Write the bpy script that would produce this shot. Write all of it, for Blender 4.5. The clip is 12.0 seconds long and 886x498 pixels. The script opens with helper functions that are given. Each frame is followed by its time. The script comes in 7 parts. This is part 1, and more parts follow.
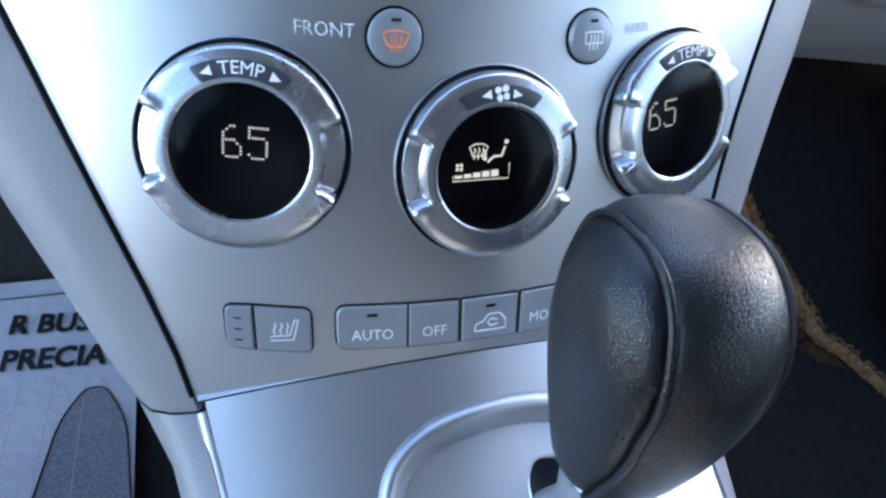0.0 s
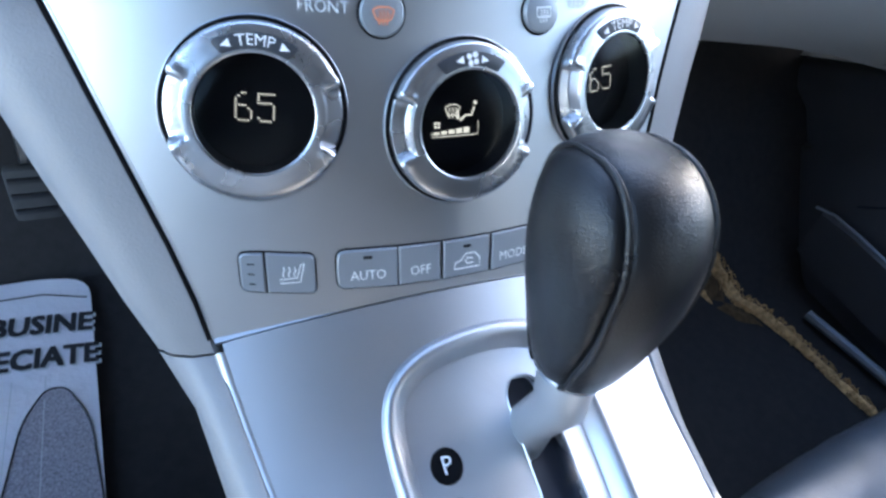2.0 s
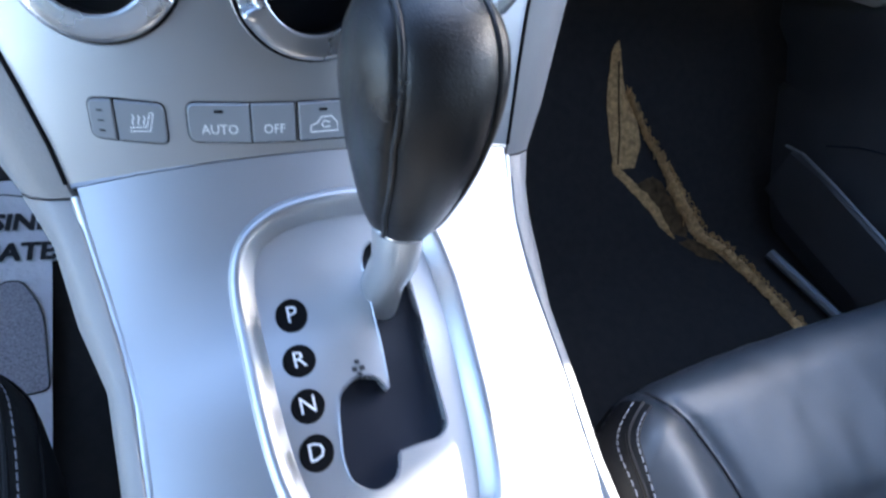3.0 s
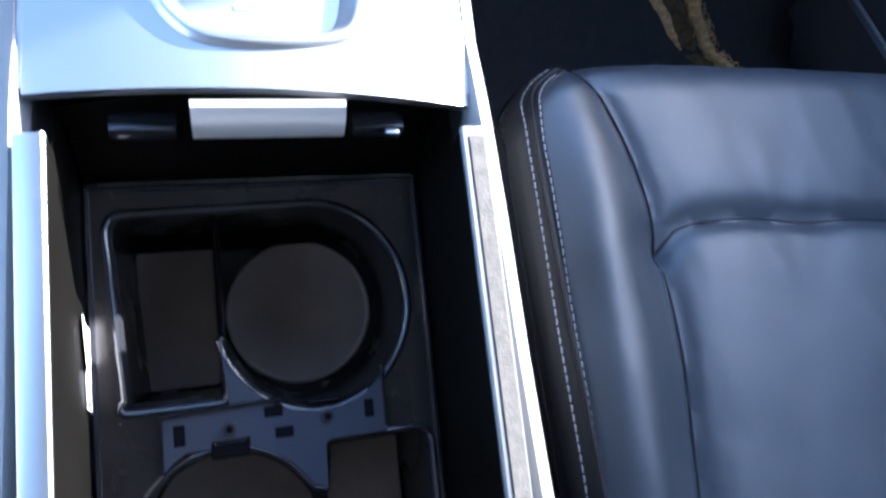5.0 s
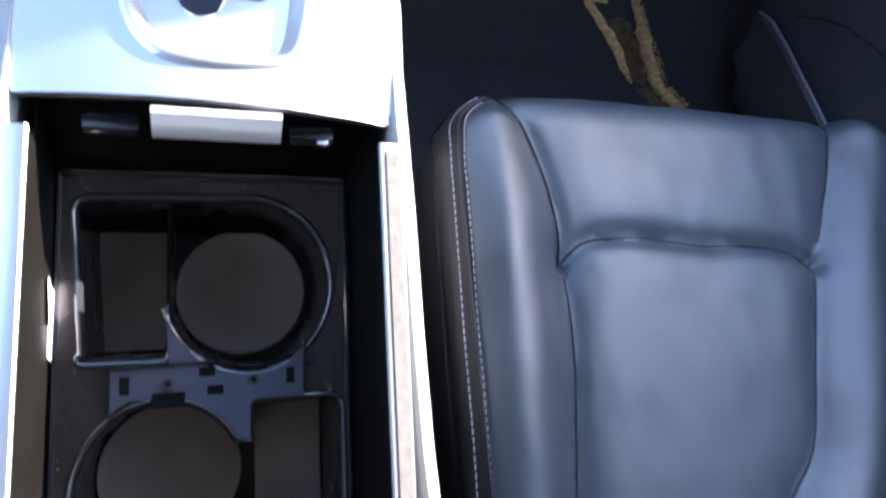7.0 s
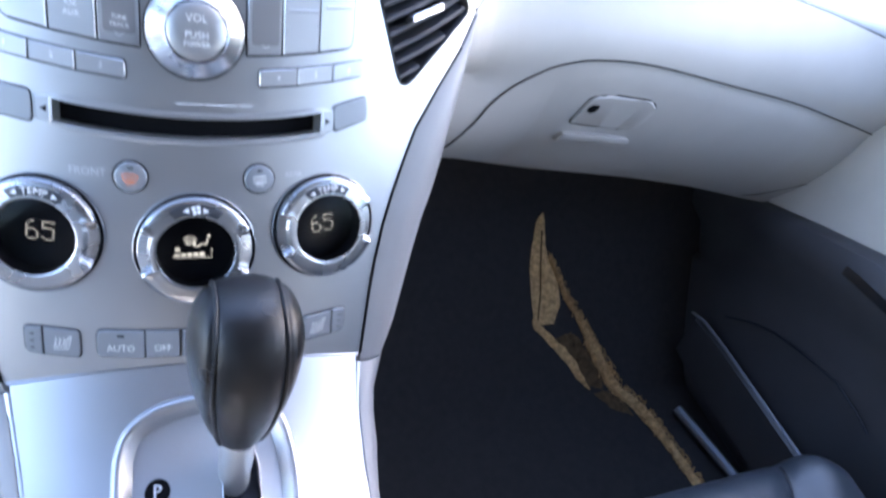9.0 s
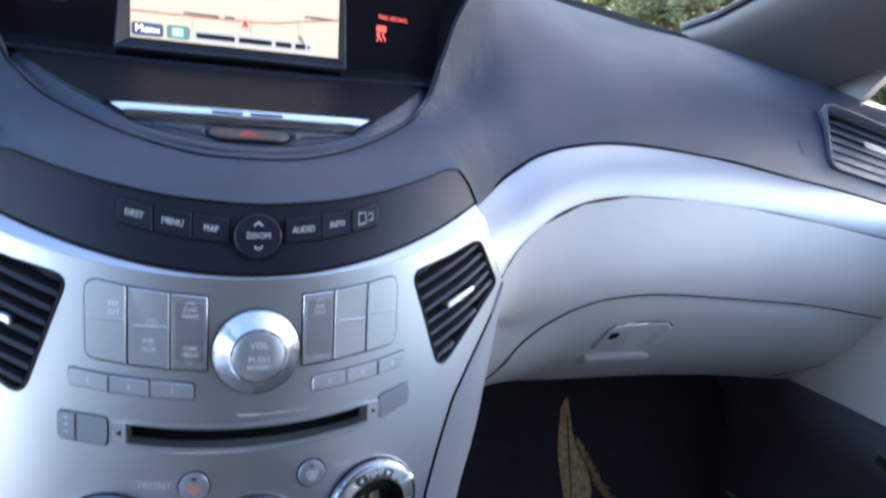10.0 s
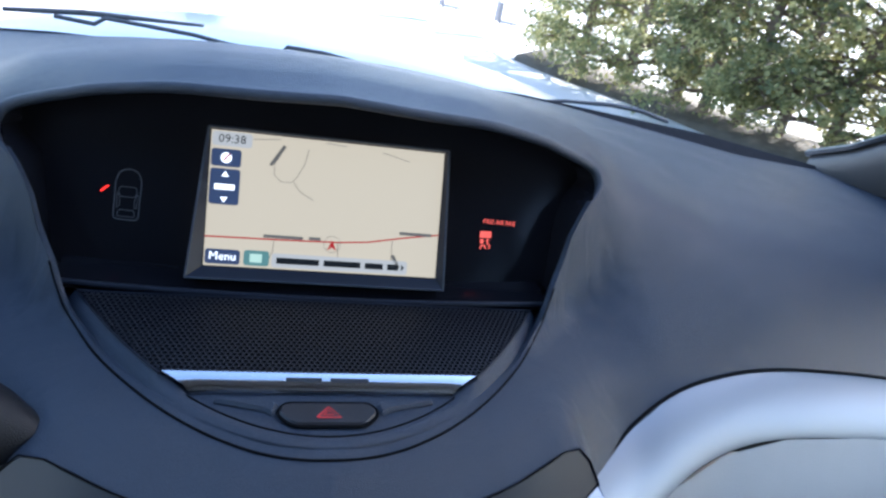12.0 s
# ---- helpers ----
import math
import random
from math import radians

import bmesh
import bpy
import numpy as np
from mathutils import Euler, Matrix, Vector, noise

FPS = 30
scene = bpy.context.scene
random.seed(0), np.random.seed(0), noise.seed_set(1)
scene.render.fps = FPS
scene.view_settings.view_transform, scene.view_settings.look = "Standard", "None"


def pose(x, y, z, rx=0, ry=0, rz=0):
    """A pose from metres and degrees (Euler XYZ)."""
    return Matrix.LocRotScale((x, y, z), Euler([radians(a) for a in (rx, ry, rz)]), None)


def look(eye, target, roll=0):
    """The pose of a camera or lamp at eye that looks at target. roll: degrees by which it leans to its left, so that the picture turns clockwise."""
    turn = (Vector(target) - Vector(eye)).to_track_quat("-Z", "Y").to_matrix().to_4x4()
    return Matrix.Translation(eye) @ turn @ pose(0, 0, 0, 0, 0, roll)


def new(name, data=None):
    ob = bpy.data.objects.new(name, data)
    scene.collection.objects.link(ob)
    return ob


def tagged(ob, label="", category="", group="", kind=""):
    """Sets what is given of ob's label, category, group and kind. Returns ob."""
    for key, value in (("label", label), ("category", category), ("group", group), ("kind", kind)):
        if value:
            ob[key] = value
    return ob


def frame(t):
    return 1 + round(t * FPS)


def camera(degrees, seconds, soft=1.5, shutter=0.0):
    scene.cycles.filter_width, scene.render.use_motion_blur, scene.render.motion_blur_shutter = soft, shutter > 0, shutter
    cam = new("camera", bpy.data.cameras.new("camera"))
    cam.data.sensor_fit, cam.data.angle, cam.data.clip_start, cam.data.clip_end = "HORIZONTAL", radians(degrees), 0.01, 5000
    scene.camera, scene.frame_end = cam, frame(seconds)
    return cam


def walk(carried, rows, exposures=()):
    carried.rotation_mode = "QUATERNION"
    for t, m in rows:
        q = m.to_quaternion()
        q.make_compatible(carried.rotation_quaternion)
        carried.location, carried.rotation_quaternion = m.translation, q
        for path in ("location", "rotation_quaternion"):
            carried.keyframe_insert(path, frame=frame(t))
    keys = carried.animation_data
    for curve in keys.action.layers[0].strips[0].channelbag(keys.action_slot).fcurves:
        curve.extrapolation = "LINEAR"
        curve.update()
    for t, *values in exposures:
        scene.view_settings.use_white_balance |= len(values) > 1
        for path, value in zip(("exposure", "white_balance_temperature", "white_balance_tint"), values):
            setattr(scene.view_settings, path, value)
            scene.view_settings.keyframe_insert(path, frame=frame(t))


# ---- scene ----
cam = camera(66.5, 12.0, soft=2.5, shutter=0.3)
EXPOSURES = [(0, 3.42, 6100, 11), (2.5, 3.65, 6200, 11), (4.5, 3.0, 6050, 16), (5.0, 3.5, 5600, 12), (5.5, 4.0, 5700, 10), (6.0, 4.05, 5700, 9), (6.5, 3.9, 5800, 11), (7.2, 3.85, 6350, 17), (8, 3.75, 6450, 18), (9, 3.8, 6400, 19), (9.5, 3.25, 6300, 17), (10, 3.0, 6150, 17), (10.5, 2.85, 6150, 17), (11, 2.42, 5900, 14), (12, 2.27, 5780, 12)]
PATH = [
    (0, (-0.094, 0.005, 0.800), (0.519, 1.282, -0.611), 12.7),
    (0.5, (-0.128, -0.005, 0.798), (0.611, 1.261, -0.562), 13.9),
    (1, (-0.145, 0.001, 0.800), (0.679, 1.224, -0.552), 15.1),
    (1.5, (-0.146, -0.007, 0.803), (0.704, 1.215, -0.532), 14.9),
    (2, (-0.131, -0.031, 0.808), (0.674, 1.188, -0.559), 14.9),
    (2.5, (-0.099, -0.060, 0.810), (0.661, 1.105, -0.628), 15.9),
    (2.7, (-0.088, -0.073, 0.808), (0.668, 1.077, -0.643), 16.6),
    (4.3, (-0.028, -0.209, 0.756), (0.608, 0.882, -0.794), 17.7),
    (4.5, (-0.023, -0.224, 0.747), (0.595, 0.833, -0.834), 19.1),
    (4.7, (-0.013, -0.227, 0.742), (0.561, 0.732, -0.916), 21.2),
    (5, (-0.014, -0.258, 0.736), (0.572, 0.674, -0.933), 23.8),
    (5.5, (-0.008, -0.297, 0.728), (0.568, 0.542, -0.994), 29.5),
    (6, (0.007, -0.353, 0.706), (0.571, 0.6, -0.959), 27.2),
    (6.5, (0.01, -0.363, 0.732), (0.596, 0.627, -0.903), 27.2),
    (7, (0.002, -0.3, 0.794), (0.644, 0.647, -0.846), 29.2),
    (7.2, (0.006, -0.281, 0.808), (0.647, 0.729, -0.795), 25.8),
    (8.8, (-0.014, -0.148, 0.928), (0.748, 1.15, -0.388), 19.8),
    (9, (-0.019, -0.142, 0.949), (0.744, 1.2, -0.321), 18.4),
    (9.5, (-0.035, -0.121, 0.999), (0.716, 1.347, -0.132), 15.4),
    (9.9, (-0.047, -0.104, 1.035), (0.691, 1.458, 0.028), 13.8),
    (10, (-0.046, -0.097, 1.046), (0.689, 1.478, 0.058), 13.1),
    (10.5, (-0.044, -0.06, 1.099), (0.677, 1.576, 0.203), 12.2),
    (11, (-0.043, -0.019, 1.112), (0.64, 1.658, 0.264), 12.5),
    (11.5, (-0.044, 0.018, 1.115), (0.572, 1.726, 0.277), 12.8),
    (12, (-0.042, 0.052, 1.12), (0.477, 1.762, 0.222), 11.7),
]
walk(cam, [(t, look(eye, target, roll)) for t, eye, target, roll in PATH], EXPOSURES)

# ---- light ----
SUN_EL, SUN_AZ = 26.0, 20.0
world = bpy.data.worlds.new("world")
scene.world = world
world.use_nodes = True
wt = world.node_tree
sky = wt.nodes.new("ShaderNodeTexSky")
sky.sky_type = "NISHITA"
sky.sun_disc = False
sky.sun_elevation = radians(SUN_EL)
sky.sun_rotation = radians(90 - SUN_AZ)
wt.links.new(sky.outputs[0], wt.nodes["Background"].inputs[0])
wt.nodes["Background"].inputs[1].default_value = 0.15
sun = new("sun", bpy.data.lights.new("sun", "SUN"))
sun.data.energy, sun.data.angle, sun.data.color = 4.5, radians(0.5), (1.0, 0.95, 0.87)
_s = Vector((math.cos(radians(SUN_EL)) * math.cos(radians(SUN_AZ)), math.cos(radians(SUN_EL)) * math.sin(radians(SUN_AZ)), math.sin(radians(SUN_EL))))
sun.matrix_world = look(_s * 20, (0, 0, 0))


# ---- materials ----
def mat(name, color, rough=0.5, metal=0.0, coat=0.0, bump=0.0, bscale=400.0, kind="noise", vary=0.0, vscale=30.0, emit=0.0, rvary=0.0, spec=0.5):
    m = bpy.data.materials.new(name)
    m.use_nodes = True
    t = m.node_tree
    b = t.nodes["Principled BSDF"]
    col = (*color, 1.0)
    b.inputs["Base Color"].default_value = col
    b.inputs["Roughness"].default_value = rough
    b.inputs["Metallic"].default_value = metal
    b.inputs["Coat Weight"].default_value = coat
    b.inputs["Coat Roughness"].default_value = 0.12
    b.inputs["Specular IOR Level"].default_value = spec
    tc = t.nodes.new("ShaderNodeTexCoord")
    if vary or rvary:
        n = t.nodes.new("ShaderNodeTexNoise")
        n.inputs["Scale"].default_value = vscale
        n.inputs["Detail"].default_value = 6
        t.links.new(tc.outputs["Object"], n.inputs["Vector"])
        if vary:
            r = t.nodes.new("ShaderNodeValToRGB")
            r.color_ramp.elements[0].position, r.color_ramp.elements[1].position = 0.2, 0.8
            r.color_ramp.elements[0].color = (*[c * (1 - vary) for c in color], 1)
            r.color_ramp.elements[1].color = (*[min(1, c * (1 + vary)) for c in color], 1)
            t.links.new(n.outputs["Fac"], r.inputs[0])
            t.links.new(r.outputs[0], b.inputs["Base Color"])
        if rvary:
            q = t.nodes.new("ShaderNodeMapRange")
            q.inputs["From Min"].default_value, q.inputs["From Max"].default_value = 0.2, 0.8
            q.inputs["To Min"].default_value, q.inputs["To Max"].default_value = max(0.02, rough - rvary), rough + rvary
            t.links.new(n.outputs["Fac"], q.inputs["Value"])
            t.links.new(q.outputs[0], b.inputs["Roughness"])
    if bump:
        bp = t.nodes.new("ShaderNodeBump")
        bp.inputs["Strength"].default_value = bump
        bp.inputs["Distance"].default_value = 0.4 / bscale
        if kind == "leather":
            v = t.nodes.new("ShaderNodeTexVoronoi")
            v.feature = "DISTANCE_TO_EDGE"
            v.inputs["Scale"].default_value = bscale
            w = t.nodes.new("ShaderNodeTexNoise")
            w.inputs["Scale"].default_value = bscale * 0.35
            mx = t.nodes.new("ShaderNodeVectorMath")
            mx.operation = "MULTIPLY_ADD"
            mx.inputs[1].default_value = (1.2 / bscale,) * 3
            t.links.new(tc.outputs["Object"], w.inputs["Vector"])
            t.links.new(w.outputs["Color"], mx.inputs[0])
            t.links.new(tc.outputs["Object"], mx.inputs[2])
            t.links.new(mx.outputs[0], v.inputs["Vector"])
            mr = t.nodes.new("ShaderNodeMapRange")
            mr.inputs["From Max"].default_value = 0.22
            t.links.new(v.outputs["Distance"], mr.inputs["Value"])
            t.links.new(mr.outputs[0], bp.inputs["Height"])
        else:
            n2 = t.nodes.new("ShaderNodeTexNoise")
            n2.inputs["Scale"].default_value = bscale
            n2.inputs["Detail"].default_value = 3
            t.links.new(tc.outputs["Object"], n2.inputs["Vector"])
            t.links.new(n2.outputs["Fac"], bp.inputs["Height"])
        t.links.new(bp.outputs[0], b.inputs["Normal"])
    if emit:
        b.inputs["Base Color"].default_value = (*[c * 0.15 for c in color], 1.0)
        b.inputs["Emission Color"].default_value = col
        b.inputs["Emission Strength"].default_value = emit
    return m


SILVER = mat("satin_silver_paint", (0.46, 0.475, 0.495), 0.42, 1.0, 0.0, 0.10, 1800, vary=0.05, vscale=9, rvary=0.04)
SATIN = mat("satin_silver_button", (0.44, 0.455, 0.475), 0.38, 0.7, 0.1, 0.04, 2500, vary=0.03, vscale=40, rvary=0.04)
DIALM = mat("satin_dial_metal", (0.54, 0.555, 0.58), 0.27, 0.95, vary=0.03, vscale=40, rvary=0.04)
CHROME = mat("satin_chrome", (0.72, 0.74, 0.77), 0.20, 1.0, vary=0.03, vscale=40, rvary=0.04)
GREYTRIM = mat("pale_grey_grained_plastic", (0.43, 0.405, 0.367), 0.45, 0.0, 0, 0.5, 900, vary=0.05, vscale=25, rvary=0.05)
DASHTRIM = mat("brushed_silver_trim", (0.365, 0.375, 0.39), 0.48, 0.6, 0.0, 0.04, 2500, vary=0.03, vscale=12, rvary=0.04)
PAD = mat("dark_slate_grained_dash", (0.030, 0.0405, 0.060), 0.41, 0.0, 0, 0.5, 1100, "leather", vary=0.08, vscale=15, rvary=0.05)
STRIPM = mat("charcoal_soft_plastic", (0.0125, 0.0155, 0.0255), 0.38, 0, 0, 0.2, 1500, vary=0.08, vscale=30, rvary=0.06, spec=0.27)
BLACK = mat("black_plastic", (0.022, 0.022, 0.025), 0.36, 0, 0, 0.2, 900, vary=0.12, vscale=60, rvary=0.08)
TRAYM = mat("black_tray_wall_plastic", (0.0075, 0.0072, 0.008), 0.26, 0, 0, 0.10, 900, vary=0.12, vscale=25, rvary=0.06, spec=0.3)
TRAYTOP = mat("satin_charcoal_tray_plastic", (0.0190, 0.0168, 0.0160), 0.22, 0, 0.0, 0.08, 1200, vary=0.35, vscale=20, rvary=0.08, spec=0.65)
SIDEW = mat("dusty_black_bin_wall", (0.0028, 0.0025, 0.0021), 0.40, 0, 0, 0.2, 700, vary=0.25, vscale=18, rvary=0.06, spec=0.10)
BRIDGEM = mat("satin_slate_bridge_plastic", (0.055, 0.062, 0.085), 0.30, 0, 0, 0.08, 1500, vary=0.06, vscale=30, rvary=0.04)
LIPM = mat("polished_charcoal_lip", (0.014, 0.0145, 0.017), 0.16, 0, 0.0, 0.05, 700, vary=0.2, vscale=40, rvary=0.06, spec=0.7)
BTN = mat("graphite_silver_button", (0.25, 0.27, 0.295), 0.40, 0.35, 0.0, 0.04, 2500, vary=0.04, vscale=40, rvary=0.04)
# right rail only: its shade is put into a darker grey than SILVER
RAILM = mat("shaded_silver_rail", (0.16, 0.163, 0.172), 0.42, 0.5, 0, 0.15, 1200, vary=0.12, vscale=60, rvary=0.06)
TABM = mat("sun_glare_chrome_tab", (0.66, 0.67, 0.69), 0.36, 0.35, vary=0.03, vscale=40, rvary=0.04)
SIDETRIM = mat("mid_grey_grained_plastic", (0.25, 0.25, 0.258), 0.45, 0.0, 0, 0.5, 900, vary=0.06, vscale=25, rvary=0.05)
GAP = mat("black_shadow_gap", (0.004, 0.004, 0.005), 0.8, spec=0.1)
GLOSS = mat("black_glossy_display_glass", (0.011, 0.011, 0.014), 0.14, 0, 0.0, rvary=0.03, vscale=60, spec=0.16)
SEATL = mat("slate_grey_seat_leather", (0.041, 0.050, 0.064), 0.34, 0, 0, 0.22, 800, "leather", vary=0.16, vscale=9, rvary=0.09, spec=1.0)
KNOBL = mat("black_pebbled_leather", (0.0085, 0.0085, 0.0095), 0.30, 0, 0, 0.23, 950, "leather", vary=0.15, vscale=40, rvary=0.07, spec=0.42)
SEAMM = mat("matte_black_leather_seam", (0.024, 0.025, 0.029), 0.6, 0, 0, 0.3, 700, vary=0.1, vscale=60)
CARPET = mat("black_cut_pile_carpet", (0.034, 0.0325, 0.0335), 0.95, 0, 0, 1.0, 700, vary=0.15, vscale=90, spec=0.1)
# tan that stands for sunlight on the black carpet
TAN = mat("tan_sunlit_carpet", (0.52, 0.33, 0.155), 0.95, 0, 0, 1.0, 350, vary=0.55, vscale=150, spec=0.1)
DOORM = mat("black_door_plastic", (0.046, 0.045, 0.050), 0.36, 0, 0, 0.3, 900, vary=0.12, vscale=20)
WHITEINK = mat("white_print", (0.86, 0.87, 0.88), 0.6)
GREYINK = mat("pale_grey_print", (0.62, 0.64, 0.66), 0.6)
DARKINK = mat("dark_print", (0.03, 0.03, 0.035), 0.6)
AMBER = mat("amber_lamp", (0.65, 0.25, 0.13), 0.5, emit=0.08)
REDLED = mat("red_lamp", (1.0, 0.03, 0.02), 0.5, emit=0.5)
LCD = mat("lit_display_segment", (0.85, 0.81, 0.66), 0.5, emit=0.11)
STITCH = mat("pale_grey_thread", (0.35, 0.38, 0.45), 0.8)
SEATSIDE = mat("black_seat_side_vinyl", (0.008, 0.0086, 0.0108), 0.5, 0, 0, 0.25, 700, "leather", vary=0.15, vscale=20, spec=0.3)
GRAPHITE = mat("graphite_label_plate", (0.030, 0.033, 0.040), 0.45, vary=0.06, vscale=60)


def see_through(name, tint, gloss, rough):
    """Thin glass: clear or tinted, with a faint mirror on it."""
    m = bpy.data.materials.new(name)
    m.use_nodes = True
    t = m.node_tree
    t.nodes.clear()
    o, mx, tr, gl = (t.nodes.new(k) for k in ("ShaderNodeOutputMaterial", "ShaderNodeMixShader", "ShaderNodeBsdfTransparent", "ShaderNodeBsdfGlossy"))
    gl.inputs["Roughness"].default_value = rough
    tr.inputs["Color"].default_value = (*tint, 1.0)
    mx.inputs[0].default_value = gloss
    t.links.new(tr.outputs[0], mx.inputs[1])
    t.links.new(gl.outputs[0], mx.inputs[2])
    t.links.new(mx.outputs[0], o.inputs[0])
    return m


SMOKED = see_through("smoked_display_glass", (0.80, 0.82, 0.85), 0.012, 0.12)
GLASS = see_through("clear_glass", (1.0, 1.0, 1.0), 0.04, 0.02)
TINTED = see_through("dark_privacy_glass", (0.38, 0.40, 0.40), 0.05, 0.02)


# ---- builders ----
def thing(name, label, category, group="", kind=""):
    return tagged(new(name), label, category, group, kind)


def finish(bm, name, material, parent=None, label="", smooth=True, sharp=40):
    bmesh.ops.recalc_face_normals(bm, faces=bm.faces)
    me = bpy.data.meshes.new(name)
    for f in bm.faces:
        f.smooth = smooth
    if smooth:
        for e in bm.edges:
            if len(e.link_faces) == 2 and e.calc_face_angle(0) > radians(sharp):
                e.smooth = False
    bm.to_mesh(me)
    bm.free()
    me.materials.append(material)
    ob = new(name, me)
    if parent:
        ob.parent = parent
    if label:
        ob["label"] = label
    return ob


def part(name, bm, material, parent, label=""):
    return finish(bm, name, material, parent, label)


def raw(verts, faces):
    bm = bmesh.new()
    vs = [bm.verts.new(v) for v in verts]
    for f in faces:
        try:
            bm.faces.new([vs[i] for i in f])
        except ValueError:
            pass
    return bm


def loft(rings, closed=False, caps=False):
    """A skin over rows of points; closed joins each row's ends."""
    n, k = len(rings), len(rings[0])
    verts = [p for r in rings for p in r]
    faces = []
    for i in range(n - 1):
        for j in range(k if closed else k - 1):
            a, b = i * k + j, i * k + (j + 1) % k
            faces.append((a, b, b + k, a + k))
    if caps:
        faces += [tuple(range(k)), tuple(range((n - 1) * k, n * k))]
    return raw(verts, faces)


def thick(bm, d):
    """Gives an open skin a thickness d against its normals."""
    bmesh.ops.recalc_face_normals(bm, faces=bm.faces)
    bmesh.ops.solidify(bm, geom=bm.faces[:], thickness=d)
    return bm


def tube(pts, r, sides=8, closed=False):
    """A round cord along points."""
    pts = [Vector(p) for p in pts]
    rings = []
    for i, p in enumerate(pts):
        a, b = pts[max(i - 1, 0)], pts[min(i + 1, len(pts) - 1)]
        if closed:
            a, b = pts[i - 1], pts[(i + 1) % len(pts)]
        d = (b - a).normalized()
        u = d.orthogonal().normalized() if not rings else (rings_u - d * rings_u.dot(d)).normalized()
        rings_u = u
        v = d.cross(u)
        rad = r[i] if isinstance(r, (list, tuple)) else r
        rings.append([p + u * (rad * math.cos(q)) + v * (rad * math.sin(q)) for q in (2 * math.pi * j / sides for j in range(sides))])
    if closed:
        rings.append(rings[0])
    return loft(rings, True, not closed)


def merge(*bms):
    """Joins several bmeshes into the first."""
    base = bms[0]
    for other in bms[1:]:
        me = bpy.data.meshes.new("joined")
        other.to_mesh(me)
        other.free()
        base.from_mesh(me)
        bpy.data.meshes.remove(me)
    return base


def rounded(pts, r, n=4):
    """A 2D outline with its corners rounded; r is one radius or one for each corner."""
    out = []
    m = len(pts)
    for i in range(m):
        p, a, b = Vector(pts[i]), Vector(pts[i - 1]), Vector(pts[(i + 1) % m])
        rr = r[i] if isinstance(r, (list, tuple)) else r
        da, db = (a - p), (b - p)
        k = min(rr, da.length * 0.49, db.length * 0.49)
        if k <= 1e-6:
            out.append((p.x, p.y))
            continue
        s, e = p + da.normalized() * k, p + db.normalized() * k
        for j in range(n + 1):
            t = j / n
            q = s * (1 - t) ** 2 + p * (2 * t * (1 - t)) + e * t ** 2
            out.append((q.x, q.y))
    return out


def oval(cx, cy, rx, ry, n=32, a0=0.0, a1=360.0):
    full = abs(a1 - a0) >= 360
    return [(cx + rx * math.cos(q), cy + ry * math.sin(q)) for q in (radians(a0 + (a1 - a0) * i / (n if full else n - 1)) for i in range(n))]


def inset(pts, d):
    """The outline moved inwards by d (towards its middle side)."""
    m = len(pts)
    area = sum(pts[i - 1][0] * pts[i][1] - pts[i][0] * pts[i - 1][1] for i in range(m))
    sg = 1 if area > 0 else -1
    out = []
    for i in range(m):
        p, a, b = Vector(pts[i]), Vector(pts[i - 1]), Vector(pts[(i + 1) % m])
        t = ((p - a).normalized() if (p - a).length > 1e-9 else Vector((0, 0))) + ((b - p).normalized() if (b - p).length > 1e-9 else Vector((0, 0)))
        if t.length < 1e-9:
            out.append((p.x, p.y))
            continue
        t.normalize()
        out.append((p.x - t.y * d * sg, p.y + t.x * d * sg))
    return out


def pad(outline, place, top, base=-0.001, edge=0.0006):
    """A low raised piece on a surface: sides, a bevelled edge and a face."""
    rings = [[place(u, v, base) for u, v in outline], [place(u, v, top - edge) for u, v in outline], [place(u, v, top) for u, v in inset(outline, edge)]]
    bm = loft(rings, True)
    bm.verts.ensure_lookup_table()
    k = len(outline)
    bm.faces.new(bm.verts[2 * k:3 * k])
    bmesh.ops.triangulate(bm, faces=[f for f in bm.faces if len(f.verts) > 4])
    return bm


def sheet(outline, holes, place, step, depth=0.003, back=True):
    """A curved panel with holes: filled flat, cut into a grid, laid on its surface, with turned edges."""
    bm = bmesh.new()
    loops = []
    for loop in [outline] + list(holes):
        vs = [bm.verts.new((u, v, 0)) for u, v in loop]
        for i in range(len(vs)):
            bm.edges.new((vs[i - 1], vs[i]))
    bmesh.ops.triangle_fill(bm, edges=bm.edges[:], use_beauty=True, use_dissolve=False)
    us = [p[0] for p in outline]
    ws = [p[1] for p in outline]
    for axis, lo, hi in ((0, min(us), max(us)), (1, min(ws), max(ws))):
        q = lo + step
        while q < hi:
            co, no = [0, 0, 0], [0, 0, 0]
            co[axis], no[axis] = q, 1
            bmesh.ops.bisect_plane(bm, geom=bm.verts[:] + bm.edges[:] + bm.faces[:], plane_co=co, plane_no=no, dist=1e-6)
            q += step
    if back:
        rim = [e for e in bm.edges if len(e.link_faces) == 1]
        twin = {}
        for e in rim:
            for v in e.verts:
                if v not in twin:
                    twin[v] = bm.verts.new((v.co.x, v.co.y, -1))
        for e in rim:
            a, b = e.verts
            e.smooth = False
            bm.faces.new((a, b, twin[b], twin[a]))
    for v in bm.verts:
        v.co = place(v.co.x, v.co.y, -depth if v.co.z < -0.5 else 0.0)
    return bm


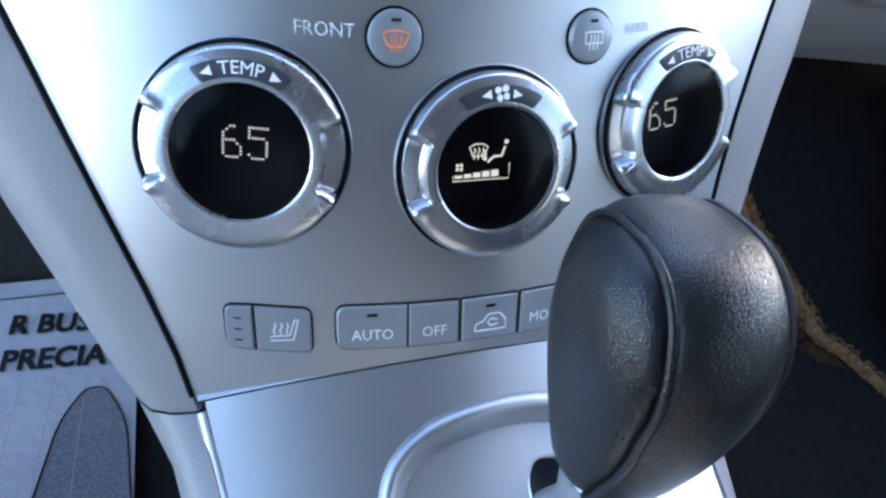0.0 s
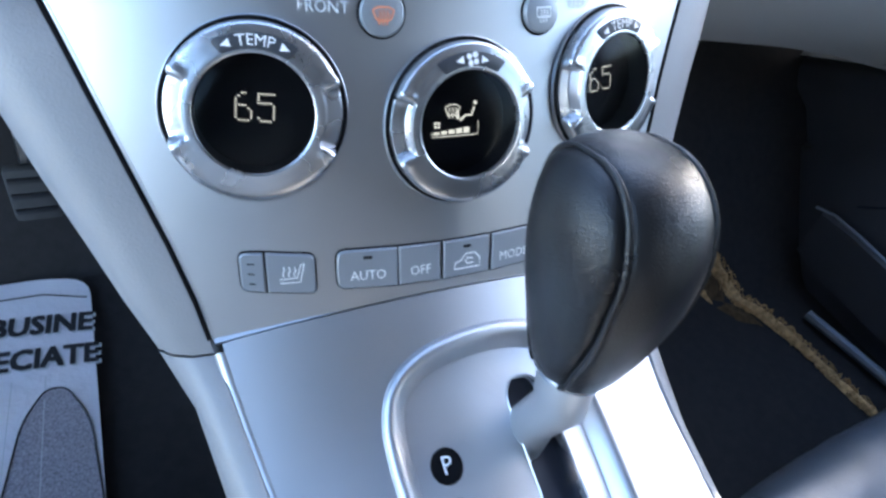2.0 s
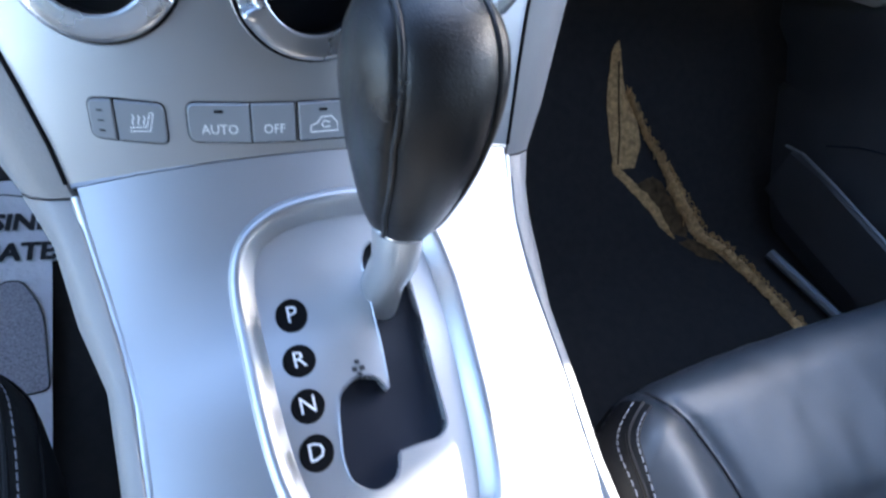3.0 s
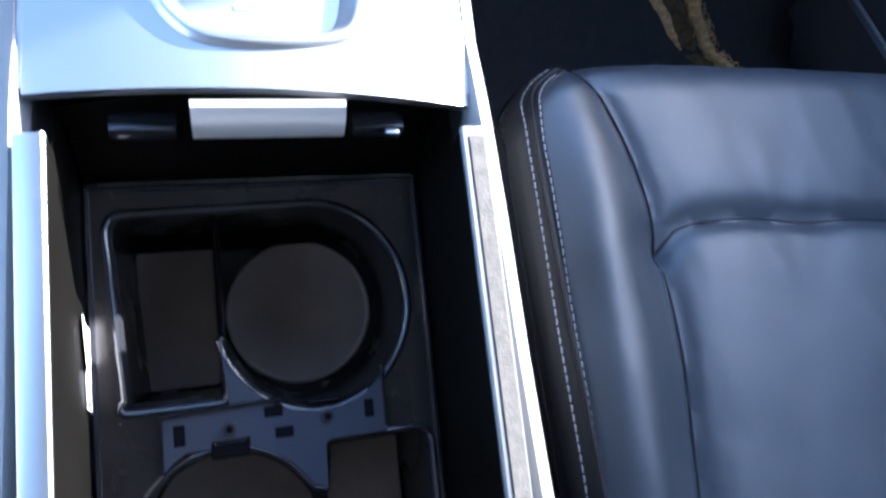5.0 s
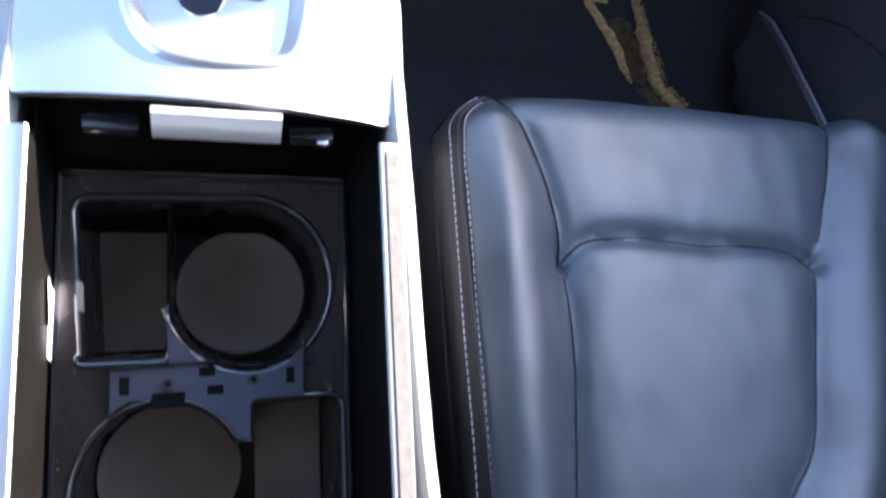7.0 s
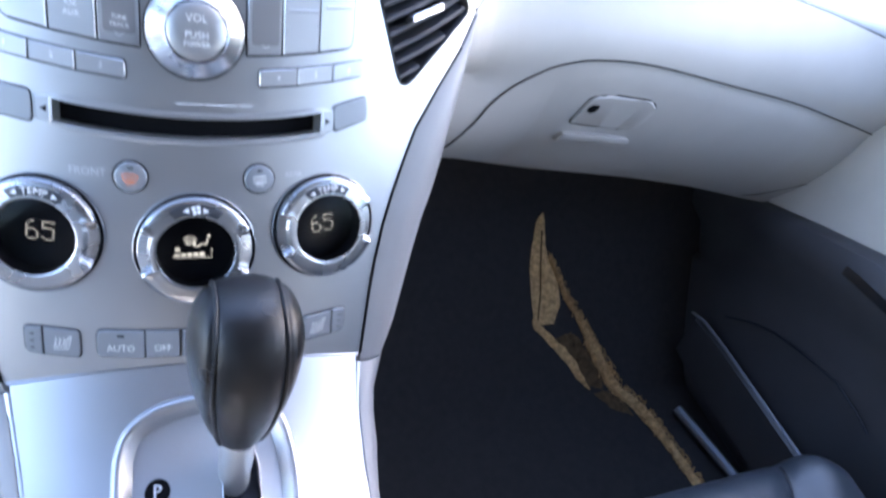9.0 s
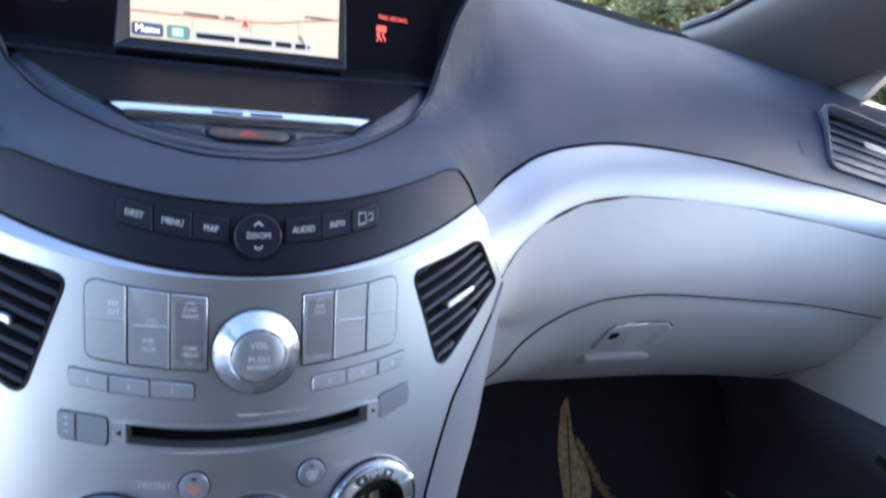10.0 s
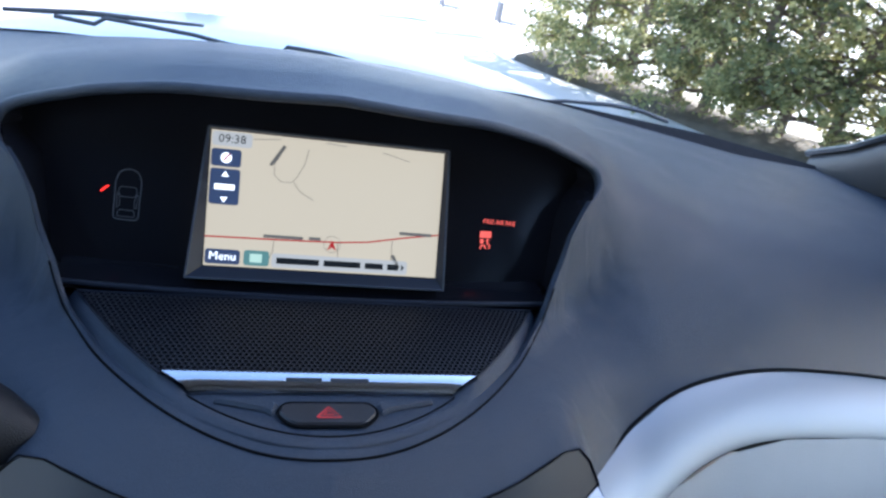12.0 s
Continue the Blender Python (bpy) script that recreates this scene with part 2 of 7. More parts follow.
def lettering(text, size, place, u, v, angle=0.0, squash=1.0):
    """Flat letters on a surface, centred at u, v."""
    c = bpy.data.curves.new("text", "FONT")
    c.body, c.size, c.align_x, c.align_y, c.resolution_u = text, size, "CENTER", "CENTER", 2
    ob = new("text", c)
    dg = bpy.context.evaluated_depsgraph_get()
    dg.update()
    me = bpy.data.meshes.new_from_object(ob.evaluated_get(dg))
    bm = bmesh.new()
    bm.from_mesh(me)
    ca, sa = math.cos(radians(angle)), math.sin(radians(angle))
    for w in bm.verts:
        x, y = w.co.x * squash, w.co.y
        w.co = place(u + x * ca - y * sa, v + x * sa + y * ca, 0.0)
    bpy.data.objects.remove(ob)
    bpy.data.curves.remove(c)
    bpy.data.meshes.remove(me)
    return bm


def flat(outline, place, off=0.0):
    bm = bmesh.new()
    bm.faces.new([bm.verts.new(place(u, v, off)) for u, v in outline])
    bmesh.ops.triangulate(bm, faces=bm.faces[:])
    return bm


def line(pts, w, place, off=0.0):
    """A flat drawn line of width w."""
    rows = []
    for i, p in enumerate(pts):
        a, b = Vector(pts[max(i - 1, 0)]), Vector(pts[min(i + 1, len(pts) - 1)])
        d = (b - a).normalized()
        n = Vector((-d.y, d.x)) * (w / 2)
        rows.append([place(p[0] + n.x, p[1] + n.y, off), place(p[0] - n.x, p[1] - n.y, off)])
    return loft(rows)


def box(x0, x1, y0, y1, z0, z1, bevel=0.002):
    bm = bmesh.new()
    bmesh.ops.create_cube(bm, size=1, matrix=Matrix.Translation(((x0 + x1) / 2, (y0 + y1) / 2, (z0 + z1) / 2)) @ Matrix.Diagonal((x1 - x0, y1 - y0, z1 - z0, 1)))
    if bevel:
        bmesh.ops.bevel(bm, geom=bm.edges[:], offset=bevel, segments=2, profile=0.6, affect="EDGES")
    return bm


def smooth_step(a, b, t):
    t = min(1, max(0, (t - a) / (b - a)))
    return t * t * (3 - 2 * t)


def spline(pts, n):
    """A smooth curve through points, n steps to each span."""
    pts = [Vector(p) for p in pts]
    out = []
    for i in range(len(pts) - 1):
        p0, p1, p2, p3 = pts[max(i - 1, 0)], pts[i], pts[i + 1], pts[min(i + 2, len(pts) - 1)]
        for j in range(n):
            t = j / n
            out.append(0.5 * ((2 * p1) + (p2 - p0) * t + (2 * p0 - 5 * p1 + 4 * p2 - p3) * t * t + (3 * p1 - p0 - 3 * p2 + p3) * t ** 3))
    return out + [pts[-1]]


# ---- the surfaces that the console and dash follow ----
def on_stack(x, z, off=0.0):
    y = 0.136 + 0.465 * (z - 0.565) + 1.3 * x * x + 12 * x ** 4
    n = Vector((2.6 * x + 48 * x ** 3, -1, 0.465)).normalized()
    return Vector((x, y, z)) + n * off


LOW_Y = (-0.30, -0.10, -0.06, 0.0, 0.04, 0.08, 0.11, 0.144, 0.16)
LOW_Z = (0.47, 0.508, 0.516, 0.529, 0.541, 0.549, 0.561, 0.583, 0.596)


def low_z(y):
    return float(np.mean([np.interp(y + d, LOW_Y, LOW_Z) for d in (-0.012, -0.006, 0, 0.006, 0.012)]))


def on_console(x, y, off=0.0):
    s = (low_z(y + 0.004) - low_z(y - 0.004)) / 0.008
    n = Vector((3.6 * x, -s, 1)).normalized()
    return Vector((x, y, low_z(y) - 1.8 * x * x)) + n * off


def on_strip(x, z, off=0.0):
    n = Vector((3.8 * x, -1, 0.7)).normalized()
    return Vector((x, 0.268 + 0.7 * (z - 0.835) + 1.9 * x * x, z)) + n * off


def on_tray(x, y, off=0.0):
    return Vector((x, y, 0.402 + 0.42 * (y + 0.16))) + Vector((0, -0.387, 0.922)) * off


def on_screen(u, v, off=0.0):
    return Vector((u, 0.451 + v * 0.431, 0.887 + v * 0.902)) + Vector((0, -0.902, 0.431)) * off


# ---- car shell ----
def interp(x, xs, ys):
    return float(np.interp(x, xs, ys))


toe_l = ((-1.2, 0.15), (0.30, 0.15), (0.45, 0.15), (0.52, 0.15), (0.60, 0.155), (0.66, 0.24), (0.72, 0.55))
toe_r = ((-1.2, 0.15), (0.30, 0.15), (0.352, 0.15), (0.368, 0.159), (0.57, 0.362), (0.62, 0.44), (0.66, 0.55))
floor = tagged(finish(thick(loft([[(x, y, z) for y, z in (toe_l if x < 0 else toe_r)] for x in list(np.linspace(-0.86, -0.06, 9)) + list(np.linspace(0.06, 0.86, 9))]), 0.02), "floor", CARPET), "black carpeted cabin floor rising to the toe board", "floor", kind="structure")

# centre stack fascia
STACK_Z = (0.562, 0.583, 0.605, 0.629, 0.653, 0.672, 0.69, 0.708, 0.73, 0.75, 0.768)
LEFT_X = (0.107, 0.113, 0.120, 0.129, 0.138, 0.145, 0.152, 0.160, 0.170, 0.182, 0.193)
RIGHT_X = (0.108, 0.111, 0.113, 0.116, 0.121, 0.127, 0.134, 0.142, 0.160, 0.180, 0.193)
edge_r = [(x, z) for x, z in zip(RIGHT_X, STACK_Z)]
edge_l = [(-x, z) for x, z in zip(LEFT_X, STACK_Z)]
seam = [(x, 0.583 - 1.4 * x * x + 0.001) for x in np.linspace(-0.1095, 0.1095, 25)]
top_edge = [(x, 0.807 + 0.55 * x * x) for x in np.linspace(0.168, -0.168, 25)]
fascia_outline = seam + edge_r[1:] + top_edge + edge_l[:0:-1]
vent_r = rounded([(0.129, 0.732), (0.187, 0.772), (0.163, 0.812), (0.102, 0.803)], [0.012, 0.006, 0.008, 0.010])
vent_l = [(-x, z) for x, z in vent_r][::-1]
cd_slot = [(x, 0.7127 + 0.55 * x * x) for x in np.linspace(-0.073, 0.073, 19)] + [(x, 0.7231 + 0.64 * x * x) for x in np.linspace(0.073, -0.073, 19)]
DIALS = ((-0.0845, 0.6565), (-0.001, 0.6525), (0.0785, 0.660))
stack = thing("center_stack", "satin silver dashboard center stack with climate and audio controls", "center stack")
part("fascia", sheet(fascia_outline, [vent_r, vent_l, cd_slot] + [oval(x, z, 0.0295, 0.027, 40) for x, z in DIALS], on_stack, 0.012, 0.006), SILVER, stack)


def clip_inside(z, outline):
    """The widest x span of an outline at the height z."""
    xs = []
    for i in range(len(outline)):
        (x0, z0), (x1, z1) = outline[i - 1], outline[i]
        if (z0 - z) * (z1 - z) < 0:
            xs.append(x0 + (x1 - x0) * (z - z0) / (z1 - z0))
    return (min(xs), max(xs)) if len(xs) > 1 else None


for name, outline, side in (("air_vent", vent_r, 1), ("air_vent", vent_l, -1)):
    vent = new(name)
    vent.parent = stack
    vent["label"] = "black slatted air vent with a chrome tab"
    part("duct", pad(outline, on_stack, -0.022, -0.03, 0.0005), GAP, vent)
    rimo, rimi = outline, inset(outline, 0.0025)
    rings = [[on_stack(u, v, 0.0008) for u, v in rimo], [on_stack(u, v, 0.0012) for u, v in inset(outline, 0.001)], [on_stack(u, v, -0.002) for u, v in rimi], [on_stack(u, v, -0.022) for u, v in rimi]]
    part("frame", loft(rings, True), BLACK, vent)
    for i in range(9):
        z = 0.735 + i * 0.0092
        span = clip_inside(z, [(u, v - 0.26 * (u * side - 0.14)) for u, v in rimi])
        if not span:
            continue
        a, b = span
        rows = []
        for x in np.linspace(a, b, 5):
            zz = z + 0.26 * (x * side - 0.14)
            rows.append([on_stack(x, zz - 0.0016, -0.0022), on_stack(x, zz - 0.0002, -0.0008), on_stack(x, zz + 0.0016, -0.0016), on_stack(x, zz + 0.006, -0.012), on_stack(x, zz + 0.0040, -0.0125)])
        part("slat", loft(rows, True, True), GRAPHITE, vent)
    tab = [(0.131, 0.7725), (0.1565, 0.7775), (0.156, 0.7815), (0.131, 0.7765)]
    part("tab", pad(rounded([(u * side, v) for u, v in tab], 0.0012), on_stack, 0.0045, -0.004, 0.001), CHROME, vent)
bm = pad(inset(cd_slot, -0.002), on_stack, -0.012, -0.02, 0.0005)
part("disc_slot", bm, GAP, stack)
part("slot_lip", loft([[on_stack(u, v, 0.0004) for u, v in inset(cd_slot, -0.0035)], [on_stack(u, v, 0.0009) for u, v in inset(cd_slot, -0.0015)], [on_stack(u, v, -0.004) for u, v in cd_slot], [on_stack(u, v, -0.012) for u, v in cd_slot]], True), SATIN, stack)
for s in (-1, 1):
    part("slot_end", pad(rounded([(s * 0.0735, 0.7145), (s * 0.081, 0.716), (s * 0.0815, 0.7275), (s * 0.0735, 0.728)], 0.001), on_stack, 0.0008), SATIN, stack)
    part("slot_notch", pad(rounded([(s * 0.0755, 0.7195), (s * 0.079, 0.7215), (s * 0.0755, 0.7235)], 0.0003), on_stack, 0.0011), GAP, stack)


def button(outline, place, parent, height=0.0016, material=None, gap=0.0007, name="button", label=""):
    hub = part(name, pad(outline, place, height, -0.001, 0.0006), material or BTN, parent, label)
    part("gap", pad(inset(outline, -gap), place, 0.0002, -0.002, 0.0001), GAP, hub)
    return hub


# audio block
bt = lambda x: 0.797 + 0.75 * x * x
bb = lambda x: 0.7565 + 0.6 * x * x
edges_l = [(-0.094, -0.0725), (-0.0715, -0.0495), (-0.0485, -0.0285)]
for side in (-1, 1):
    for i, (a, b) in enumerate(edges_l):
        if side == 1:
            a, b = a * 0.97, b * 0.97
        pts = [(a * -side, bb(a)), (b * -side, bb(b)), (b * -side, bt(b)), (a * -side, bt(a))]
        r = [0.005, 0.0006, 0.0006, 0.008] if i == 0 else 0.0006
        hub = button(rounded(pts, r), on_stack, stack, 0.0014, SILVER, 0.0008)
        if i < 2:
            m = (bt(a) + bb(a)) / 2 - 0.0005
            q = sorted((a * -side, b * -side))
            part("ridge", pad(rounded([(q[0] + 0.0025, m), (q[1] - 0.001, m), (q[1] - 0.001, m + 0.0016), (q[0] + 0.0025, m + 0.0016)], 0.0006), on_stack, 0.0022), SATIN, hub)
        else:
            q = sorted((a * -side, b * -side))
            part("tint_panel", pad(rounded([(q[0] + 0.002, bb(a) + 0.004), (q[1] - 0.001, bb(a) + 0.004), (q[1] - 0.001, bt(a) - 0.004), (q[0] + 0.002, bt(a) - 0.004)], 0.003), on_stack, 0.0015), mat("smoked_silver_panel", (0.30, 0.30, 0.31), 0.30, 0.5) if side < 0 else bpy.data.materials["smoked_silver_panel"], hub)
for text, x, z, s in (("FM", -0.079, 0.7915, 0.0042), ("AM", -0.079, 0.787, 0.0042), ("CD", -0.0585, 0.7825, 0.0045), ("RSE", -0.0605, 0.773, 0.0038), ("AUX", -0.0605, 0.7685, 0.0038),
                      ("TUNE", -0.038, 0.7905, 0.0030), ("TRACK", -0.038, 0.787, 0.0030), ("TUNE", -0.038, 0.7695, 0.0030), ("TRACK", -0.038, 0.766, 0.0030), ("SEEK", 0.038, 0.7905, 0.003), ("FOLD", 0.038, 0.787, 0.003)):
    part("print", lettering(text, s, lambda u, v, o: on_stack(u, v, 0.0018), x, z), WHITEINK, stack)
for s, z0, d in ((-0.038, 0.7935, 1), (-0.038, 0.7625, -1), (0.038, 0.7935, 1), (0.038, 0.7625, -1)):
    part("print", line([(s - 0.0022, z0), (s, z0 + 0.0015 * d), (s + 0.0022, z0)], 0.0004, on_stack, 0.0019), WHITEINK, stack)


def lathe(place, profile, n=48, wobble=None, cap=True):
    """A turned piece: profile rows of radius and height on a local plane."""
    rings = []
    for r, h in profile:
        ring = []
        for i in range(n):
            a = 2 * math.pi * i / n
            rr, hh = wobble(r, h, a) if wobble else (r, h)
            ring.append(place(rr * math.cos(a), rr * math.sin(a), hh))
        rings.append(ring)
    bm = loft(rings, True)
    if cap:
        bm.verts.ensure_lookup_table()
        bm.faces.new(bm.verts[-n:])
    return bm


def plane_at(c, n, up=(0, 0, 1)):
    """Local right, up and out at a point of a surface."""
    n = Vector(n).normalized()
    r = Vector(up).cross(n).normalized()
    u = n.cross(r)
    return lambda a, b, o=0.0: Vector(c) + r * a + u * b + n * o


def stack_plane(x, z):
    n = Vector((2.6 * x + 48 * x ** 3, -1, 0.465))
    return plane_at(on_stack(x, z), n)


# volume knob
vp = stack_plane(0, 0.767)
vol = part("volume_knob", lathe(vp, [(0.0262, -0.002), (0.0262, 0.001), (0.0256, 0.0024), (0.0240, 0.0040), (0.0205, 0.0075), (0.0178, 0.0108), (0.0168, 0.0118), (0.0158, 0.0112)], 64), DIALM, stack, "bright chrome ringed volume knob")
part("gap", lathe(vp, [(0.0268, -0.001), (0.0268, 0.0004), (0.0260, 0.0005)], 48), GAP, vol)
part("cap_gap", lathe(vp, [(0.0160, 0.010), (0.0160, 0.0112), (0.0140, 0.0113)], 48), GAP, vol)
part("cap", lathe(vp, [(0.0152, 0.009), (0.0152, 0.0122), (0.0145, 0.0128), (0.008, 0.0132), (0.001, 0.0133)], 48), SATIN, vol)
for text, q, s in (("VOL", 0.0068, 0.0058), ("PUSH", -0.0018, 0.0052), ("POWER", -0.0065, 0.0040)):
    part("print", lettering(text, s, lambda u, v, o: vp(u, v, 0.0138), 0, q), WHITEINK, vol)

# small rows, lower pair and eject key
for i, (a, b) in enumerate(((-0.103, -0.0825), (-0.0818, -0.0605), (-0.0598, -0.036))):
    f = lambda x: 0.7475 + 0.55 * x * x - 0.0002
    pts = [(a, f(a) - 0.007), (b, f(b) - 0.007), (b, f(b) + 0.0018), (a, f(a) + 0.0018)]
    hub = button(rounded(pts, [0.002 if i == 0 else 0.0004, 0.002 if i == 2 else 0.0004, 0.002 if i == 2 else 0.0004, 0.002 if i == 0 else 0.0004]), on_stack, stack, 0.0018, SATIN)
    part("print", lettering(str(i + 1), 0.004, lambda u, v, o: on_stack(u, v, 0.0019), (a + b) / 2, (f(a) + f(b)) / 2 - 0.0025), WHITEINK, hub)
for i, (a, b) in enumerate(((0.0345, 0.0565), (0.0572, 0.0785), (0.0792, 0.099))):
    pts = [(a, f(a) - 0.007), (b, f(b) - 0.007), (b, f(b) + 0.0018), (a, f(a) + 0.0018)]
    hub = button(rounded(pts, [0.002 if i == 0 else 0.0004, 0.002 if i == 2 else 0.0004, 0.002 if i == 2 else 0.0004, 0.002 if i == 0 else 0.0004]), on_stack, stack, 0.0018, SATIN)
    part("print", lettering(str(i + 4), 0.004, lambda u, v, o: on_stack(u, v, 0.0019), (a + b) / 2, (f(a) + f(b)) / 2 - 0.0025), WHITEINK, hub)
button(rounded([(-0.109, 0.716), (-0.1, 0.7155), (-0.1, 0.7305), (-0.109, 0.731)], [0.003, 0.0004, 0.0004, 0.003]), on_stack, stack)
for z in (0.7195, 0.7235, 0.7275):
    part("print", pad(rounded([(-0.1062, z), (-0.103, z), (-0.103, z + 0.0012), (-0.1062, z + 0.0012)], 0.0004), on_stack, 0.0018), WHITEINK, stack)
button(rounded([(-0.0992, 0.7155), (-0.083, 0.714), (-0.083, 0.7295), (-0.0992, 0.7305)], [0.0004, 0.003, 0.003, 0.0004]), on_stack, stack)
button(rounded([(0.0815, 0.7155), (0.104, 0.7205), (0.1025, 0.7335), (0.0805, 0.730)], 0.003), on_stack, stack)
for x, w in ((-0.004, 0.014), (0.0135, 0.017), (0.0275, 0.007)):
    part("print", flat([(x - w / 2, 0.7305), (x + w / 2, 0.7305), (x + w / 2, 0.7313), (x - w / 2, 0.7313)], on_stack, 0.0007), GREYINK, stack)

# defroster buttons
for x, col, lamp in ((-0.0355, AMBER, "front"), (0.0355, WHITEINK, "rear")):
    sp = stack_plane(x, 0.6915)
    hub = part("defroster_button", lathe(sp, [(0.0088, -0.001), (0.0088, 0.0012), (0.0082, 0.0022), (0.0065, 0.0027), (0.001, 0.0028)], 40), BTN, stack, "round silver " + lamp + " defroster button")
    part("gap", lathe(sp, [(0.0097, -0.001), (0.0097, 0.0002), (0.0086, 0.0003)], 40), GAP, hub)
    part("lamp_slot", pad(rounded([(-0.0018, 0.0048), (0.0018, 0.0048), (0.0018, 0.0062), (-0.0018, 0.0062)], 0.0003), lambda u, v, o: sp(u, v, o + 0.0027), 0.0004), GAP, hub)
    P = lambda u, v, o: sp(u, v, 0.0031)
    icon = [line([(-0.0042, 0.0012), (-0.002, 0.0022), (0.002, 0.0022), (0.0042, 0.0012), (0.0028, -0.0022), (0.001, -0.0026), (-0.001, -0.0026), (-0.0028, -0.0022), (-0.0042, 0.0012)] if col is AMBER else [(-0.0035, 0.0018), (0.0035, 0.0018), (0.0035, -0.002), (-0.0035, -0.002), (-0.0035, 0.0018)], 0.0006, P)]
    for k in (-0.0015, 0, 0.0015):
        icon.append(line([(k, 0.001), (k + 0.0004, -0.0006), (k - 0.0003, -0.002), (k, -0.0042)], 0.0005, P))
    part("icon", merge(*icon), col, hub)
part("print", lettering("FRONT", 0.0058, lambda u, v, o: on_stack(u, v, 0.0006), -0.0575, 0.6925), GREYINK, stack)
part("print", lettering("REAR", 0.0045, lambda u, v, o: on_stack(u, v, 0.0006), 0.0565, 0.693), GREYINK, stack)


# climate dials
def dial(x, z, kind):
    flat_sp = stack_plane(x, z)
    sp = lambda u, v, o=0.0: flat_sp(u * 0.955, v * 0.955, o * 0.6 if o > 0 else o)

    def grip(r, h, a):
        d = min(abs(math.atan2(math.sin(a), math.cos(a))), abs(math.atan2(math.sin(a - math.pi), math.cos(a - math.pi))))
        deg = math.degrees(d)
        dip = 1 - smooth_step(19.5, 23, deg)
        ear = math.exp(-((deg - 26.5) / 3.2) ** 2)
        k = smooth_step(0.0270, 0.0284, r)
        h2 = h - dip * k * max(0, h - 0.0016 - 26 * (0.035 - r) * 0.012) * 0.95 + ear * smooth_step(0.0262, 0.0330, r) * 0.0016 * (h > 0.003)
        r2 = r - dip * smooth_step(0.030, 0.034, r) * 0.0008 + ear * smooth_step(0.031, 0.0345, r) * 0.0007 * (h > 0.004)
        return r2, h2

    hub = part("climate_dial", lathe(sp, [(0.0350, -0.001), (0.0350, 0.0040), (0.0347, 0.0092), (0.0341, 0.0108), (0.0328, 0.0116), (0.0310, 0.0122), (0.0297, 0.0126), (0.0290, 0.0127), (0.0284, 0.0128), (0.0279, 0.0129), (0.0274, 0.0130), (0.0270, 0.0131), (0.0258, 0.0134), (0.0245, 0.0136), (0.0237, 0.0135), (0.0232, 0.0130), (0.0231, 0.0118)], 180, grip, False), DIALM, stack, "satin chrome climate dial with finger grips")
    part("gap", lathe(sp, [(0.0364, -0.002), (0.0364, 0.0003), (0.0356, 0.0006), (0.0345, 0.0006)], 64, None, False), GAP, hub)
    part("collar", lathe(sp, [(0.0370, -0.001), (0.0370, 0.0006), (0.0366, 0.0010), (0.0362, 0.0002)], 64, None, False), SILVER, hub)
    part("display_well", lathe(sp, [(0.0232, 0.0120), (0.0232, 0.0110), (0.0234, -0.0075)], 64, None, False), GAP, hub)
    lens = part("display_lens", lathe(sp, [(0.0231, 0.0112), (0.0230, 0.0122), (0.0222, 0.0126), (0.012, 0.0128), (0.001, 0.0128)], 64), SMOKED, hub, "smoked glass display lens")
    lens.visible_shadow = False
    part("display", lathe(sp, [(0.0235, -0.0080), (0.0235, -0.0042), (0.015, -0.0040), (0.001, -0.0040)], 64), GAP, hub)
    h = 0.0127
    arc = [(r * math.cos(radians(a)), r * math.sin(radians(a))) for r, a in [(0.0308, q) for q in np.linspace(122, 58, 14)] + [(0.0250, q) for q in np.linspace(61, 119, 14)]]
    slope = lambda u, v, o=0.0: sp(u, v, 0.0142 - max(0, (math.hypot(u, v) - 0.0242)) * 0.16 + o)
    part("label_plate", pad(rounded(arc, 0.0012, 2), slope, 0.0002, -0.0016, 0.0002), GRAPHITE, hub)
    ink = lambda u, v, o: slope(u, v, 0.0007)

    def curved(u, v, o):
        a = math.pi / 2 - u / 0.0279
        return ink((0.0279 + v) * math.cos(a), (0.0279 + v) * math.sin(a), 0)

    if kind == "fan":
        blades = []
        for q in range(4):
            a = radians(45 + 90 * q)
            c = (0.0019 * math.cos(a), 0.0019 * math.sin(a))
            blades.append(flat(oval(c[0] + 0.0004 * math.cos(a + 1.6), c[1] + 0.0004 * math.sin(a + 1.6), 0.0013, 0.0013, 8), curved))
        part("print", merge(*blades), WHITEINK, hub)
    else:
        part("print", lettering("TEMP", 0.0060, curved, 0, 0, 0, 1.0), WHITEINK, hub)
    w = 0.0042 if kind == "fan" else 0.0095
    for s in (-1, 1):
        part("arrow", flat([(s * w, 0.0016), (s * w, -0.0016), (s * (w + 0.0036), 0)], curved), WHITEINK, hub)
    face = lambda u, v, o=0.0: sp(u - 0.0008, v, o - 0.0028)
    if kind == "fan":
        for i in range(6):
            hgt = 0.0012 + 0.00035 * i
            u0 = -0.0118 + i * 0.0037
            if i < 5:
                part("segment", flat([(u0, -0.0055), (u0 + 0.003, -0.0055), (u0 + 0.003, -0.0055 + hgt), (u0, -0.0055 + hgt)], face), LCD, hub)
        part("segment", line([(-0.0125, -0.0045), (-0.0125, -0.0065), (0.0104, -0.0065), (0.0104, -0.0005)], 0.0004, face), LCD, hub)
        fan = [flat(oval(-0.0100 + 0.0011 * math.cos(a), -0.0012 + 0.0011 * math.sin(a), 0.0007, 0.0007, 8), face) for a in (0.8, 2.4, 3.9, 5.5)]
        part("segment", merge(*fan), LCD, hub)
        ws = [line([(-0.0062, 0.0062), (-0.004, 0.0074), (-0.001, 0.0074), (0.0012, 0.0062), (-0.0002, 0.0028), (-0.0048, 0.0028), (-0.0062, 0.0062)], 0.0005, face)]
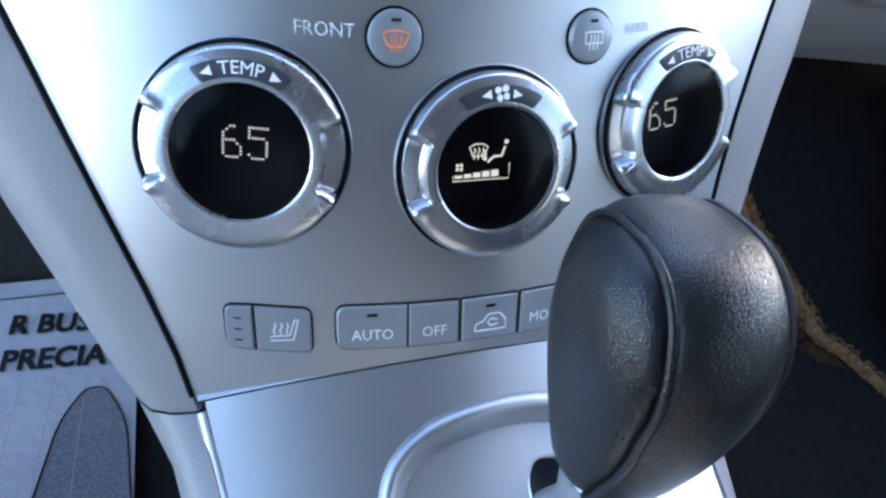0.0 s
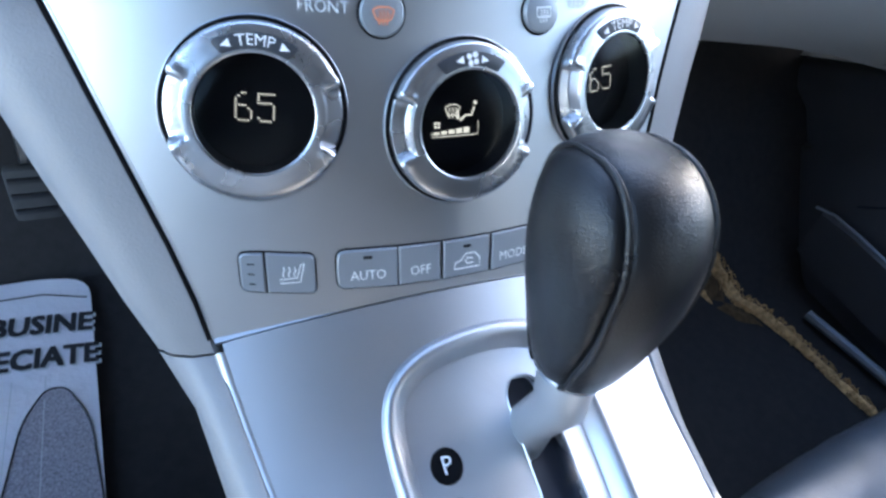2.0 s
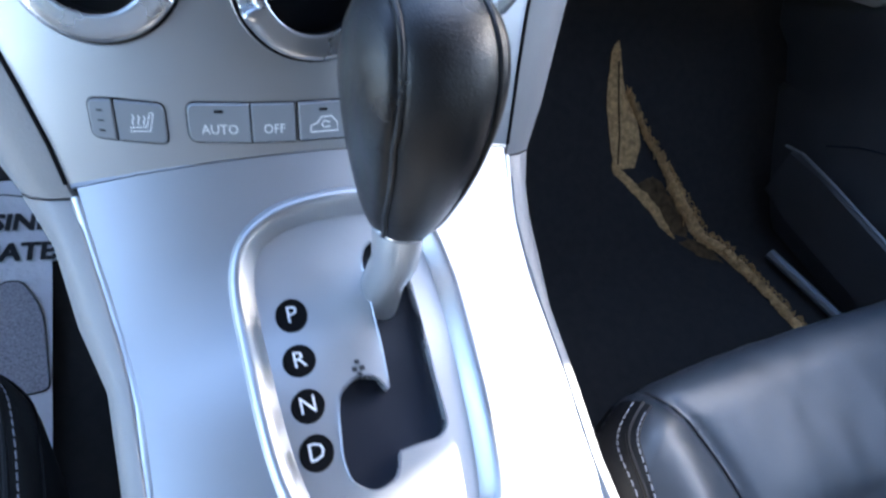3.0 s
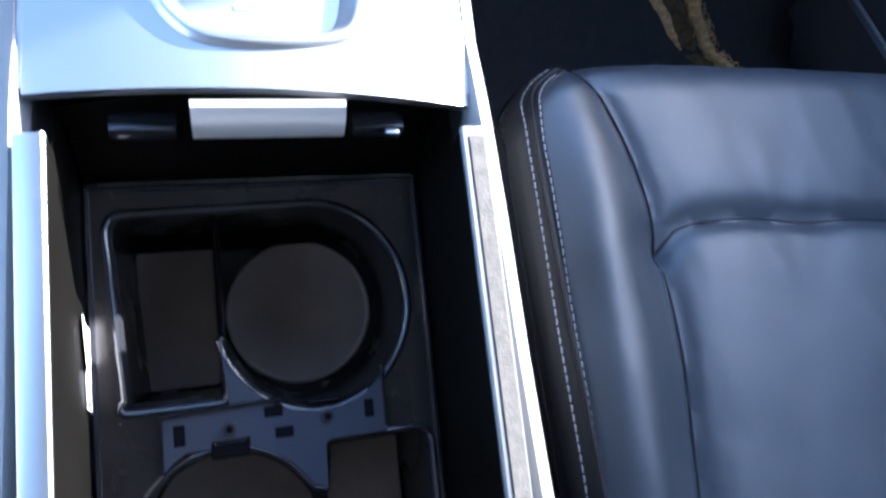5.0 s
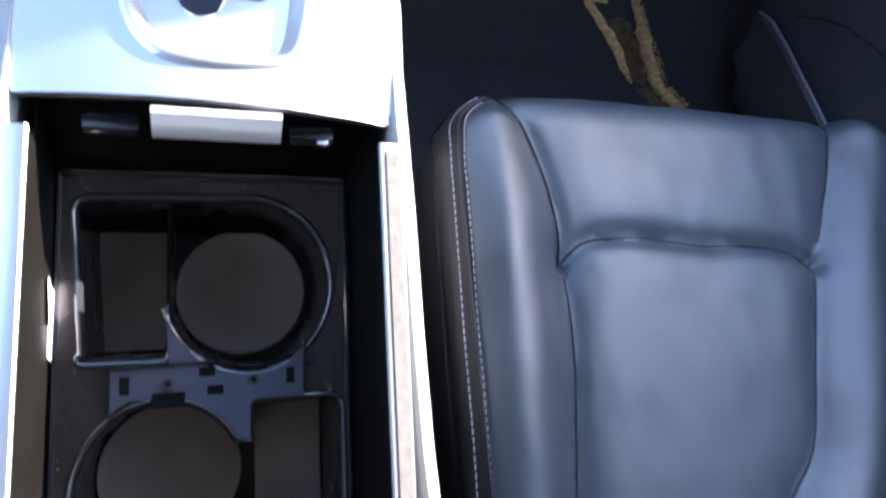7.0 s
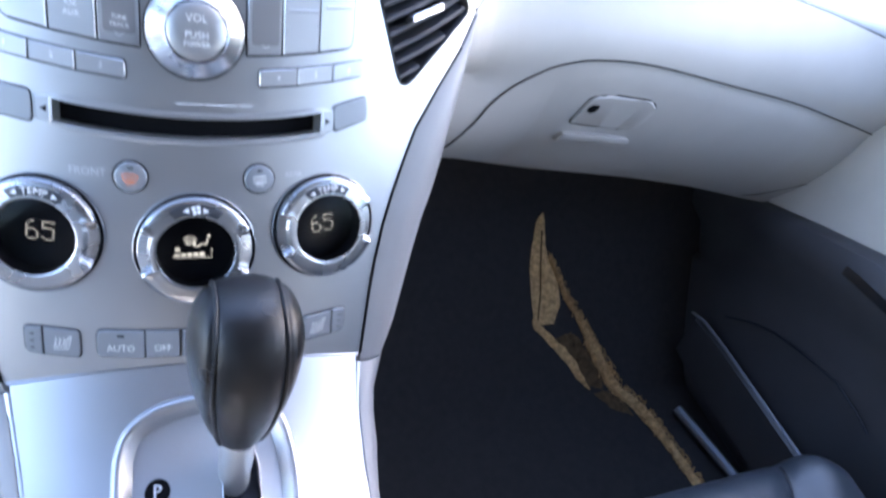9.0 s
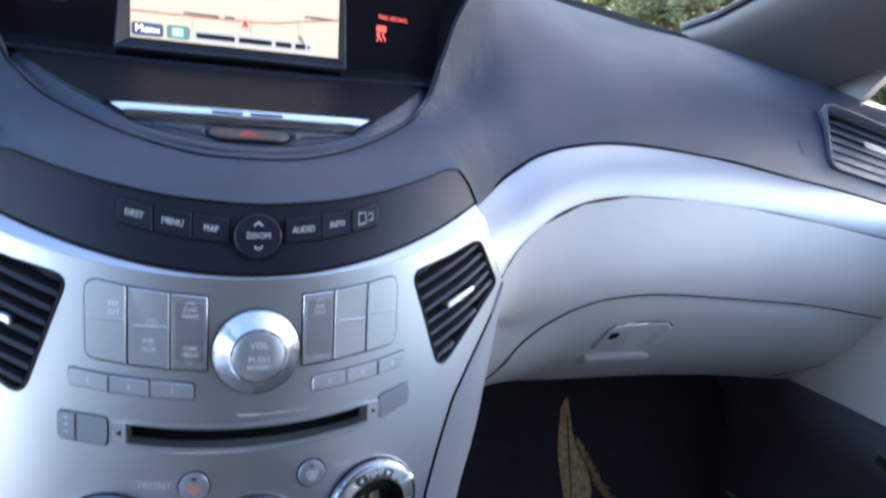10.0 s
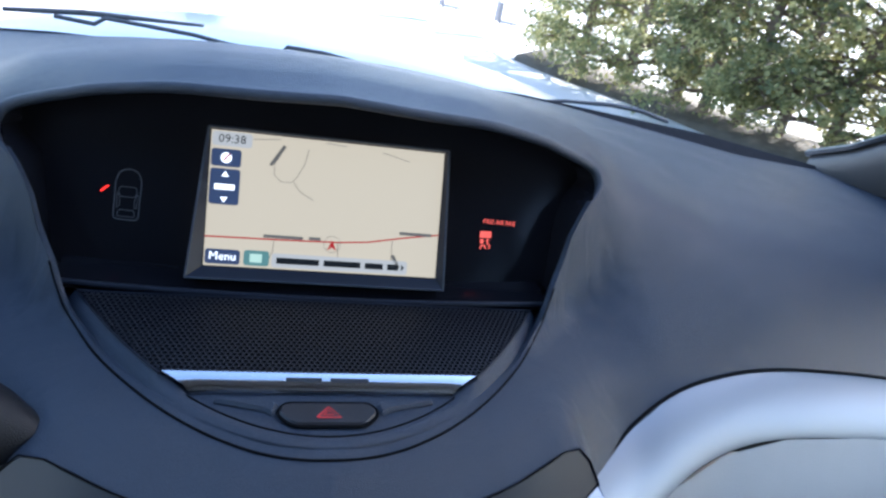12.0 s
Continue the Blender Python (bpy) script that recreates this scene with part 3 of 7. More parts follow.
        for k in (-0.0042, -0.0025, -0.0008):
            ws.append(line([(k, 0.006), (k + 0.0004, 0.0048), (k - 0.0003, 0.0036), (k, 0.0015)], 0.0005, face))
        part("segment", merge(*ws), LCD, hub)
        seat = [line([(0.0012, 0.0002), (0.0040, 0.0024), (0.0070, 0.0024), (0.0082, 0.0060)], 0.0009, face), flat(oval(0.0087, 0.0078, 0.0009, 0.0009, 10), face), line([(0.0002, 0.0048), (0.0002, 0.0018)], 0.0009, face), flat([(-0.0009, 0.002), (0.0013, 0.002), (0.0002, 0.0005)], face)]
        part("segment", merge(*seat), LCD, hub)
    else:
        # larger sparse dot matrix, two figures
        big6 = ("001100", "010000", "100000", "100000", "111100", "100010", "100001", "100001", "100001", "011110")
        big5 = ("111111", "100000", "100000", "111110", "000001", "000001", "000001", "000001", "100001", "011110")
        dots = []
        for gx, rows in ((-0.0062, big6), (0.0026, big5)):
            for j, row in enumerate(rows):
                for i, c in enumerate(row):
                    if c == "1":
                        u, v = gx - 0.0006 + i * 0.0012, 0.0066 - j * 0.0012
                        dots.append(flat([(u - 0.00035, v - 0.00035), (u + 0.00035, v - 0.00035), (u + 0.00035, v + 0.00035), (u - 0.00035, v + 0.00035)], face))
        part("segment", merge(*dots), LCD, hub)


for (x, z), kind in zip(DIALS, ("temp", "fan", "temp")):
    dial(x, z, kind)

# heater and mode buttons
for s in (-1, 1):
    narrow = button(rounded([(s * 0.096, 0.589), (s * 0.0866, 0.5885), (s * 0.0866, 0.6045), (s * 0.096, 0.604)], [0.003, 0.0004, 0.0004, 0.003]), on_stack, stack)
    for z in (0.5915, 0.5955, 0.5995):
        part("lamp_slot", pad(rounded([(s * 0.0932, z), (s * 0.0902, z), (s * 0.0902, z + 0.0011), (s * 0.0932, z + 0.0011)], 0.0004), on_stack, 0.0019), GAP, narrow)
    wide = button(rounded([(s * 0.0858, 0.5885), (s * 0.0665, 0.588), (s * 0.0665, 0.604), (s * 0.0858, 0.6045)], [0.0004, 0.003, 0.003, 0.0004]), on_stack, stack)
    I = lambda u, v, o: on_stack(-0.076 * (-s) + u * 1.0, 0.596 + v, 0.002)
    ic = [line([(0.0052, 0.0046), (0.0032, -0.0028), (-0.0048, -0.0034), (-0.0046, -0.0018), (0.002, -0.0012), (0.0038, 0.0044), (0.0052, 0.0046)], 0.0005, I)]
    for k in (-0.0032, -0.001, 0.0012):
        ic.append(line([(k, 0.0034), (k + 0.0005, 0.002), (k - 0.0004, 0.0006), (k, -0.0008)], 0.0005, I))
    part("icon", merge(*ic), WHITEINK, wide)
low = lambda x: 0.5888 + 0.35 * max(0, abs(x) - 0.02) ** 2
high = lambda x: 0.6050
keys = ((-0.0575, -0.0312, "AUTO", True), (-0.0305, -0.0112, "OFF", False), (-0.0095, 0.0135, "car", True), (0.0152, 0.0382, "MODE", False), (0.0390, 0.0595, "A/C", True))
for i, (a, b, text, lamp) in enumerate(keys):
    r = [0.004 if i == 0 else 0.0003, 0.004 if i == 4 else 0.0003, 0.004 if i == 4 else 0.0003, 0.004 if i == 0 else 0.0003]
    hub = button(rounded([(a, low(a)), (b, low(b)), (b, high(b)), (a, high(a))], r), on_stack, stack)
    m = (a + b) / 2
    ink = lambda u, v, o: on_stack(u, v, 0.002)
    if text == "car":
        part("icon", merge(line([(m - 0.0065, 0.5925), (m - 0.0062, 0.5952), (m - 0.0032, 0.5962), (m - 0.001, 0.5988), (m + 0.0036, 0.5988), (m + 0.0062, 0.5962), (m + 0.0065, 0.5925), (m - 0.0065, 0.5925)], 0.0006, ink), line([(m + 0.0028, 0.5962), (m, 0.5970), (m - 0.0012, 0.5955), (m, 0.5942), (m + 0.003, 0.5946)], 0.0006, ink)), WHITEINK, hub)
    else:
        part("print", lettering(text, 0.0056, ink, m, 0.5945), WHITEINK, hub)
    if lamp:
        red = text == "A/C"
        part("lamp_slot", pad(rounded([(m - 0.002, 0.6012), (m + 0.002, 0.6012), (m + 0.002, 0.6025), (m - 0.002, 0.6025)], 0.0003), on_stack, 0.0020), REDLED if red else GAP, hub)


# ---- side trims of stack and console ----
def hw(y, side):
    """Half width of the console top, which is a little narrower on the driver's side."""
    if side < 0:
        return interp(y, (-0.06, 0.0, 0.06, 0.09, 0.12, 0.15), (0.092, 0.0922, 0.0924, 0.0962, 0.1015, 0.1070))
    return interp(y, (-0.06, 0.0, 0.07, 0.12, 0.15), (0.0978, 0.1003, 0.1030, 0.1035, 0.1075))


def trim_rows(side):
    xs = LEFT_X if side < 0 else RIGHT_X
    rows = []
    for z, x in zip(STACK_Z[::-1], xs[::-1]):
        n = Vector((side * (2.6 * x + 48 * x ** 3), -1, 0.465)).normalized()
        w = interp(z, (0.56, 0.585, 0.62, 0.68, 0.72, 0.75, 0.77), (0.030, 0.036, 0.041, 0.046, 0.040, 0.020, 0.004))
        rows.append((on_stack(side * (x + 0.0012), z), n, w))
    cut = len(rows)
    for y, x in [(y, hw(y, side) + 0.0006) for y in (0.135, 0.12, 0.10, 0.07, 0.03, -0.01, -0.05)] + [(y, x - (0.0070 if side < 0 else 0)) for y, x in ((-0.10, 0.1010), (-0.16, 0.1025), (-0.22, 0.105), (-0.28, 0.110), (-0.40, 0.12), (-0.6, 0.12))]:
        n = Vector((side * 3.6 * x, -0.35, 1)).normalized()
        p = on_console(side * (x + 0.0012), y)
        if y < -0.04:
            p = Vector((side * (x + 0.0012), y, max(0.33, 0.505 + 0.36 * (y + 0.05))))
        rows.append((p, n, 0.017 if y < 0.1 else 0.022))
    return rows, cut


def trim_skin(rows, side):
    rings = []
    for p, n, w in rows:
        X = Vector((side, 0, 0))
        rings.append([p - n * 0.012, p - n * 0.0008, p + X * 0.0012 + n * 0.0006, p + X * w * 0.35 - n * 0.001, p + X * w * 0.65 - n * 0.006, p + X * w * 0.88 - n * 0.014, p + X * w - n * 0.024, p + X * (w + 0.002) - n * 0.05, p + X * (w - 0.004) - n * 0.11, p + X * (w - 0.02) - n * 0.40])
    return loft(rings)


for side in (-1, 1):
    rows, cut = trim_rows(side)
    upper = [(Vector(a[0]), a[1], a[2]) for a in rows[:cut]]
    part("side_trim", trim_skin(upper, side), SIDETRIM, stack, "grey grained side trim")
console = thing("center_console", "satin silver center console with pale grey sides", "console")
for side in (-1, 1):
    rows, cut = trim_rows(side)
    tail = rows[cut - 1:]
    p, n, w = tail[0]
    tail[0] = (p + Vector((0, -0.0004, -0.0012)), n, w)
    part("side_trim", trim_skin(tail, side), SIDETRIM, console, "grey grained side trim")

# console top
back_edge = [(x, -0.0535 + 0.7 * (x - 0.02) ** 2) for x in np.linspace(-0.0920, 0.0978, 13)]
seam_y = lambda x: 0.1441 + 0.6 * x * x
front_edge = [(x, seam_y(x)) for x in np.linspace(0.1065, -0.1065, 19)]
ys = np.linspace(-0.03, 0.13, 9)
top_outline = back_edge + [(hw(y, 1), y) for y in ys] + front_edge + [(-hw(y, -1), y) for y in ys[::-1]]
gate_pts = [(-0.0512, 0.066), (-0.0502, 0.0345), (-0.0473, 0.0095), (-0.0411, -0.0112), (-0.0309, -0.0260), (-0.0192, -0.0328), (-0.0010, -0.0352), (0.0180, -0.0340), (0.0370, -0.0292), (0.0472, -0.0195), (0.0530, 0.0040), (0.0562, 0.0377), (0.0590, 0.0700), (0.0580, 0.0930), (0.0525, 0.1130), (0.0405, 0.1245), (0.0200, 0.1288), (-0.0054, 0.1285), (-0.0275, 0.1250), (-0.0430, 0.1165), (-0.0500, 0.1030), (-0.0516, 0.0860)]
gate_out = [(q.x, q.y) for q in spline([Vector((*p, 0)) for p in gate_pts[-2:] + gate_pts + gate_pts[:3]], 4)[8:8 + 4 * len(gate_pts)]]
part("top_panel", sheet(top_outline, [gate_out], on_console, 0.012, 0.005), SILVER, console)
lower = []
for x in np.linspace(-0.1093, 0.1093, 25):
    p0 = on_stack(x, 0.584 - 1.4 * x * x + 0.0004, -0.0002)
    p1 = on_console(x, seam_y(x) + 0.0006, -0.0003)
    lower.append([p0, p0.lerp(p1, 0.3) + Vector((0, -0.0003, -0.0001)), p0.lerp(p1, 0.8), p1, p1 + Vector((0, 0.002, -0.004))])
part("lower_lip", loft(lower), SILVER, stack, "rolled silver lower edge of the fascia")
gate_in = inset(gate_out, 0.0112)
rings = [[on_console(u, v, h) for u, v in inset(gate_out, d)] for d, h in ((0.0, 0.0), (0.0010, 0.0018), (0.0024, 0.0030), (0.0040, 0.0031), (0.0056, 0.0022), (0.0074, 0.0000), (0.0092, -0.0030), (0.0106, -0.0056), (0.0112, -0.0070))]
part("gate_bezel", loft(rings, True), SILVER, console, "raised satin silver shift gate ring")
slot = rounded([(0.0122, 0.099), (0.0118, 0.060), (0.0100, 0.0385), (0.0082, 0.0372), (0.0050, 0.0440), (-0.0046, 0.0462), (-0.0128, 0.0410), (-0.0152, 0.0330), (-0.0176, 0.0140), (-0.0162, 0.0040), (-0.0071, -0.0020), (0.0033, 0.0010), (0.0072, 0.0112), (0.0277, 0.0130), (0.0325, 0.0175), (0.0336, 0.0560), (0.0345, 0.0880), (0.0290, 0.1055), (0.0163, 0.1058)], [0.003, 0.002, 0.002, 0.001, 0.003, 0.004, 0.004, 0.004, 0.003, 0.004, 0.004, 0.004, 0.001, 0.003, 0.003, 0.002, 0.004, 0.004, 0.004])
part("gate_plate", sheet(inset(gate_in, -0.0003), [slot], lambda u, v, o=0.0: on_console(u, v, o - 0.0062), 0.012, 0.004), SATIN, console, "satin silver shift gate plate")
rim = [[on_console(u, v, -0.0062) for u, v in inset(slot, -0.001)], [on_console(u, v, -0.0054) for u, v in inset(slot, -0.0005)], [on_console(u, v, -0.0066) for u, v in slot], [on_console(u, v, -0.016) for u, v in slot]]
part("slot_rim", loft(rim, True), CHROME, console)
part("slot_well", pad(inset(slot, -0.004), on_console, -0.016, -0.03, 0.001), STRIPM, console, "charcoal sliding cover in the shift slot")
for t, x, y in (("P", -0.0265, 0.0795), ("R", -0.0275, 0.059), ("N", -0.028, 0.0385), ("D", -0.0285, 0.019)):
    disc = part("gear_mark", pad(oval(x, y, 0.0075, 0.0075, 28), lambda u, v, o: on_console(u, v, o - 0.0062), 0.0006), GAP, console)
    part("letter", lettering(t, 0.0105, lambda u, v, o: on_console(u, v, -0.0052), x, y), WHITEINK, disc)
for nm, pts in (("plus_mark", [(-0.0055, 0.0492), (-0.0032, 0.0492)]), ("plus_mark", [(-0.0055 + 0.0035, 0.0492), (0.0005, 0.0492)]), ("plus_mark", [(-0.0025, 0.0515), (-0.0025, 0.0535)]), ("plus_mark", [(-0.0025, 0.0455), (-0.0025, 0.0475)]), ("minus_mark", [(-0.0075, -0.0105), (0.0010, -0.0105)])):
    part(nm, line(pts, 0.0022, on_console, -0.0056), GRAPHITE if nm != "minus_mark" else GREYINK, console)

for side in (-1, 1):
    xs_ = LEFT_X if side < 0 else RIGHT_X
    part("edge_roll", tube([on_stack(side * (x - 0.0004), z, -0.0024) for z, x in [(0.567, 0.1095)] + list(zip(STACK_Z[1:-1], xs_[1:-1]))], 0.0026, 10), SILVER, stack)
    part("edge_gap", tube([on_stack(side * (x + 0.0016), z, 0.0002) for z, x in [(0.567, 0.1095)] + list(zip(STACK_Z[1:-1], xs_[1:-1]))], 0.0011, 6), GAP, stack)
    part("edge_roll", tube([on_console(side * (hw(y, side) + 0.0012), y, -0.0030) for y in np.linspace(-0.042, 0.148, 18)], 0.0034, 10), SILVER, console)

# shifter
shifter = thing("gear_shifter", "black leather wrapped gear shifter with stitched seams", "gear lever")
A0, A1 = Vector((0.0180, 0.0835, 0.596)), Vector((0.0203, 0.1105, 0.6918))
ax = (A1 - A0).normalized()
fx = Vector((1, 0, 0))
fy = ax.cross(fx).normalized()
# knob rows: height along the lever, half width, half depth, set back
prof = ((0.0, 0.0118, 0.0165, 0.000), (0.03, 0.0136, 0.0182, 0.001), (0.12, 0.0170, 0.0212, 0.0035), (0.28, 0.0218, 0.0258, 0.0065), (0.45, 0.0258, 0.0298, 0.0085), (0.60, 0.0282, 0.0315, 0.0092), (0.72, 0.0287, 0.0308, 0.0092), (0.83, 0.0272, 0.0284, 0.0082), (0.91, 0.0236, 0.0243, 0.0066), (0.96, 0.0186, 0.0190, 0.0054), (0.99, 0.0112, 0.0114, 0.0046), (1.0, 0.0030, 0.0032, 0.0042))
rows_k = []
for i in range(len(prof) - 1):
    p0, p1, p2, p3 = (np.array(prof[max(0, min(len(prof) - 1, i + d))]) for d in (-1, 0, 1, 2))
    for t in np.arange(0, 1, 0.125):
        rows_k.append(0.5 * (2 * p1 + (p2 - p0) * t + (2 * p0 - 5 * p1 + 4 * p2 - p3) * t * t + (3 * p1 - p0 - 3 * p2 + p3) * t ** 3))
rows_k.append(np.array(prof[-1]))
seam_at = lambda t: float(np.interp(t, (0, 0.15, 0.5, 0.8, 1.0), (0.0102, 0.0140, 0.0180, 0.0176, 0.0160)))
KP = 2.25


def knob_point(row, cx, sx, lift=0.0):
    t, a, b, back = (float(q) for q in row)
    x = a * abs(cx) ** (2 / KP) * (1 if cx >= 0 else -1)
    y = b * abs(sx) ** (2 / KP) * (1 if sx >= 0 else -1)
    m = seam_at(t)
    crease = math.exp(-((abs(x) - m - 0.0006) / 0.0011) ** 2)
    puff = 0.0009 * smooth_step(m, m + 0.004, abs(x)) - 0.0015 * crease + lift
    r = max(1e-6, math.hypot(x, y))
    return A0.lerp(A1, t) - fy * back + fx * (x + puff * x / r) + fy * (y + puff * y / r)


rings = [[knob_point(row, math.cos(q), math.sin(q)) for q in (2 * math.pi * j / 112 for j in range(112))] for row in rows_k]
part("knob", loft(rings, True, True), KNOBL, shifter)
for s in (-1, 1):
    rear, fore = [], []
    for row in rows_k:
        m, a = seam_at(row[0]), float(row[1])
        if a <= m * 1.002:
            continue
        c = (m / a) ** (KP / 2)
        sn = math.sqrt(max(0.0, 1 - c * c))
        rear.append(knob_point(row, s * c, -sn, 0.0012))
        fore.append(knob_point(row, s * c, sn, 0.0012))
    loop = rear + fore[::-1]
    part("seam", tube(loop, 0.00125, 8), KNOBL, shifter, "raised leather seam")
collar = [[A0 + ax * h + fx * (0.0128 * k * math.cos(q)) + fy * (0.0172 * k * math.sin(q)) for q in (2 * math.pi * j / 36 for j in range(36))] for h, k in ((-0.0022, 0.84), (-0.0016, 0.94), (-0.0004, 0.99), (0.0012, 0.97))]
part("collar", loft(collar, True, True), CHROME, shifter, "thin chrome collar")
lever = [[c + fx * (a * math.cos(q)) + fy * (b * math.sin(q)) for q in (2 * math.pi * j / 32 for j in range(32))] for c, a, b in ((Vector((0.019, 0.0890, 0.520)), 0.0100, 0.0125), (Vector((0.0185, 0.0870, 0.549)), 0.0098, 0.0122), (A0 - ax * 0.020, 0.0100, 0.0130), (A0 - ax * 0.001, 0.0108, 0.0148))]
part("lever", loft(lever, True, True), SATIN, shifter)


# ---- console well with cup holder tray ----
well = thing("console_bin", "open black console bin between silver rails", "console bin")
rail_z = lambda y: 0.505 + 0.36 * (y + 0.068)
for side in (-1, 1):
    rows = []
    xi, xo = (0.0817, 0.0932) if side < 0 else (0.0885, 0.1010)
    for y in np.linspace(-0.066, -0.305, 12):
        z = rail_z(y)
        rows.append([Vector((side * xo, y, z - 0.02)), Vector((side * xo, y, z - 0.001)), Vector((side * (xo - 0.001), y, z)), Vector((side * (xi + 0.001), y, z + 0.001)), Vector((side * xi, y, z)), Vector((side * xi, y, z - 0.004))])
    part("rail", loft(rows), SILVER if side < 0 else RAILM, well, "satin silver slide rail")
    if side > 0:
      part("felt_strip", loft([[Vector((side * (xo - 0.0012), y, rail_z(y) + 0.0008)), Vector((side * (xo - 0.0088), y, rail_z(y) + 0.0014))] for y in np.linspace(-0.07, -0.30, 8)]), mat("grey_felt", (0.09, 0.083, 0.076), 0.95, bump=0.8, bscale=900, vary=0.3, vscale=200), well)
    wt_z = lambda y: min(rail_z(y) - 0.002, on_console(xi, y).z - 0.007) if y > -0.066 else rail_z(y) - 0.002
    rows = [[Vector((side * xi, y, wt_z(y))), Vector((side * (xi - 0.001), y, rail_z(y) - 0.02)), Vector((side * min(xi, 0.0825), y, on_tray(0, y).z + 0.004)), Vector((side * 0.082, y, on_tray(0, y).z - 0.09))] for y in [-0.047, -0.0655, -0.0665] + list(np.linspace(-0.08, -0.305, 9))]
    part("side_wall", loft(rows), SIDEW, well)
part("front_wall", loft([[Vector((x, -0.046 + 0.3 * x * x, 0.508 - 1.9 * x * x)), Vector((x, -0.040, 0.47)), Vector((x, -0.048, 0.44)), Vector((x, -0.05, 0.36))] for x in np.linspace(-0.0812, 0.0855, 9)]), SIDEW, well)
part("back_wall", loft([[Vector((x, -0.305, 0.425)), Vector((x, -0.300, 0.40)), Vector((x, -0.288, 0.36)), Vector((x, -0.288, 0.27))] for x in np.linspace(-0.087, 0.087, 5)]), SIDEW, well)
part("rear_ledge", loft([[Vector((x, -0.303, 0.41)), Vector((x, -0.308, 0.424)), Vector((x, -0.318, 0.428)), Vector((x, -0.48, 0.42)), Vector((x, -0.52, 0.38))] for x in np.linspace(-0.1, 0.1, 7)]), GREYTRIM, well, "pale grey rear console edge")
part("hinge", box(0.012, 0.066, -0.300, -0.288, 0.368, 0.380, 0.002), BLACK, well)
part("hinge", box(-0.085, -0.045, -0.300, -0.289, 0.366, 0.376, 0.002), BLACK, well)
# the sun's glare on the chrome tab is put into TABM's pale colour
part("release_tab", loft([[Vector((x, -0.0565, 0.514)), Vector((x, -0.0595, 0.513)), Vector((x, -0.0625, 0.507)), Vector((x, -0.063, 0.4975)), Vector((x, -0.0605, 0.494))] for x in np.linspace(-0.028, 0.036, 9)]), TABM, well, "polished chrome lid release tab")
for a, b in ((-0.062, -0.034), (0.041, 0.066)):
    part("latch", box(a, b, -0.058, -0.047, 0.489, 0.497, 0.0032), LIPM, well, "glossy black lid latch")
# a highlight on the latch, shaped as a small chrome block
part("latch_glint", box(0.056, 0.0625, -0.0605, -0.056, 0.4915, 0.496, 0.001), CHROME, well, "glint on the lid latch, added as a small chrome block")

tray = thing("cup_holder_tray", "black plastic tray with two round cup holders", "cup holder")
cup_a, cup_b, ra, rb = (0.022, -0.110), (-0.025, -0.2155), 0.0465, 0.0445
hole_a = rounded([(-0.0705, -0.148), (-0.0235, -0.148), (-0.0225, -0.1225)], [0.006, 0.002, 0.0]) + oval(*cup_a, ra, ra, 36, 196, 446) + rounded([(0.012, -0.0640), (-0.0705, -0.0650), (-0.0705, -0.10)], [0.0, 0.007, 0.0])[1:-1]
hole_b = [(0.0225, -0.1945)] + oval(*cup_b, rb, rb, 44, 30, 328) + rounded([(0.024, -0.243), (0.026, -0.2515), (0.0745, -0.2515), (0.0745, -0.1735), (0.024, -0.1735)], [0.001, 0.002, 0.007, 0.007, 0.003])
tray_outline = rounded([(-0.0815, -0.287), (0.0815, -0.287), (0.0815, -0.049), (-0.0815, -0.049)], 0.006)
part("tray_top", sheet(tray_outline, [hole_a, hole_b], on_tray, 0.02, 0.002), TRAYTOP, tray)
for hole in (hole_a, hole_b):
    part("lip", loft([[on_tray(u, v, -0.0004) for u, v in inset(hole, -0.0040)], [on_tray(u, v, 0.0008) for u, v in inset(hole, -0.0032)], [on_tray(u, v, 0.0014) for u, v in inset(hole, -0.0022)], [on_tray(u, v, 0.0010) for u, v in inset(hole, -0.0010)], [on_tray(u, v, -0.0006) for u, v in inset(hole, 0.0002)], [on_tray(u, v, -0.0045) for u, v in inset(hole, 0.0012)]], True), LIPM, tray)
    part("cup_wall", loft([[on_tray(u, v, -0.0005) for u, v in inset(hole, 0.0001)], [on_tray(u, v, -0.02) for u, v in inset(hole, 0.001)], [on_tray(u, v, -0.066) for u, v in inset(hole, 0.0025)]], True), TRAYM, tray)
    part("cup_floor", pad(inset(hole, 0.0015), on_tray, -0.064, -0.070, 0.0005), TRAYM, tray)
RUBBER = mat("dusty_grey_rubber", (0.25, 0.20, 0.17), 0.5, 0, 0, 0.4, 900, vary=0.45, vscale=16)
for c, r in (((0.0200, -0.1105), 0.0418), ((-0.0236, -0.2155), 0.0430)):
    ctr = on_tray(c[0], c[1], -0.064)
    tp = plane_at(ctr, (0, -0.387, 0.922), (0, 1, 0))
    part("cup_liner", lathe(tp, [(r, 0.0), (r, 0.0016), (r - 0.0012, 0.0022), (r - 0.0022, 0.0014), (r - 0.0035, 0.0012), (0.002, 0.0010)], 56), RUBBER, tray, "dusty round rubber cup liner")
part("divider", loft([[on_tray(x, y, z) for x, z in ((-0.0250, -0.066), (-0.0248, -0.018), (-0.0238, -0.0165), (-0.0225, -0.018), (-0.0223, -0.066))] for y in (-0.1240, -0.1150, -0.1000, -0.0850, -0.0655)]), TRAYM, tray)
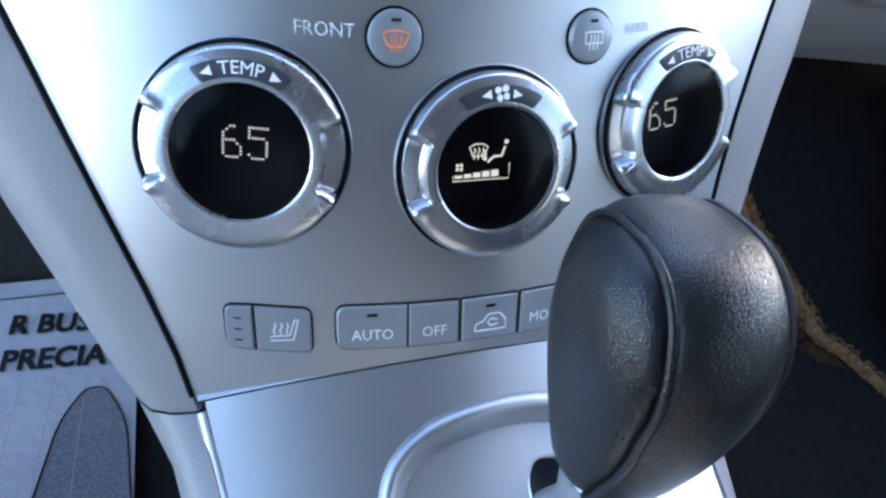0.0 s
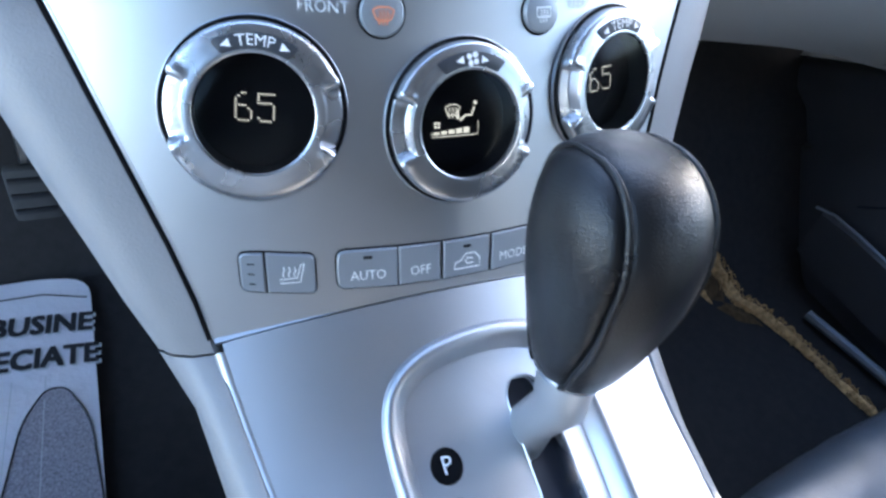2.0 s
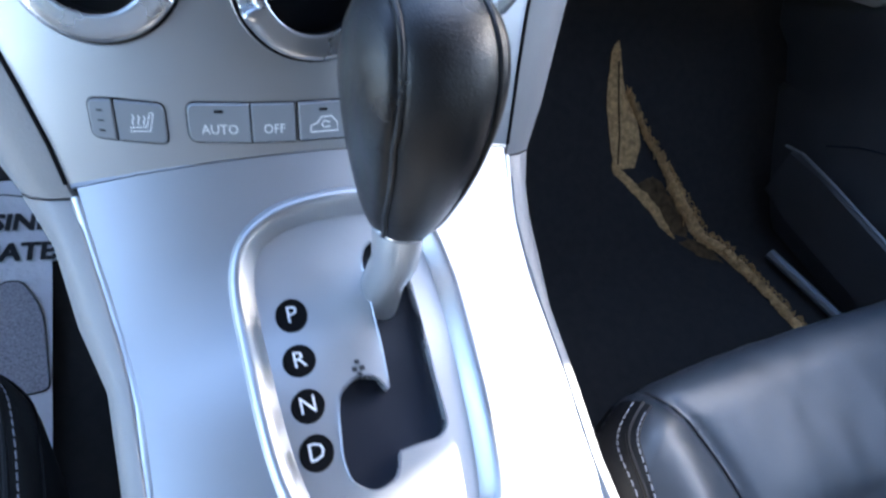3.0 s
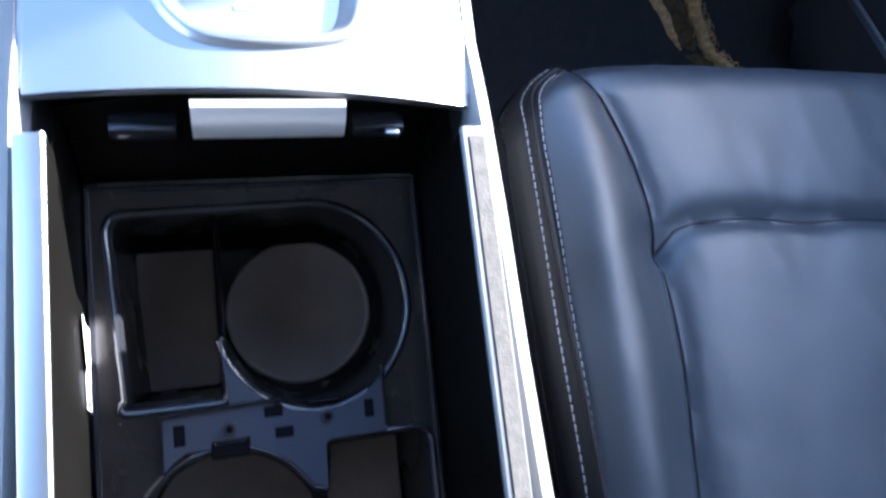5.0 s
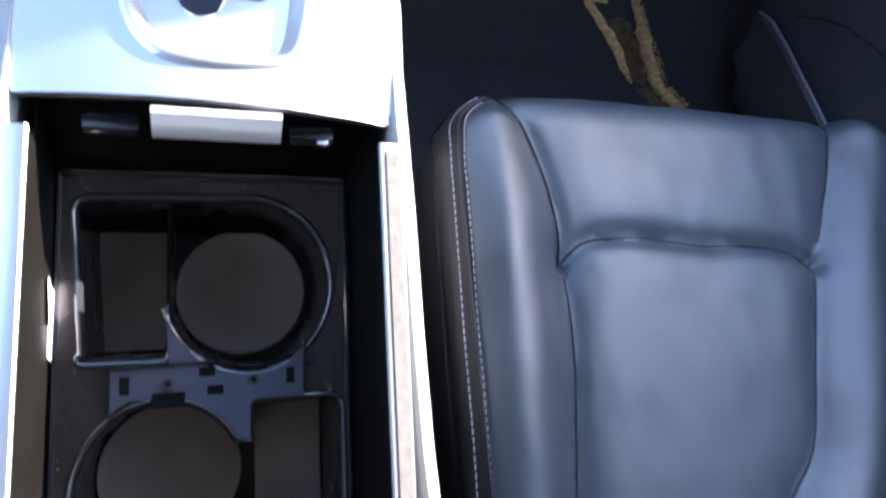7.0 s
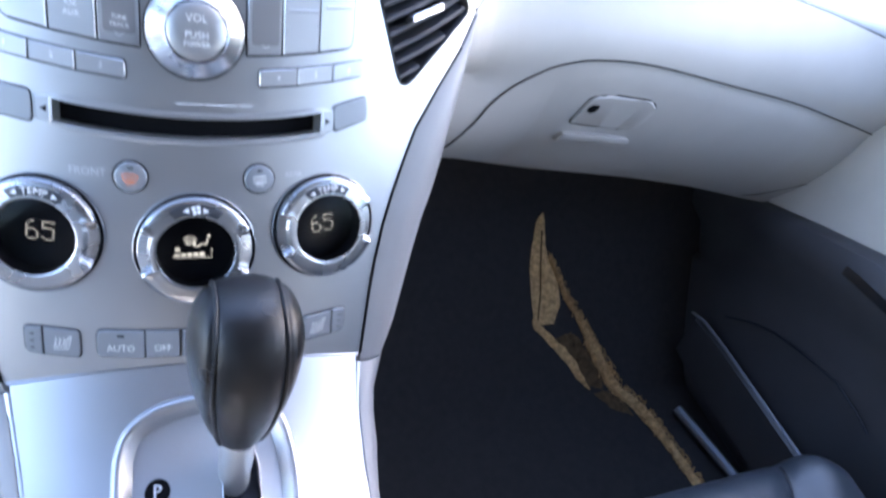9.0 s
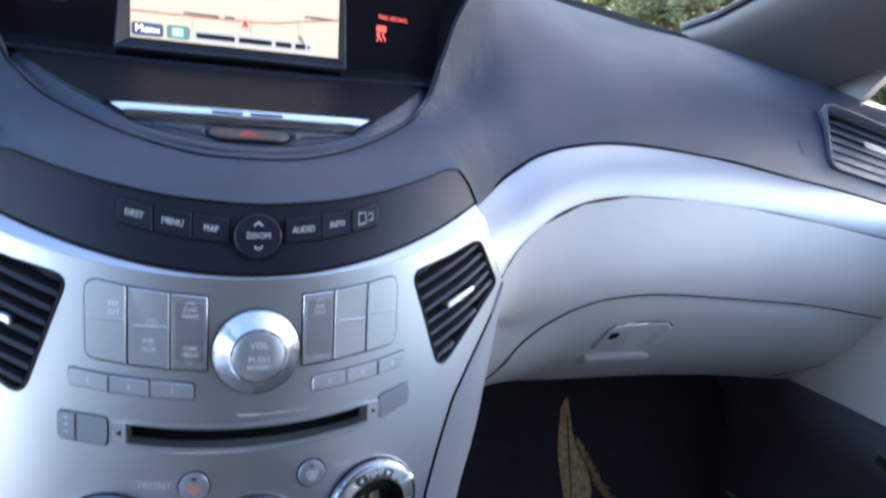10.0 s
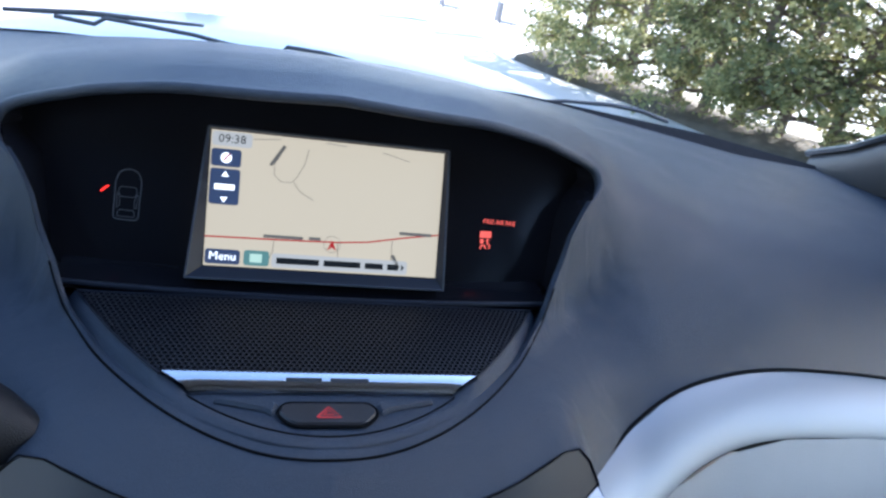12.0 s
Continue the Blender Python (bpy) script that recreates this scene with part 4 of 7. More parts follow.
for o in ([(-0.0675, -0.1445), (-0.0265, -0.1445), (-0.0265, -0.069), (-0.0675, -0.069)], [(0.028, -0.2485), (0.071, -0.2485), (0.071, -0.1765), (0.028, -0.1765)]):
    part("pocket_liner", pad(rounded(o, 0.003), on_tray, -0.0625, -0.066, 0.0008), RUBBER, tray, "dusty rectangular rubber pocket liner")
bridge = [(-0.0520, -0.1762), (-0.0480, -0.1725), (-0.0420, -0.1690), (-0.031, -0.1690), (-0.031, -0.1655), (-0.013, -0.1655), (-0.013, -0.1695), (-0.0070, -0.1720)] + oval(*cup_b, 0.0472, 0.0472, 8, 58, 32) + [(0.0222, -0.1925), (0.0224, -0.1735), (0.0250, -0.1712), (0.0534, -0.1712), (0.0534, -0.1440), (0.0445, -0.1525)] + oval(*cup_a, 0.0488, 0.0488, 16, 288, 200) + [(-0.0215, -0.1520), (-0.0520, -0.1530)]
part("bridge_plate", pad(bridge, on_tray, 0.0017, -0.001, 0.0004), BRIDGEM, tray, "charcoal plastic bridge with clip slots")
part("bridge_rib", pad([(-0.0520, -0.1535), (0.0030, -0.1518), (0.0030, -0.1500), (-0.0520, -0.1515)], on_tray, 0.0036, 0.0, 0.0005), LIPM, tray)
for x, y, w, h in ((-0.0445, -0.1612, 0.0055, 0.0095), (-0.0015, -0.1560, 0.0092, 0.0052), (0.0030, -0.1655, 0.0092, 0.0050), (0.0450, -0.1600, 0.0052, 0.0088), (-0.022, -0.1695, 0.0175, 0.0078), (0.0230, -0.1535, 0.0165, 0.0030)):
    part("clip_slot", pad(rounded([(x - w / 2, y - h / 2), (x + w / 2, y - h / 2), (x + w / 2, y + h / 2), (x - w / 2, y + h / 2)], 0.0005), on_tray, 0.0021), GAP, tray)
for x, y, w in ((-0.022, -0.1668, 0.0145), (0.0230, -0.1540, 0.0145)):
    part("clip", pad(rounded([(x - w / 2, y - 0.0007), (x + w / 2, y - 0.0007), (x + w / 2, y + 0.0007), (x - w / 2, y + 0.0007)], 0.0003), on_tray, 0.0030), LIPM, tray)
for x, y in ((-0.0222, -0.1612), (0.0240, -0.1612)):
    tp = plane_at(on_tray(x, y), (0, -0.387, 0.922), (0, 1, 0))
    scr = part("screw_boss", lathe(tp, [(0.0036, 0.0010), (0.0034, 0.0030), (0.0021, 0.0032), (0.0018, 0.0016), (0.0004, 0.0016)], 20), GRAPHITE, tray)
    part("screw_hole", lathe(tp, [(0.0019, 0.0030), (0.0004, 0.0031)], 16), GAP, scr)
for x, y0, y1 in ((-0.0527, -0.1765, -0.1515), (0.0522, -0.1690, -0.1410)):
    part("clip_ridge", pad(rounded([(x, y0), (x + 0.0011, y0), (x + 0.0011, y1), (x, y1)], 0.0003), on_tray, 0.0034, 0.0, 0.0003), LIPM, tray)
    part("clip_groove", pad(rounded([(x + 0.0013, y0), (x + 0.0019, y0), (x + 0.0019, y1), (x + 0.0013, y1)], 0.0002), on_tray, 0.0016, 0.0, 0.0002), GAP, tray)
part("clip_arm", pad([(0.0440, -0.1500), (0.0440, -0.1478), (0.0515, -0.1440), (0.0515, -0.1462)], on_tray, 0.0030, 0.0, 0.0004), LIPM, tray)
for x, y, w in ((0.003, -0.1708, 0.0006), (0.0030, -0.1483, 0.0006)):
    part("step_line", pad([(x, y - 0.0035), (x + w, y - 0.0035), (x + w, y + 0.0035), (x, y + 0.0035)], on_tray, 0.0016, 0.0, 0.0002), GAP, tray)
for s in (-1, 1):
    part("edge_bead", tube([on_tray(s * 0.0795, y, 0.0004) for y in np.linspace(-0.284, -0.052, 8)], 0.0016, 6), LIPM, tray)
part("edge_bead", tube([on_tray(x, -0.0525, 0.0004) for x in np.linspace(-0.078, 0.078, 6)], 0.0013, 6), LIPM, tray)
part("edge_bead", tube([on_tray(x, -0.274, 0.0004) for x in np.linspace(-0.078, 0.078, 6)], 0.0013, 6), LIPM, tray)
for o in ([(-0.0755, -0.1475), (-0.0755, -0.0605), (0.0735, -0.0605), (0.0735, -0.1400)], [(0.0785, -0.1700), (0.0785, -0.2635), (-0.0745, -0.2645), (-0.0745, -0.1800)]):
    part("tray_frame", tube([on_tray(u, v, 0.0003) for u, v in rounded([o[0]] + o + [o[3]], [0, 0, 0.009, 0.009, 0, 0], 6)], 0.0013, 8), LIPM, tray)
GRILLEM = mat("matte_black_grille_metal", (0.012, 0.013, 0.017), 0.45, 0, 0, spec=0.3, vary=0.1, vscale=60)
PAPER = mat("creased_white_paper", (0.82, 0.80, 0.85), 0.85, 0, 0, 0.4, 40, vary=0.08, vscale=14)
rnd_d = random.Random(5)
dv, df = [], []
for k in range(170):
    u, v = rnd_d.uniform(-0.078, 0.078), -0.285 + 0.235 * rnd_d.random() ** 1.6
    if any((u - c_[0]) ** 2 + (v - c_[1]) ** 2 < (r_ + 0.004) ** 2 for c_, r_ in ((cup_a, ra), (cup_b, rb))) or (-0.076 < u < -0.018 and -0.152 < v < -0.060) or (0.018 < u < 0.079 and -0.256 < v < -0.169) or (-0.056 < u < 0.056 and -0.180 < v < -0.140):
        continue
    q, w = rnd_d.uniform(0, 6.28), rnd_d.uniform(0.00012, 0.00042)
    b = len(dv)
    for j in range(4):
        dv.append(tuple(on_tray(u + w * (1.6 if j % 2 else 0.8) * math.cos(q + j * 1.571), v + w * math.sin(q + j * 1.571), 0.0006 + 0.0002 * (j % 2))))
    df.append((b, b + 1, b + 2, b + 3))
me = bpy.data.meshes.new("dust")
me.from_pydata(dv, [], df)
me.materials.append(mat("pale_lint", (0.22, 0.20, 0.18), 0.9))
lint = new("dust", me)
lint.parent = tray
tagged(lint, "pale lint and crumbs on the tray", kind="stuff")
slip = tagged(finish(thick(loft([[Vector((-0.0805 + 0.0009 * k * (k - 1.6), y, z)) for k, z in enumerate((on_tray(0, y).z + 0.0008, on_tray(0, y).z + 0.009, on_tray(0, y).z + 0.018 - 0.012 * t))] for t, y in ((0, -0.113), (0.1, -0.12), (0.5, -0.133), (1, -0.148))]), 0.0004), "paper_slip", PAPER), "small white paper slip tucked beside the cup holder tray", "paper slip")


# ---- dashboard upper pad with display pod ----
dash = thing("dashboard", "dark slate grained dashboard with a hooded display pod", "dashboard")
FX = (0.0, 0.052, 0.098, 0.134, 0.147, 0.156, 0.163, 0.173, 0.209, 0.246, 0.284, 0.338, 0.409, 0.487, 0.572, 0.667, 0.80, 0.95)
FY = (0.2747, 0.2809, 0.2967, 0.3160, 0.3200, 0.3200, 0.3195, 0.331, 0.362, 0.381, 0.393, 0.403, 0.409, 0.412, 0.412, 0.411, 0.41, 0.41)
FZ = (0.8445, 0.846, 0.8498, 0.8544, 0.852, 0.843, 0.831, 0.815, 0.827, 0.840, 0.846, 0.848, 0.843, 0.834, 0.821, 0.807, 0.785, 0.755)
front_y = lambda x: float(np.interp(abs(x), FX, FY))
HX = (0.0, 0.1, 0.15, 0.176, 0.205, 0.24, 0.35, 0.65, 0.95)
HT = (((0.274, 0.8445), (0.295, 0.858), (0.313, 0.862), (0.40, 0.864), (0.425, 1.003), (0.47, 1.006), (0.50, 1.010), (0.55, 1.008), (0.7, 0.975), (0.95, 0.92)),
      ((0.298, 0.850), (0.32, 0.859), (0.36, 0.862), (0.40, 0.864), (0.43, 0.995), (0.475, 0.999), (0.5, 1.004), (0.55, 1.001), (0.7, 0.972), (0.95, 0.918)),
      ((0.318, 0.852), (0.345, 0.860), (0.41, 0.862), (0.43, 0.864), (0.45, 0.982), (0.485, 0.988), (0.52, 0.994), (0.55, 0.992), (0.7, 0.967), (0.95, 0.915)),
      ((0.335, 0.815), (0.365, 0.855), (0.41, 0.862), (0.455, 0.864), (0.468, 0.965), (0.495, 0.979), (0.53, 0.986), (0.56, 0.985), (0.7, 0.962), (0.95, 0.912)),
      ((0.360, 0.827), (0.385, 0.850), (0.43, 0.864), (0.462, 0.880), (0.480, 0.935), (0.500, 0.968), (0.54, 0.977), (0.58, 0.976), (0.7, 0.957), (0.95, 0.91)),
      ((0.378, 0.838), (0.41, 0.862), (0.44, 0.880), (0.47, 0.903), (0.50, 0.935), (0.53, 0.952), (0.57, 0.958), (0.62, 0.957), (0.75, 0.94), (0.95, 0.906)),
      ((0.403, 0.848), (0.42, 0.866), (0.45, 0.887), (0.48, 0.901), (0.52, 0.914), (0.58, 0.922), (0.65, 0.924), (0.75, 0.918), (0.85, 0.910), (0.95, 0.898)),
      ((0.411, 0.809), (0.43, 0.83), (0.46, 0.855), (0.495, 0.876), (0.53, 0.884), (0.58, 0.888), (0.65, 0.888), (0.75, 0.882), (0.85, 0.872), (0.95, 0.86)),
      ((0.41, 0.757), (0.43, 0.78), (0.46, 0.808), (0.495, 0.838), (0.53, 0.852), (0.58, 0.860), (0.65, 0.860), (0.75, 0.857), (0.85, 0.85), (0.95, 0.84)))
_gx, _gy = np.arange(-1.0, 1.0001, 0.008), np.arange(0.20, 1.0001, 0.008)
_cols = np.array([np.interp(_gy, [p[0] for p in t], [p[1] for p in t]) for t in HT])
DASH_GRID = np.array([[np.interp(abs(x), HX, _cols[:, k]) for k in range(len(_gy))] for x in _gx])
for _ in range(3):
    _p = np.pad(DASH_GRID, 1, mode="edge")
    DASH_GRID = (_p[:-2, 1:-1] + _p[2:, 1:-1] + _p[1:-1, :-2] + _p[1:-1, 2:] + 2 * DASH_GRID) / 6


def dash_raw(x, y):
    a, b = (x + 1.0) / 0.008, (y - 0.20) / 0.008
    i, k = min(max(int(a), 0), len(_gx) - 2), min(max(int(b), 0), len(_gy) - 2)
    a, b = a - i, b - k
    g = DASH_GRID
    return float((g[i, k] * (1 - b) + g[i, k + 1] * b) * (1 - a) + (g[i + 1, k] * (1 - b) + g[i + 1, k + 1] * b) * a)


def dash_z(x, y):
    f = front_y(x)
    fix = float(np.interp(abs(x), FX, FZ)) - dash_raw(x, f)
    return dash_raw(x, y) + fix * math.exp(-max(0, y - f) / 0.022)


def on_dash(x, y, off=0.0):
    e = 0.004
    sx = (dash_z(x + e, y) - dash_z(x - e, y)) / (2 * e)
    sy = (dash_z(x, y + e) - dash_z(x, y - e)) / (2 * e)
    return Vector((x, y, dash_z(x, y))) + Vector((-sx, -sy, 1)).normalized() * off


xs = np.array(sorted(set([round(q, 4) for q in np.linspace(-0.90, 0.90, 73)] + [s_ * q for q in FX[1:12] for s_ in (-1, 1)])))
pad_outline = [(x, front_y(x)) for x in xs] + [(0.90, 0.93), (-0.90, 0.93)]
rim_y = lambda x: 0.3135 + 4.72 * x * x
rim_x = np.linspace(-0.178, 0.178, 45)
corner = [(0.188, 0.473), (0.200, 0.4865), (0.203, 0.494), (0.197, 0.4985), (0.18, 0.494), (0.15, 0.482), (0.10, 0.470), (0.05, 0.463)]
corner = [(q.x, q.y) for q in spline([Vector((*c, 0)) for c in corner], 4)]
bowl = [(x, rim_y(x)) for x in rim_x] + corner + [(0, 0.461)] + [(-u, v) for u, v in corner[::-1]]
bm = sheet(pad_outline, [bowl], on_dash, 0.011, 0.004)
part("upper_pad", bm, PAD, dash)
# bowl: rolled rim, floor, back wall and hood underside
rim3 = [on_dash(u, v) for u, v in bowl]
floor3 = []
for i, ((u, v), p) in enumerate(zip(bowl, rim3)):
    if i < len(rim_x):
        floor3.append(Vector((u * 0.962, v + 0.0045, 0.8595)))
    else:
        floor3.append(Vector((u * 0.95, 0.505 + 0.1 * abs(u), min(p.z - 0.010, 0.99))))
mid3 = [a.lerp(b, 0.35) + Vector((0, 0, 0.001)) for a, b in zip(rim3, floor3)]
nb = len(rim_x)
part("pod_rim", loft([rim3[:nb], mid3[:nb], floor3[:nb]]), PAD, dash)
back = list(range(nb - 1, len(bowl))) + [0]
part("hood_lining", loft([[rim3[i] for i in back], [mid3[i] for i in back], [floor3[i] for i in back]]), GLOSS, dash, "black lining under the display hood")
part("hood_lip", tube([rim3[i] + Vector((0, 0, -0.0022)) for i in back], [0.0036 * min(1.0, 0.05 + k / 9, 0.05 + (len(back) - 1 - k) / 9) for k in range(len(back))], 10), PAD, dash, "rolled slate lip of the display hood")
part("pod_floor", sheet([(x * 0.985, rim_y(x)) for x in rim_x] + [(0.17, 0.475), (-0.17, 0.475)], [], lambda u, v, o=0.0: Vector((u, v, 0.8602 + o)), 0.03, 0.003), PAD, dash, "slate pod floor")
tri3 = [(x * 0.92, rim_y(x) + 0.0085) for x in rim_x[2:-2]]
part("pod_groove", tube([Vector((u, v, 0.8612)) for u, v in tri3], 0.0008, 6), GAP, dash)
part("pod_groove", tube([on_dash(u, rim_y(u) - 0.0062 * (1 - (u / 0.165) ** 4), 0.0001) for u in np.linspace(-0.163, 0.163, 67)], 0.0008, 6), GAP, dash)
wall_y = lambda z: 0.463 + 0.481 * (z - 0.887)
wl = [(-0.172, 0.868), (0.172, 0.868), (0.200, 0.955), (0.196, 0.972), (0.13, 0.994), (0.0, 1.006), (-0.13, 0.994), (-0.196, 0.972), (-0.200, 0.955)]
part("display_surround", sheet(rounded(wl, 0.01), [], lambda u, v, o=0.0: Vector((u, wall_y(v) + 0.35 * u * u + 0.010 - o, v)), 0.02, 0.004), GLOSS, dash, "glossy black display surround")
part("surround_sill", loft([[Vector((x, 0.437 + 0.3 * x * x, 0.8690)), Vector((x, 0.4375 + 0.3 * x * x, 0.8725)), Vector((x, 0.441 + 0.3 * x * x, 0.8735)), Vector((x, 0.474 + 0.3 * x * x, 0.8740))] for x in np.linspace(-0.166, 0.166, 21)]), GLOSS, dash)
part("sill_edge", tube([Vector((x, 0.4378 + 0.3 * x * x, 0.8730)) for x in np.linspace(-0.166, 0.166, 21)], 0.0020, 8), STRIPM, dash)
# screen
frame_o = rounded([(-0.0885, -0.0088), (0.0835, -0.0088), (0.0802, 0.0897), (-0.0795, 0.0897)], 0.0015)
frame_i = [(-0.0775, 0), (0.0775, 0), (0.0775, 0.0875), (-0.0775, 0.0875)]
fi = rounded(frame_i, 0.0002)
part("screen_frame", loft([[on_screen(u, v, -0.012) for u, v in frame_o], [on_screen(u, v, 0.0052) for u, v in frame_o], [on_screen(u, v, 0.0058) for u, v in inset(frame_o, 0.0006)], [on_screen(u, v, 0.0056) for u, v in inset(frame_o, 0.0014)]], True), PAD, dash, "slate screen frame")
part("screen_bevel", loft([[on_screen(u, v, 0.0056) for u, v in inset(frame_o, 0.0014)], [on_screen(max(-0.0778, min(0.0778, u)), max(-0.0003, min(0.0878, v)), 0.0002) for u, v in inset(frame_o, 0.0014)]], True), STRIPM, dash)


def glow(name, color, strength):
    return mat(name, color, 0.5, emit=strength)


MAPBG, ROADL, ROUTE = glow("lit_map_sand", (0.62, 0.545, 0.405), 0.215), glow("lit_map_grey_line", (0.25, 0.24, 0.22), 0.1), glow("lit_route_red", (0.55, 0.03, 0.03), 0.16)
NAVY, PALEKEY, KEYTXT, TEAL = glow("lit_navy_key", (0.04, 0.065, 0.14), 0.2), glow("lit_pale_key", (0.42, 0.43, 0.42), 0.25), glow("lit_white_text", (0.8, 0.85, 0.9), 0.5), glow("lit_teal_key", (0.16, 0.36, 0.34), 0.14)
INK = glow("lit_dark_text", (0.03, 0.04, 0.05), 0.02)
screen = new("navigation_screen")
screen.parent = dash
screen["label"] = "lit navigation screen with a sand coloured map"
part("map", flat(frame_i, on_screen, 0.0006), MAPBG, screen)
W, H = 0.155, 0.0875
S = lambda u, v, o=0.0: on_screen(-0.0775 + u * W, v * H, 0.001 + o)
def seg(pts, w, m, o=0.0, nm="map_line"):
    part(nm, line([(p[0] * W - 0.0775, p[1] * H) for p in pts], w, lambda u, v, oo: on_screen(u, v, 0.001 + o)), m, screen)
seg([(0, 0.215), (0.30, 0.222), (0.55, 0.232), (0.68, 0.25), (0.85, 0.305), (1, 0.345)], 0.0010, ROUTE)
for pts in ([(0.28, 0.22), (0.275, 0.12), (0.25, 0.02)], [(0.55, 0.23), (0.553, 0.10)], [(0.79, 0.28), (0.79, 0.08)], [(0.40, 0.92), (0.385, 0.80), (0.355, 0.70), (0.335, 0.66), (0.29, 0.66), (0.262, 0.71), (0.262, 0.79), (0.29, 0.88)], [(0.345, 0.665), (0.37, 0.60), (0.43, 0.54)], [(0.47, 0.985), (0.56, 0.972)], [(0.72, 0.955), (0.84, 0.905)], [(0.17, 0.955), (0.28, 0.975)]):
    seg(pts, 0.0004, ROADL)
def key(u0, u1, v0, v1, m, r=0.0022, o=0.0003):
    return part("screen_key", flat(rounded([(u0 * W - 0.0775, v0 * H), (u1 * W - 0.0775, v0 * H), (u1 * W - 0.0775, v1 * H), (u0 * W - 0.0775, v1 * H)], r), on_screen, 0.001 + o), m, screen)
key(0.005, 0.165, 0.885, 0.99, PALEKEY)
key(0.005, 0.125, 0.735, 0.865, NAVY)
key(0.005, 0.125, 0.455, 0.72, NAVY)
key(0.005, 0.145, 0.015, 0.125, NAVY)
key(0.16, 0.265, 0.015, 0.13, TEAL)
key(0.185, 0.235, 0.04, 0.105, glow("lit_mint_icon", (0.50, 0.72, 0.60), 0.22), 0.0008, 0.0006)
key(0.275, 0.865, 0.012, 0.118, PALEKEY)
def stext(t, s, u, v, m, ang=0):
    part("screen_text", lettering(t, s, lambda a, b, o: on_screen(a, b, 0.0018), u * W - 0.0775, v * H, ang), m, screen)
stext("09:38", 0.0078, 0.085, 0.938, INK)
stext("Menu", 0.0076, 0.075, 0.072, KEYTXT)
for u0, u1 in ((0.295, 0.475), (0.495, 0.655), (0.675, 0.755), (0.775, 0.825)):
    key(u0, u1, 0.042, 0.088, INK, 0.0004, 0.0006)
part("screen_text", flat([(0.838 * W - 0.0775, 0.04 * H), (0.838 * W - 0.0775, 0.09 * H), (0.852 * W - 0.0775, 0.065 * H)], on_screen, 0.0017), INK, screen)
for u0, u1, v0 in ((0.235, 0.40, 0.232), (0.425, 0.475, 0.236), (0.82, 0.965, 0.325)):
    key(u0, u1, v0, v0 + 0.024, ROADL, 0.0003, 0.0002)
part("map_label", line([(0.245 * W - 0.0775, 0.775 * H), (0.30 * W - 0.0775, 0.93 * H)], 0.0022, on_screen, 0.0013), ROADL, screen)
part("map_label", line([(0.795 * W - 0.0775, 0.16 * H), (0.825 * W - 0.0775, 0.06 * H)], 0.0025, on_screen, 0.0013), ROADL, screen)
for v, d in ((0.68, 1), (0.492, -1)):
    part("key_arrow", flat([(0.05 * W - 0.0775, (v - 0.018 * d) * H), (0.08 * W - 0.0775, (v - 0.018 * d) * H), (0.065 * W - 0.0775, (v + 0.022 * d) * H)], on_screen, 0.0018), KEYTXT, screen)
key(0.025, 0.105, 0.565, 0.605, KEYTXT, 0.0003, 0.0006)
part("compass", flat(oval(0.065 * W - 0.0775, 0.80 * H, 0.0034, 0.0034, 18), on_screen, 0.0016), KEYTXT, screen)
part("compass_needle", line([(0.055 * W - 0.0775, 0.775 * H), (0.078 * W - 0.0775, 0.83 * H)], 0.0012, on_screen, 0.0020), ROUTE, screen)
part("position_arrow", flat([(0.505 * W - 0.0775, 0.165 * H), (0.525 * W - 0.0775, 0.19 * H), (0.545 * W - 0.0775, 0.165 * H), (0.525 * W - 0.0775, 0.25 * H)], on_screen, 0.0016), ROUTE, screen)
part("position_ring", line([(0.525 * W - 0.0775 + 0.0055 * math.cos(q), 0.215 * H + 0.0055 * math.sin(q)) for q in np.linspace(0, 6.283, 25)], 0.0003, on_screen, 0.0016), ROADL, screen)
# warning lights on the surround
def on_wall(u, v, o=0.0):
    return Vector((u, wall_y(v) + 0.35 * u * u + 0.010 - 0.0012 - o, v))
REDP = mat("red_warning_print", (0.85, 0.12, 0.09), 0.5, emit=0.32)
GHOST = mat("dim_grey_outline_print", (0.11, 0.11, 0.12), 0.6)
part("warning_text", lettering("PASS AIR BAG", 0.0044, on_wall, 0.1310, 0.9150, -2.5), REDP, dash)
part("warning_lamp", flat([(0.1160, 0.9045), (0.1250, 0.9045), (0.1250, 0.9088), (0.1160, 0.9088)], on_wall), REDP, dash)
part("warning_print", lettering("OFF", 0.0036, lambda u, v, o: on_wall(u, v, 0.0006), 0.1205, 0.9065), DARKINK, dash)
part("warning_lamp", merge(flat(oval(0.1222, 0.9028, 0.0010, 0.0010, 10), on_wall), line([(0.1220, 0.9018), (0.1228, 0.9000), (0.1240, 0.8995), (0.1242, 0.8970)], 0.0010, on_wall), flat([(0.1165, 0.9005), (0.1190, 0.9005), (0.1190, 0.9035), (0.1165, 0.9035)], on_wall), line([(0.1165, 0.8970), (0.1180, 0.8993), (0.1200, 0.8993), (0.1212, 0.8970)], 0.0010, on_wall)), REDP, dash)
def car_line(pts, r, w):
    o = rounded([(-0.1290 + a * 0.0078 + 0.0006 * k, 0.9140 + k * 0.0150) for a, k in pts], r)
    part("car_outline", line(o + [o[0]], w, on_wall), GHOST, dash)
car_line(((-1, -1), (1, -1), (1.0, 0.0), (1.05, 0.5), (0.75, 0.9), (0.2, 1.0), (-0.2, 1.0), (-0.75, 0.9), (-1.05, 0.5), (-1.0, 0.0)), 0.003, 0.0006)
